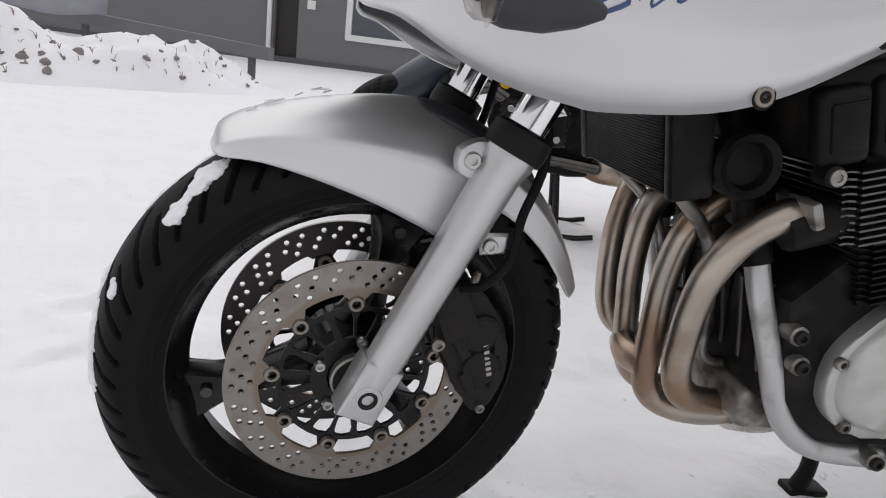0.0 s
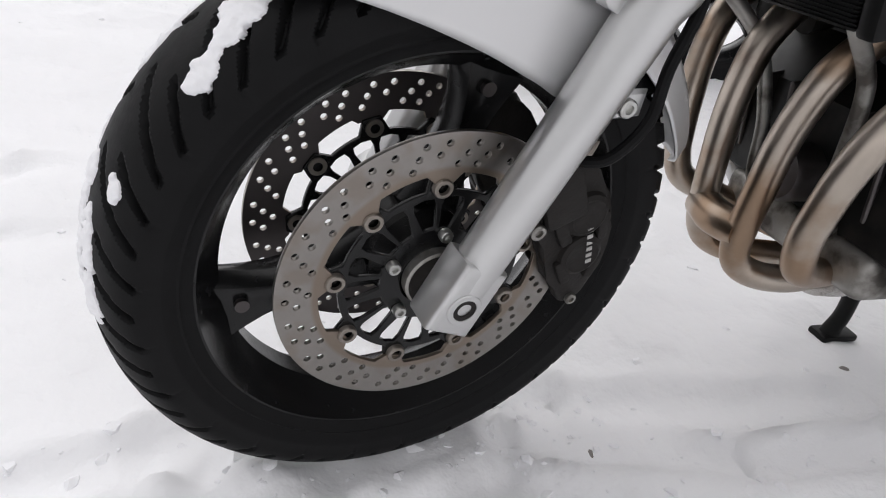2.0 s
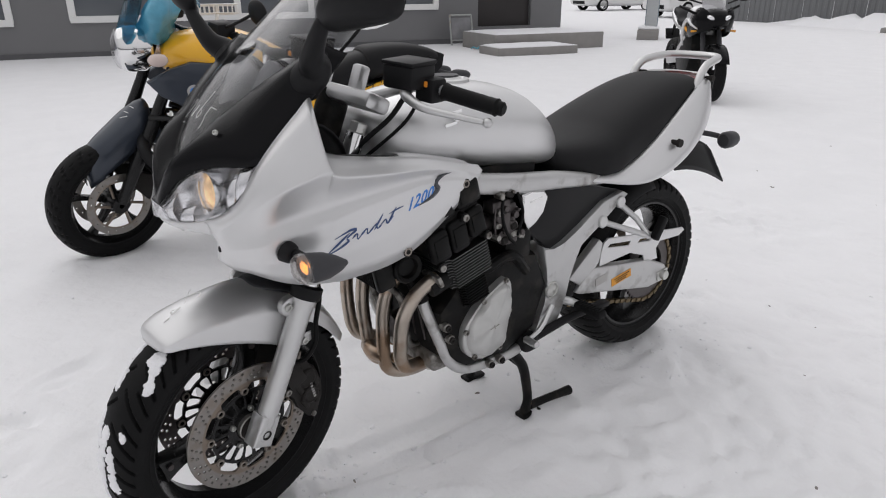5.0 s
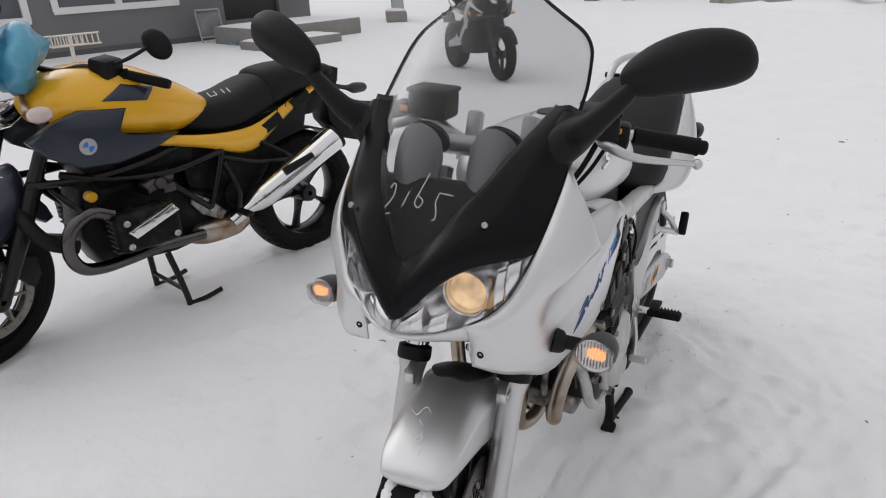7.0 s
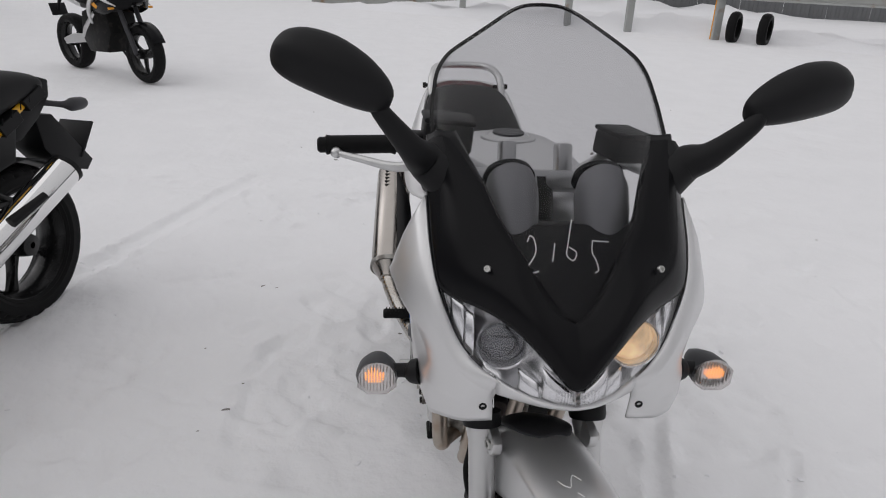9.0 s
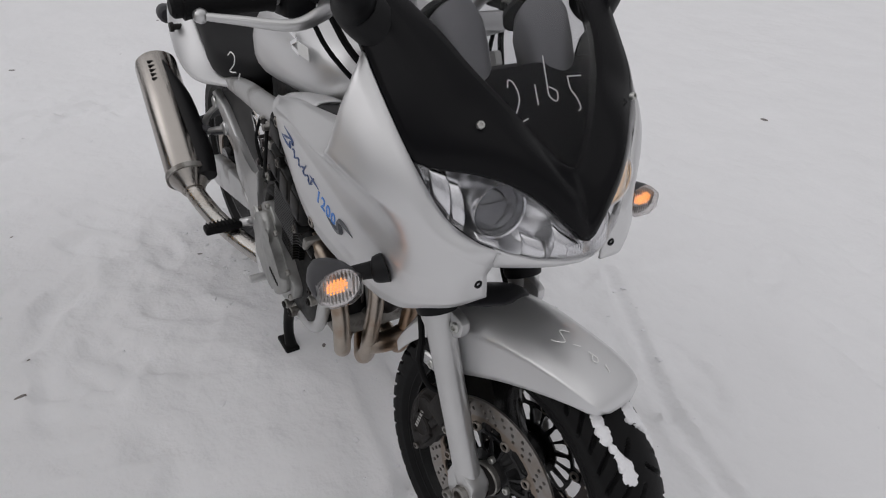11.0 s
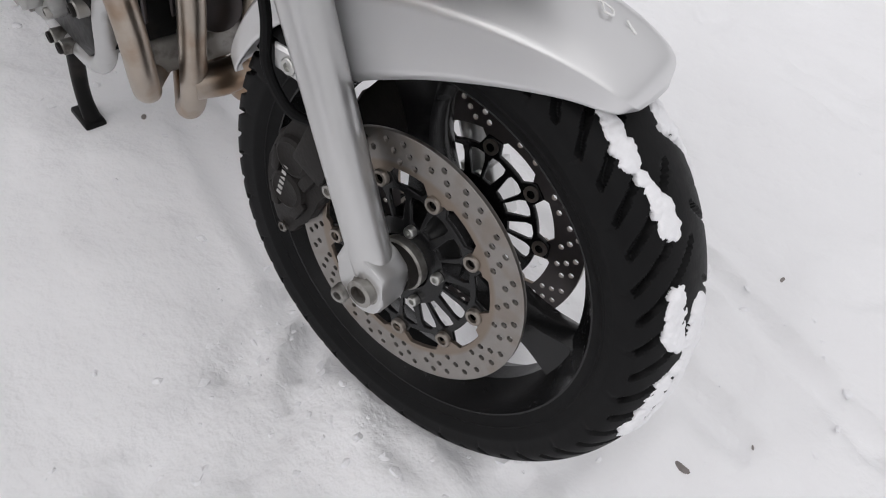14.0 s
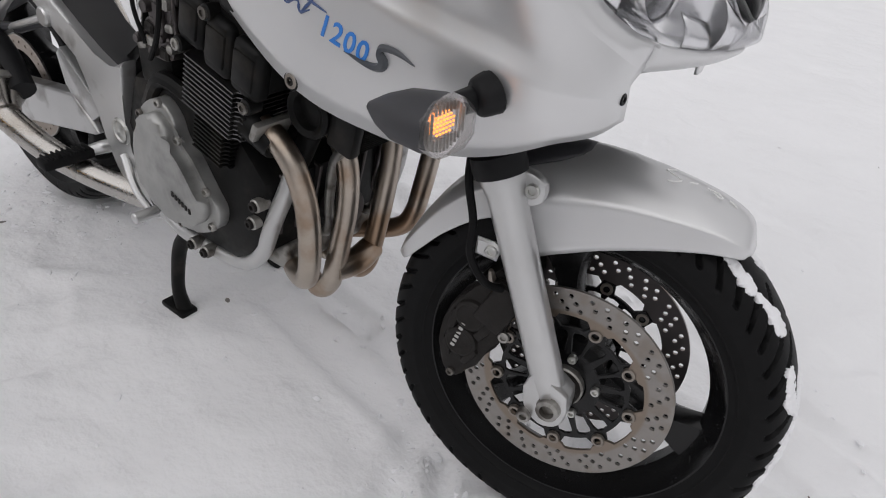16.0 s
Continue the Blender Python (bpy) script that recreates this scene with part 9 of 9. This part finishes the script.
# snow on the front tyre and small debris on the ground
def clump(name, pts, seed, parent, m):
    """A thin crust of snow sitting on the tyre, through (angle, along, size) in the wheel's frame."""
    R, rim, h = 0.289, 0.216, 0.061
    a0, a1 = min(p[0] for p in pts) - 6, max(p[0] for p in pts) + 6
    y0, y1 = min(p[1] - 1.5 * p[2] for p in pts), max(p[1] + 1.5 * p[2] for p in pts)
    y0, y1 = max(y0, -h * 0.985), min(y1, h * 0.985)
    na, ny_ = int((a1 - a0) / 0.26), int((y1 - y0) / 0.0013) + 2
    bm = bmesh.new()
    rows = []
    for i in range(na + 1):
        row = []
        ar = radians(a0 + (a1 - a0) * i / na)
        for j in range(ny_ + 1):
            y = y0 + (y1 - y0) * j / ny_
            q = math.sqrt(max(0.0, 1 - (y / h) ** 2))
            rr = R - (R - rim) * 0.46 * (1 - q)
            out = V(math.cos(ar) * q, y / h, math.sin(ar) * q).normalized()
            p = V(rr * math.cos(ar), y, rr * math.sin(ar))
            f = max(1.0 - ((math.degrees(ar) - pa) * math.pi / 180 * R / (1.1 * pr)) ** 2 - ((y - py) / (0.85 * pr)) ** 2 for pa, py, pr in pts)
            n1, n2, n3 = (noise.noise(p * k + V(seed, k, 0)) for k in (32, 85, 210))
            f = max(f, -1.0) - 0.10 + 0.75 * n1 + 0.55 * n2 + 0.34 * n3
            row.append((bm.verts.new(p + out * (-0.004 if f < 0 else 0.0002 + 0.0038 * min(1.0, 0.9 * f) ** 0.8 + 0.0006 * n3)), f))
        rows.append(row)
    for i in range(na):
        for j in range(ny_):
            four = (rows[i][j], rows[i + 1][j], rows[i + 1][j + 1], rows[i][j + 1])
            if max(v[1] for v in four) > 0:
                bm.faces.new([v[0] for v in four])
    bmesh.ops.delete(bm, geom=[v for v in bm.verts if not v.link_faces], context="VERTS")
    return part(name, bm, SNOW_CLUMP, parent, "white snow stuck in the tread", m=m, sharp=180)


L1 = [(57, 0.026, 0.016), (55, 0.030, 0.016), (54, 0.020, 0.015), (52, 0.034, 0.014), (50, 0.037, 0.013), (48, 0.041, 0.011), (46, 0.044, 0.011), (44, 0.046, 0.010), (45, 0.040, 0.008), (42.5, 0.047, 0.007)]
L2 = [(22.5, 0.041, 0.008), (23.5, 0.036, 0.005), (21.0, 0.043, 0.004)]
L3 = [(-1 + 4 * k, 0.030 - 0.004 * k if k < 4 else 0.016, 0.016 if k < 4 else 0.010) for k in range(5)]
R1 = [(60, -0.034, 0.008), (57, -0.037, 0.012), (54, -0.039, 0.011), (51, -0.040, 0.011), (48, -0.037, 0.009), (45, -0.034, 0.011), (42, -0.031, 0.015), (39, -0.029, 0.014), (25, -0.032, 0.016), (22, -0.034, 0.018), (18, -0.034, 0.015), (15, -0.026, 0.010)]
R2 = [(9, -0.022, 0.013), (5, -0.034, 0.013), (1, -0.036, 0.015), (-3, -0.038, 0.015), (-7, -0.040, 0.015), (-10, -0.040, 0.012)]
T1 = [(66, 0.0, 0.008), (64, -0.006, 0.009)] + [(20 - 4 * k, -0.006 - 0.001 * k, 0.018) for k in range(7)] + [(-10, -0.016, 0.017), (-22, -0.006, 0.014), (-27, -0.002, 0.016)]
for k, ps in enumerate((L1, L2, L3, R1, R2, T1)):
    tagged(clump("snow_crust", ps, 3.7 * k, tyre, None), kind="stuff")
random.seed(11)
DEB = [(0.324, 0.205, 0.007), (0.352, 0.109, 0.006), (-0.273, 0.05, 0.005), (-1.19, 0.81, 0.006), (-1.4, 2.75, 0.012), (-3.78, -0.65, 0.010), (-0.94, -0.78, 0.008), (-4.99, 1.68, 0.02), (-4.71, 0.71, 0.014), (-4.04, 1.26, 0.016)]
DEB += [(random.uniform(-6, 0.5), random.uniform(-1.2, 2.6), random.uniform(0.002, 0.006)) for _ in range(46)]
for x, y, r in DEB:
    bm = bmesh.new()
    bmesh.ops.create_icosphere(bm, subdivisions=2, radius=r, matrix=Matrix.Translation((x, y, ground_z(x, y) - r * 0.05)) @ Matrix.Rotation(random.uniform(0, 3), 4, "Z") @ Matrix.Diagonal((1.8, 0.8, 0.5, 1)))
    for v in bm.verts:
        v.co += v.normal * r * 0.4 * noise.noise(v.co * (0.8 / r))
    tagged(part("debris", bm, STONE, None), "small dark crumb of dirt lying on the snow", "debris", "crumbs of dirt")

# crumbs of trodden snow round the wheels and along the ruts
random.seed(77)
bm = bmesh.new()
spots = []
for _ in range(900):
    k = random.random()
    if k < 0.16:
        a = random.uniform(0, 2 * math.pi)
        spots.append((random.gauss(0, 0.16), random.gauss(0, 0.14)))
    elif k < 0.55:
        spots.append((-1.41 + random.gauss(0, 0.20), random.gauss(0, 0.15)))
    elif k < 0.85:
        A, B, C, _w = random.choice(RUTS)
        u = random.random()
        P, Q = random.choice(((A, B), (B, C)))
        spots.append((P[0] + (Q[0] - P[0]) * u + random.gauss(0, 0.05), P[1] + (Q[1] - P[1]) * u + random.gauss(0, 0.05)))
    else:
        spots.append((random.uniform(-3, 1.2), random.uniform(-2.2, 1.6)))
for x, y in spots:
    r = min(0.010, 0.0018 + random.expovariate(380))
    g = bmesh.ops.create_icosphere(bm, subdivisions=1, radius=r, matrix=Matrix.Translation((x, y, ground_z(x, y) - r * 0.1)) @ Matrix.Rotation(random.uniform(0, 3), 4, "Z") @ Matrix.Diagonal((1.3, 0.9, 0.6, 1)))
    for v in g["verts"]:
        v.co += V(random.uniform(-1, 1), random.uniform(-1, 1), random.uniform(-1, 1)) * r * 0.25
tagged(part("snow_crumbs", bm, SNOW_CLUMP, None), "small crumbs of trodden snow on the ground", "snow", kind="stuff")

# a scrap of blue plastic near the steps
bm = bmesh.new()
grid(bm, resample([[V(-8.92 + 0.07 * u, -9.55 + 0.05 * v, 0.035 + 0.02 * math.sin(3 * u + 5 * v)) for u in (-1, -0.3, 0.4, 1)] for v in (-1, 0, 1)], 3, 3))
scrap = part("plastic_scrap", bm, mat("blue_plastic", (0.10, 0.35, 0.45), 0.4), None, sharp=80)
thick(scrap, 0.02, 0.0)
tagged(scrap, "crumpled scrap of blue plastic on the snow", "litter")
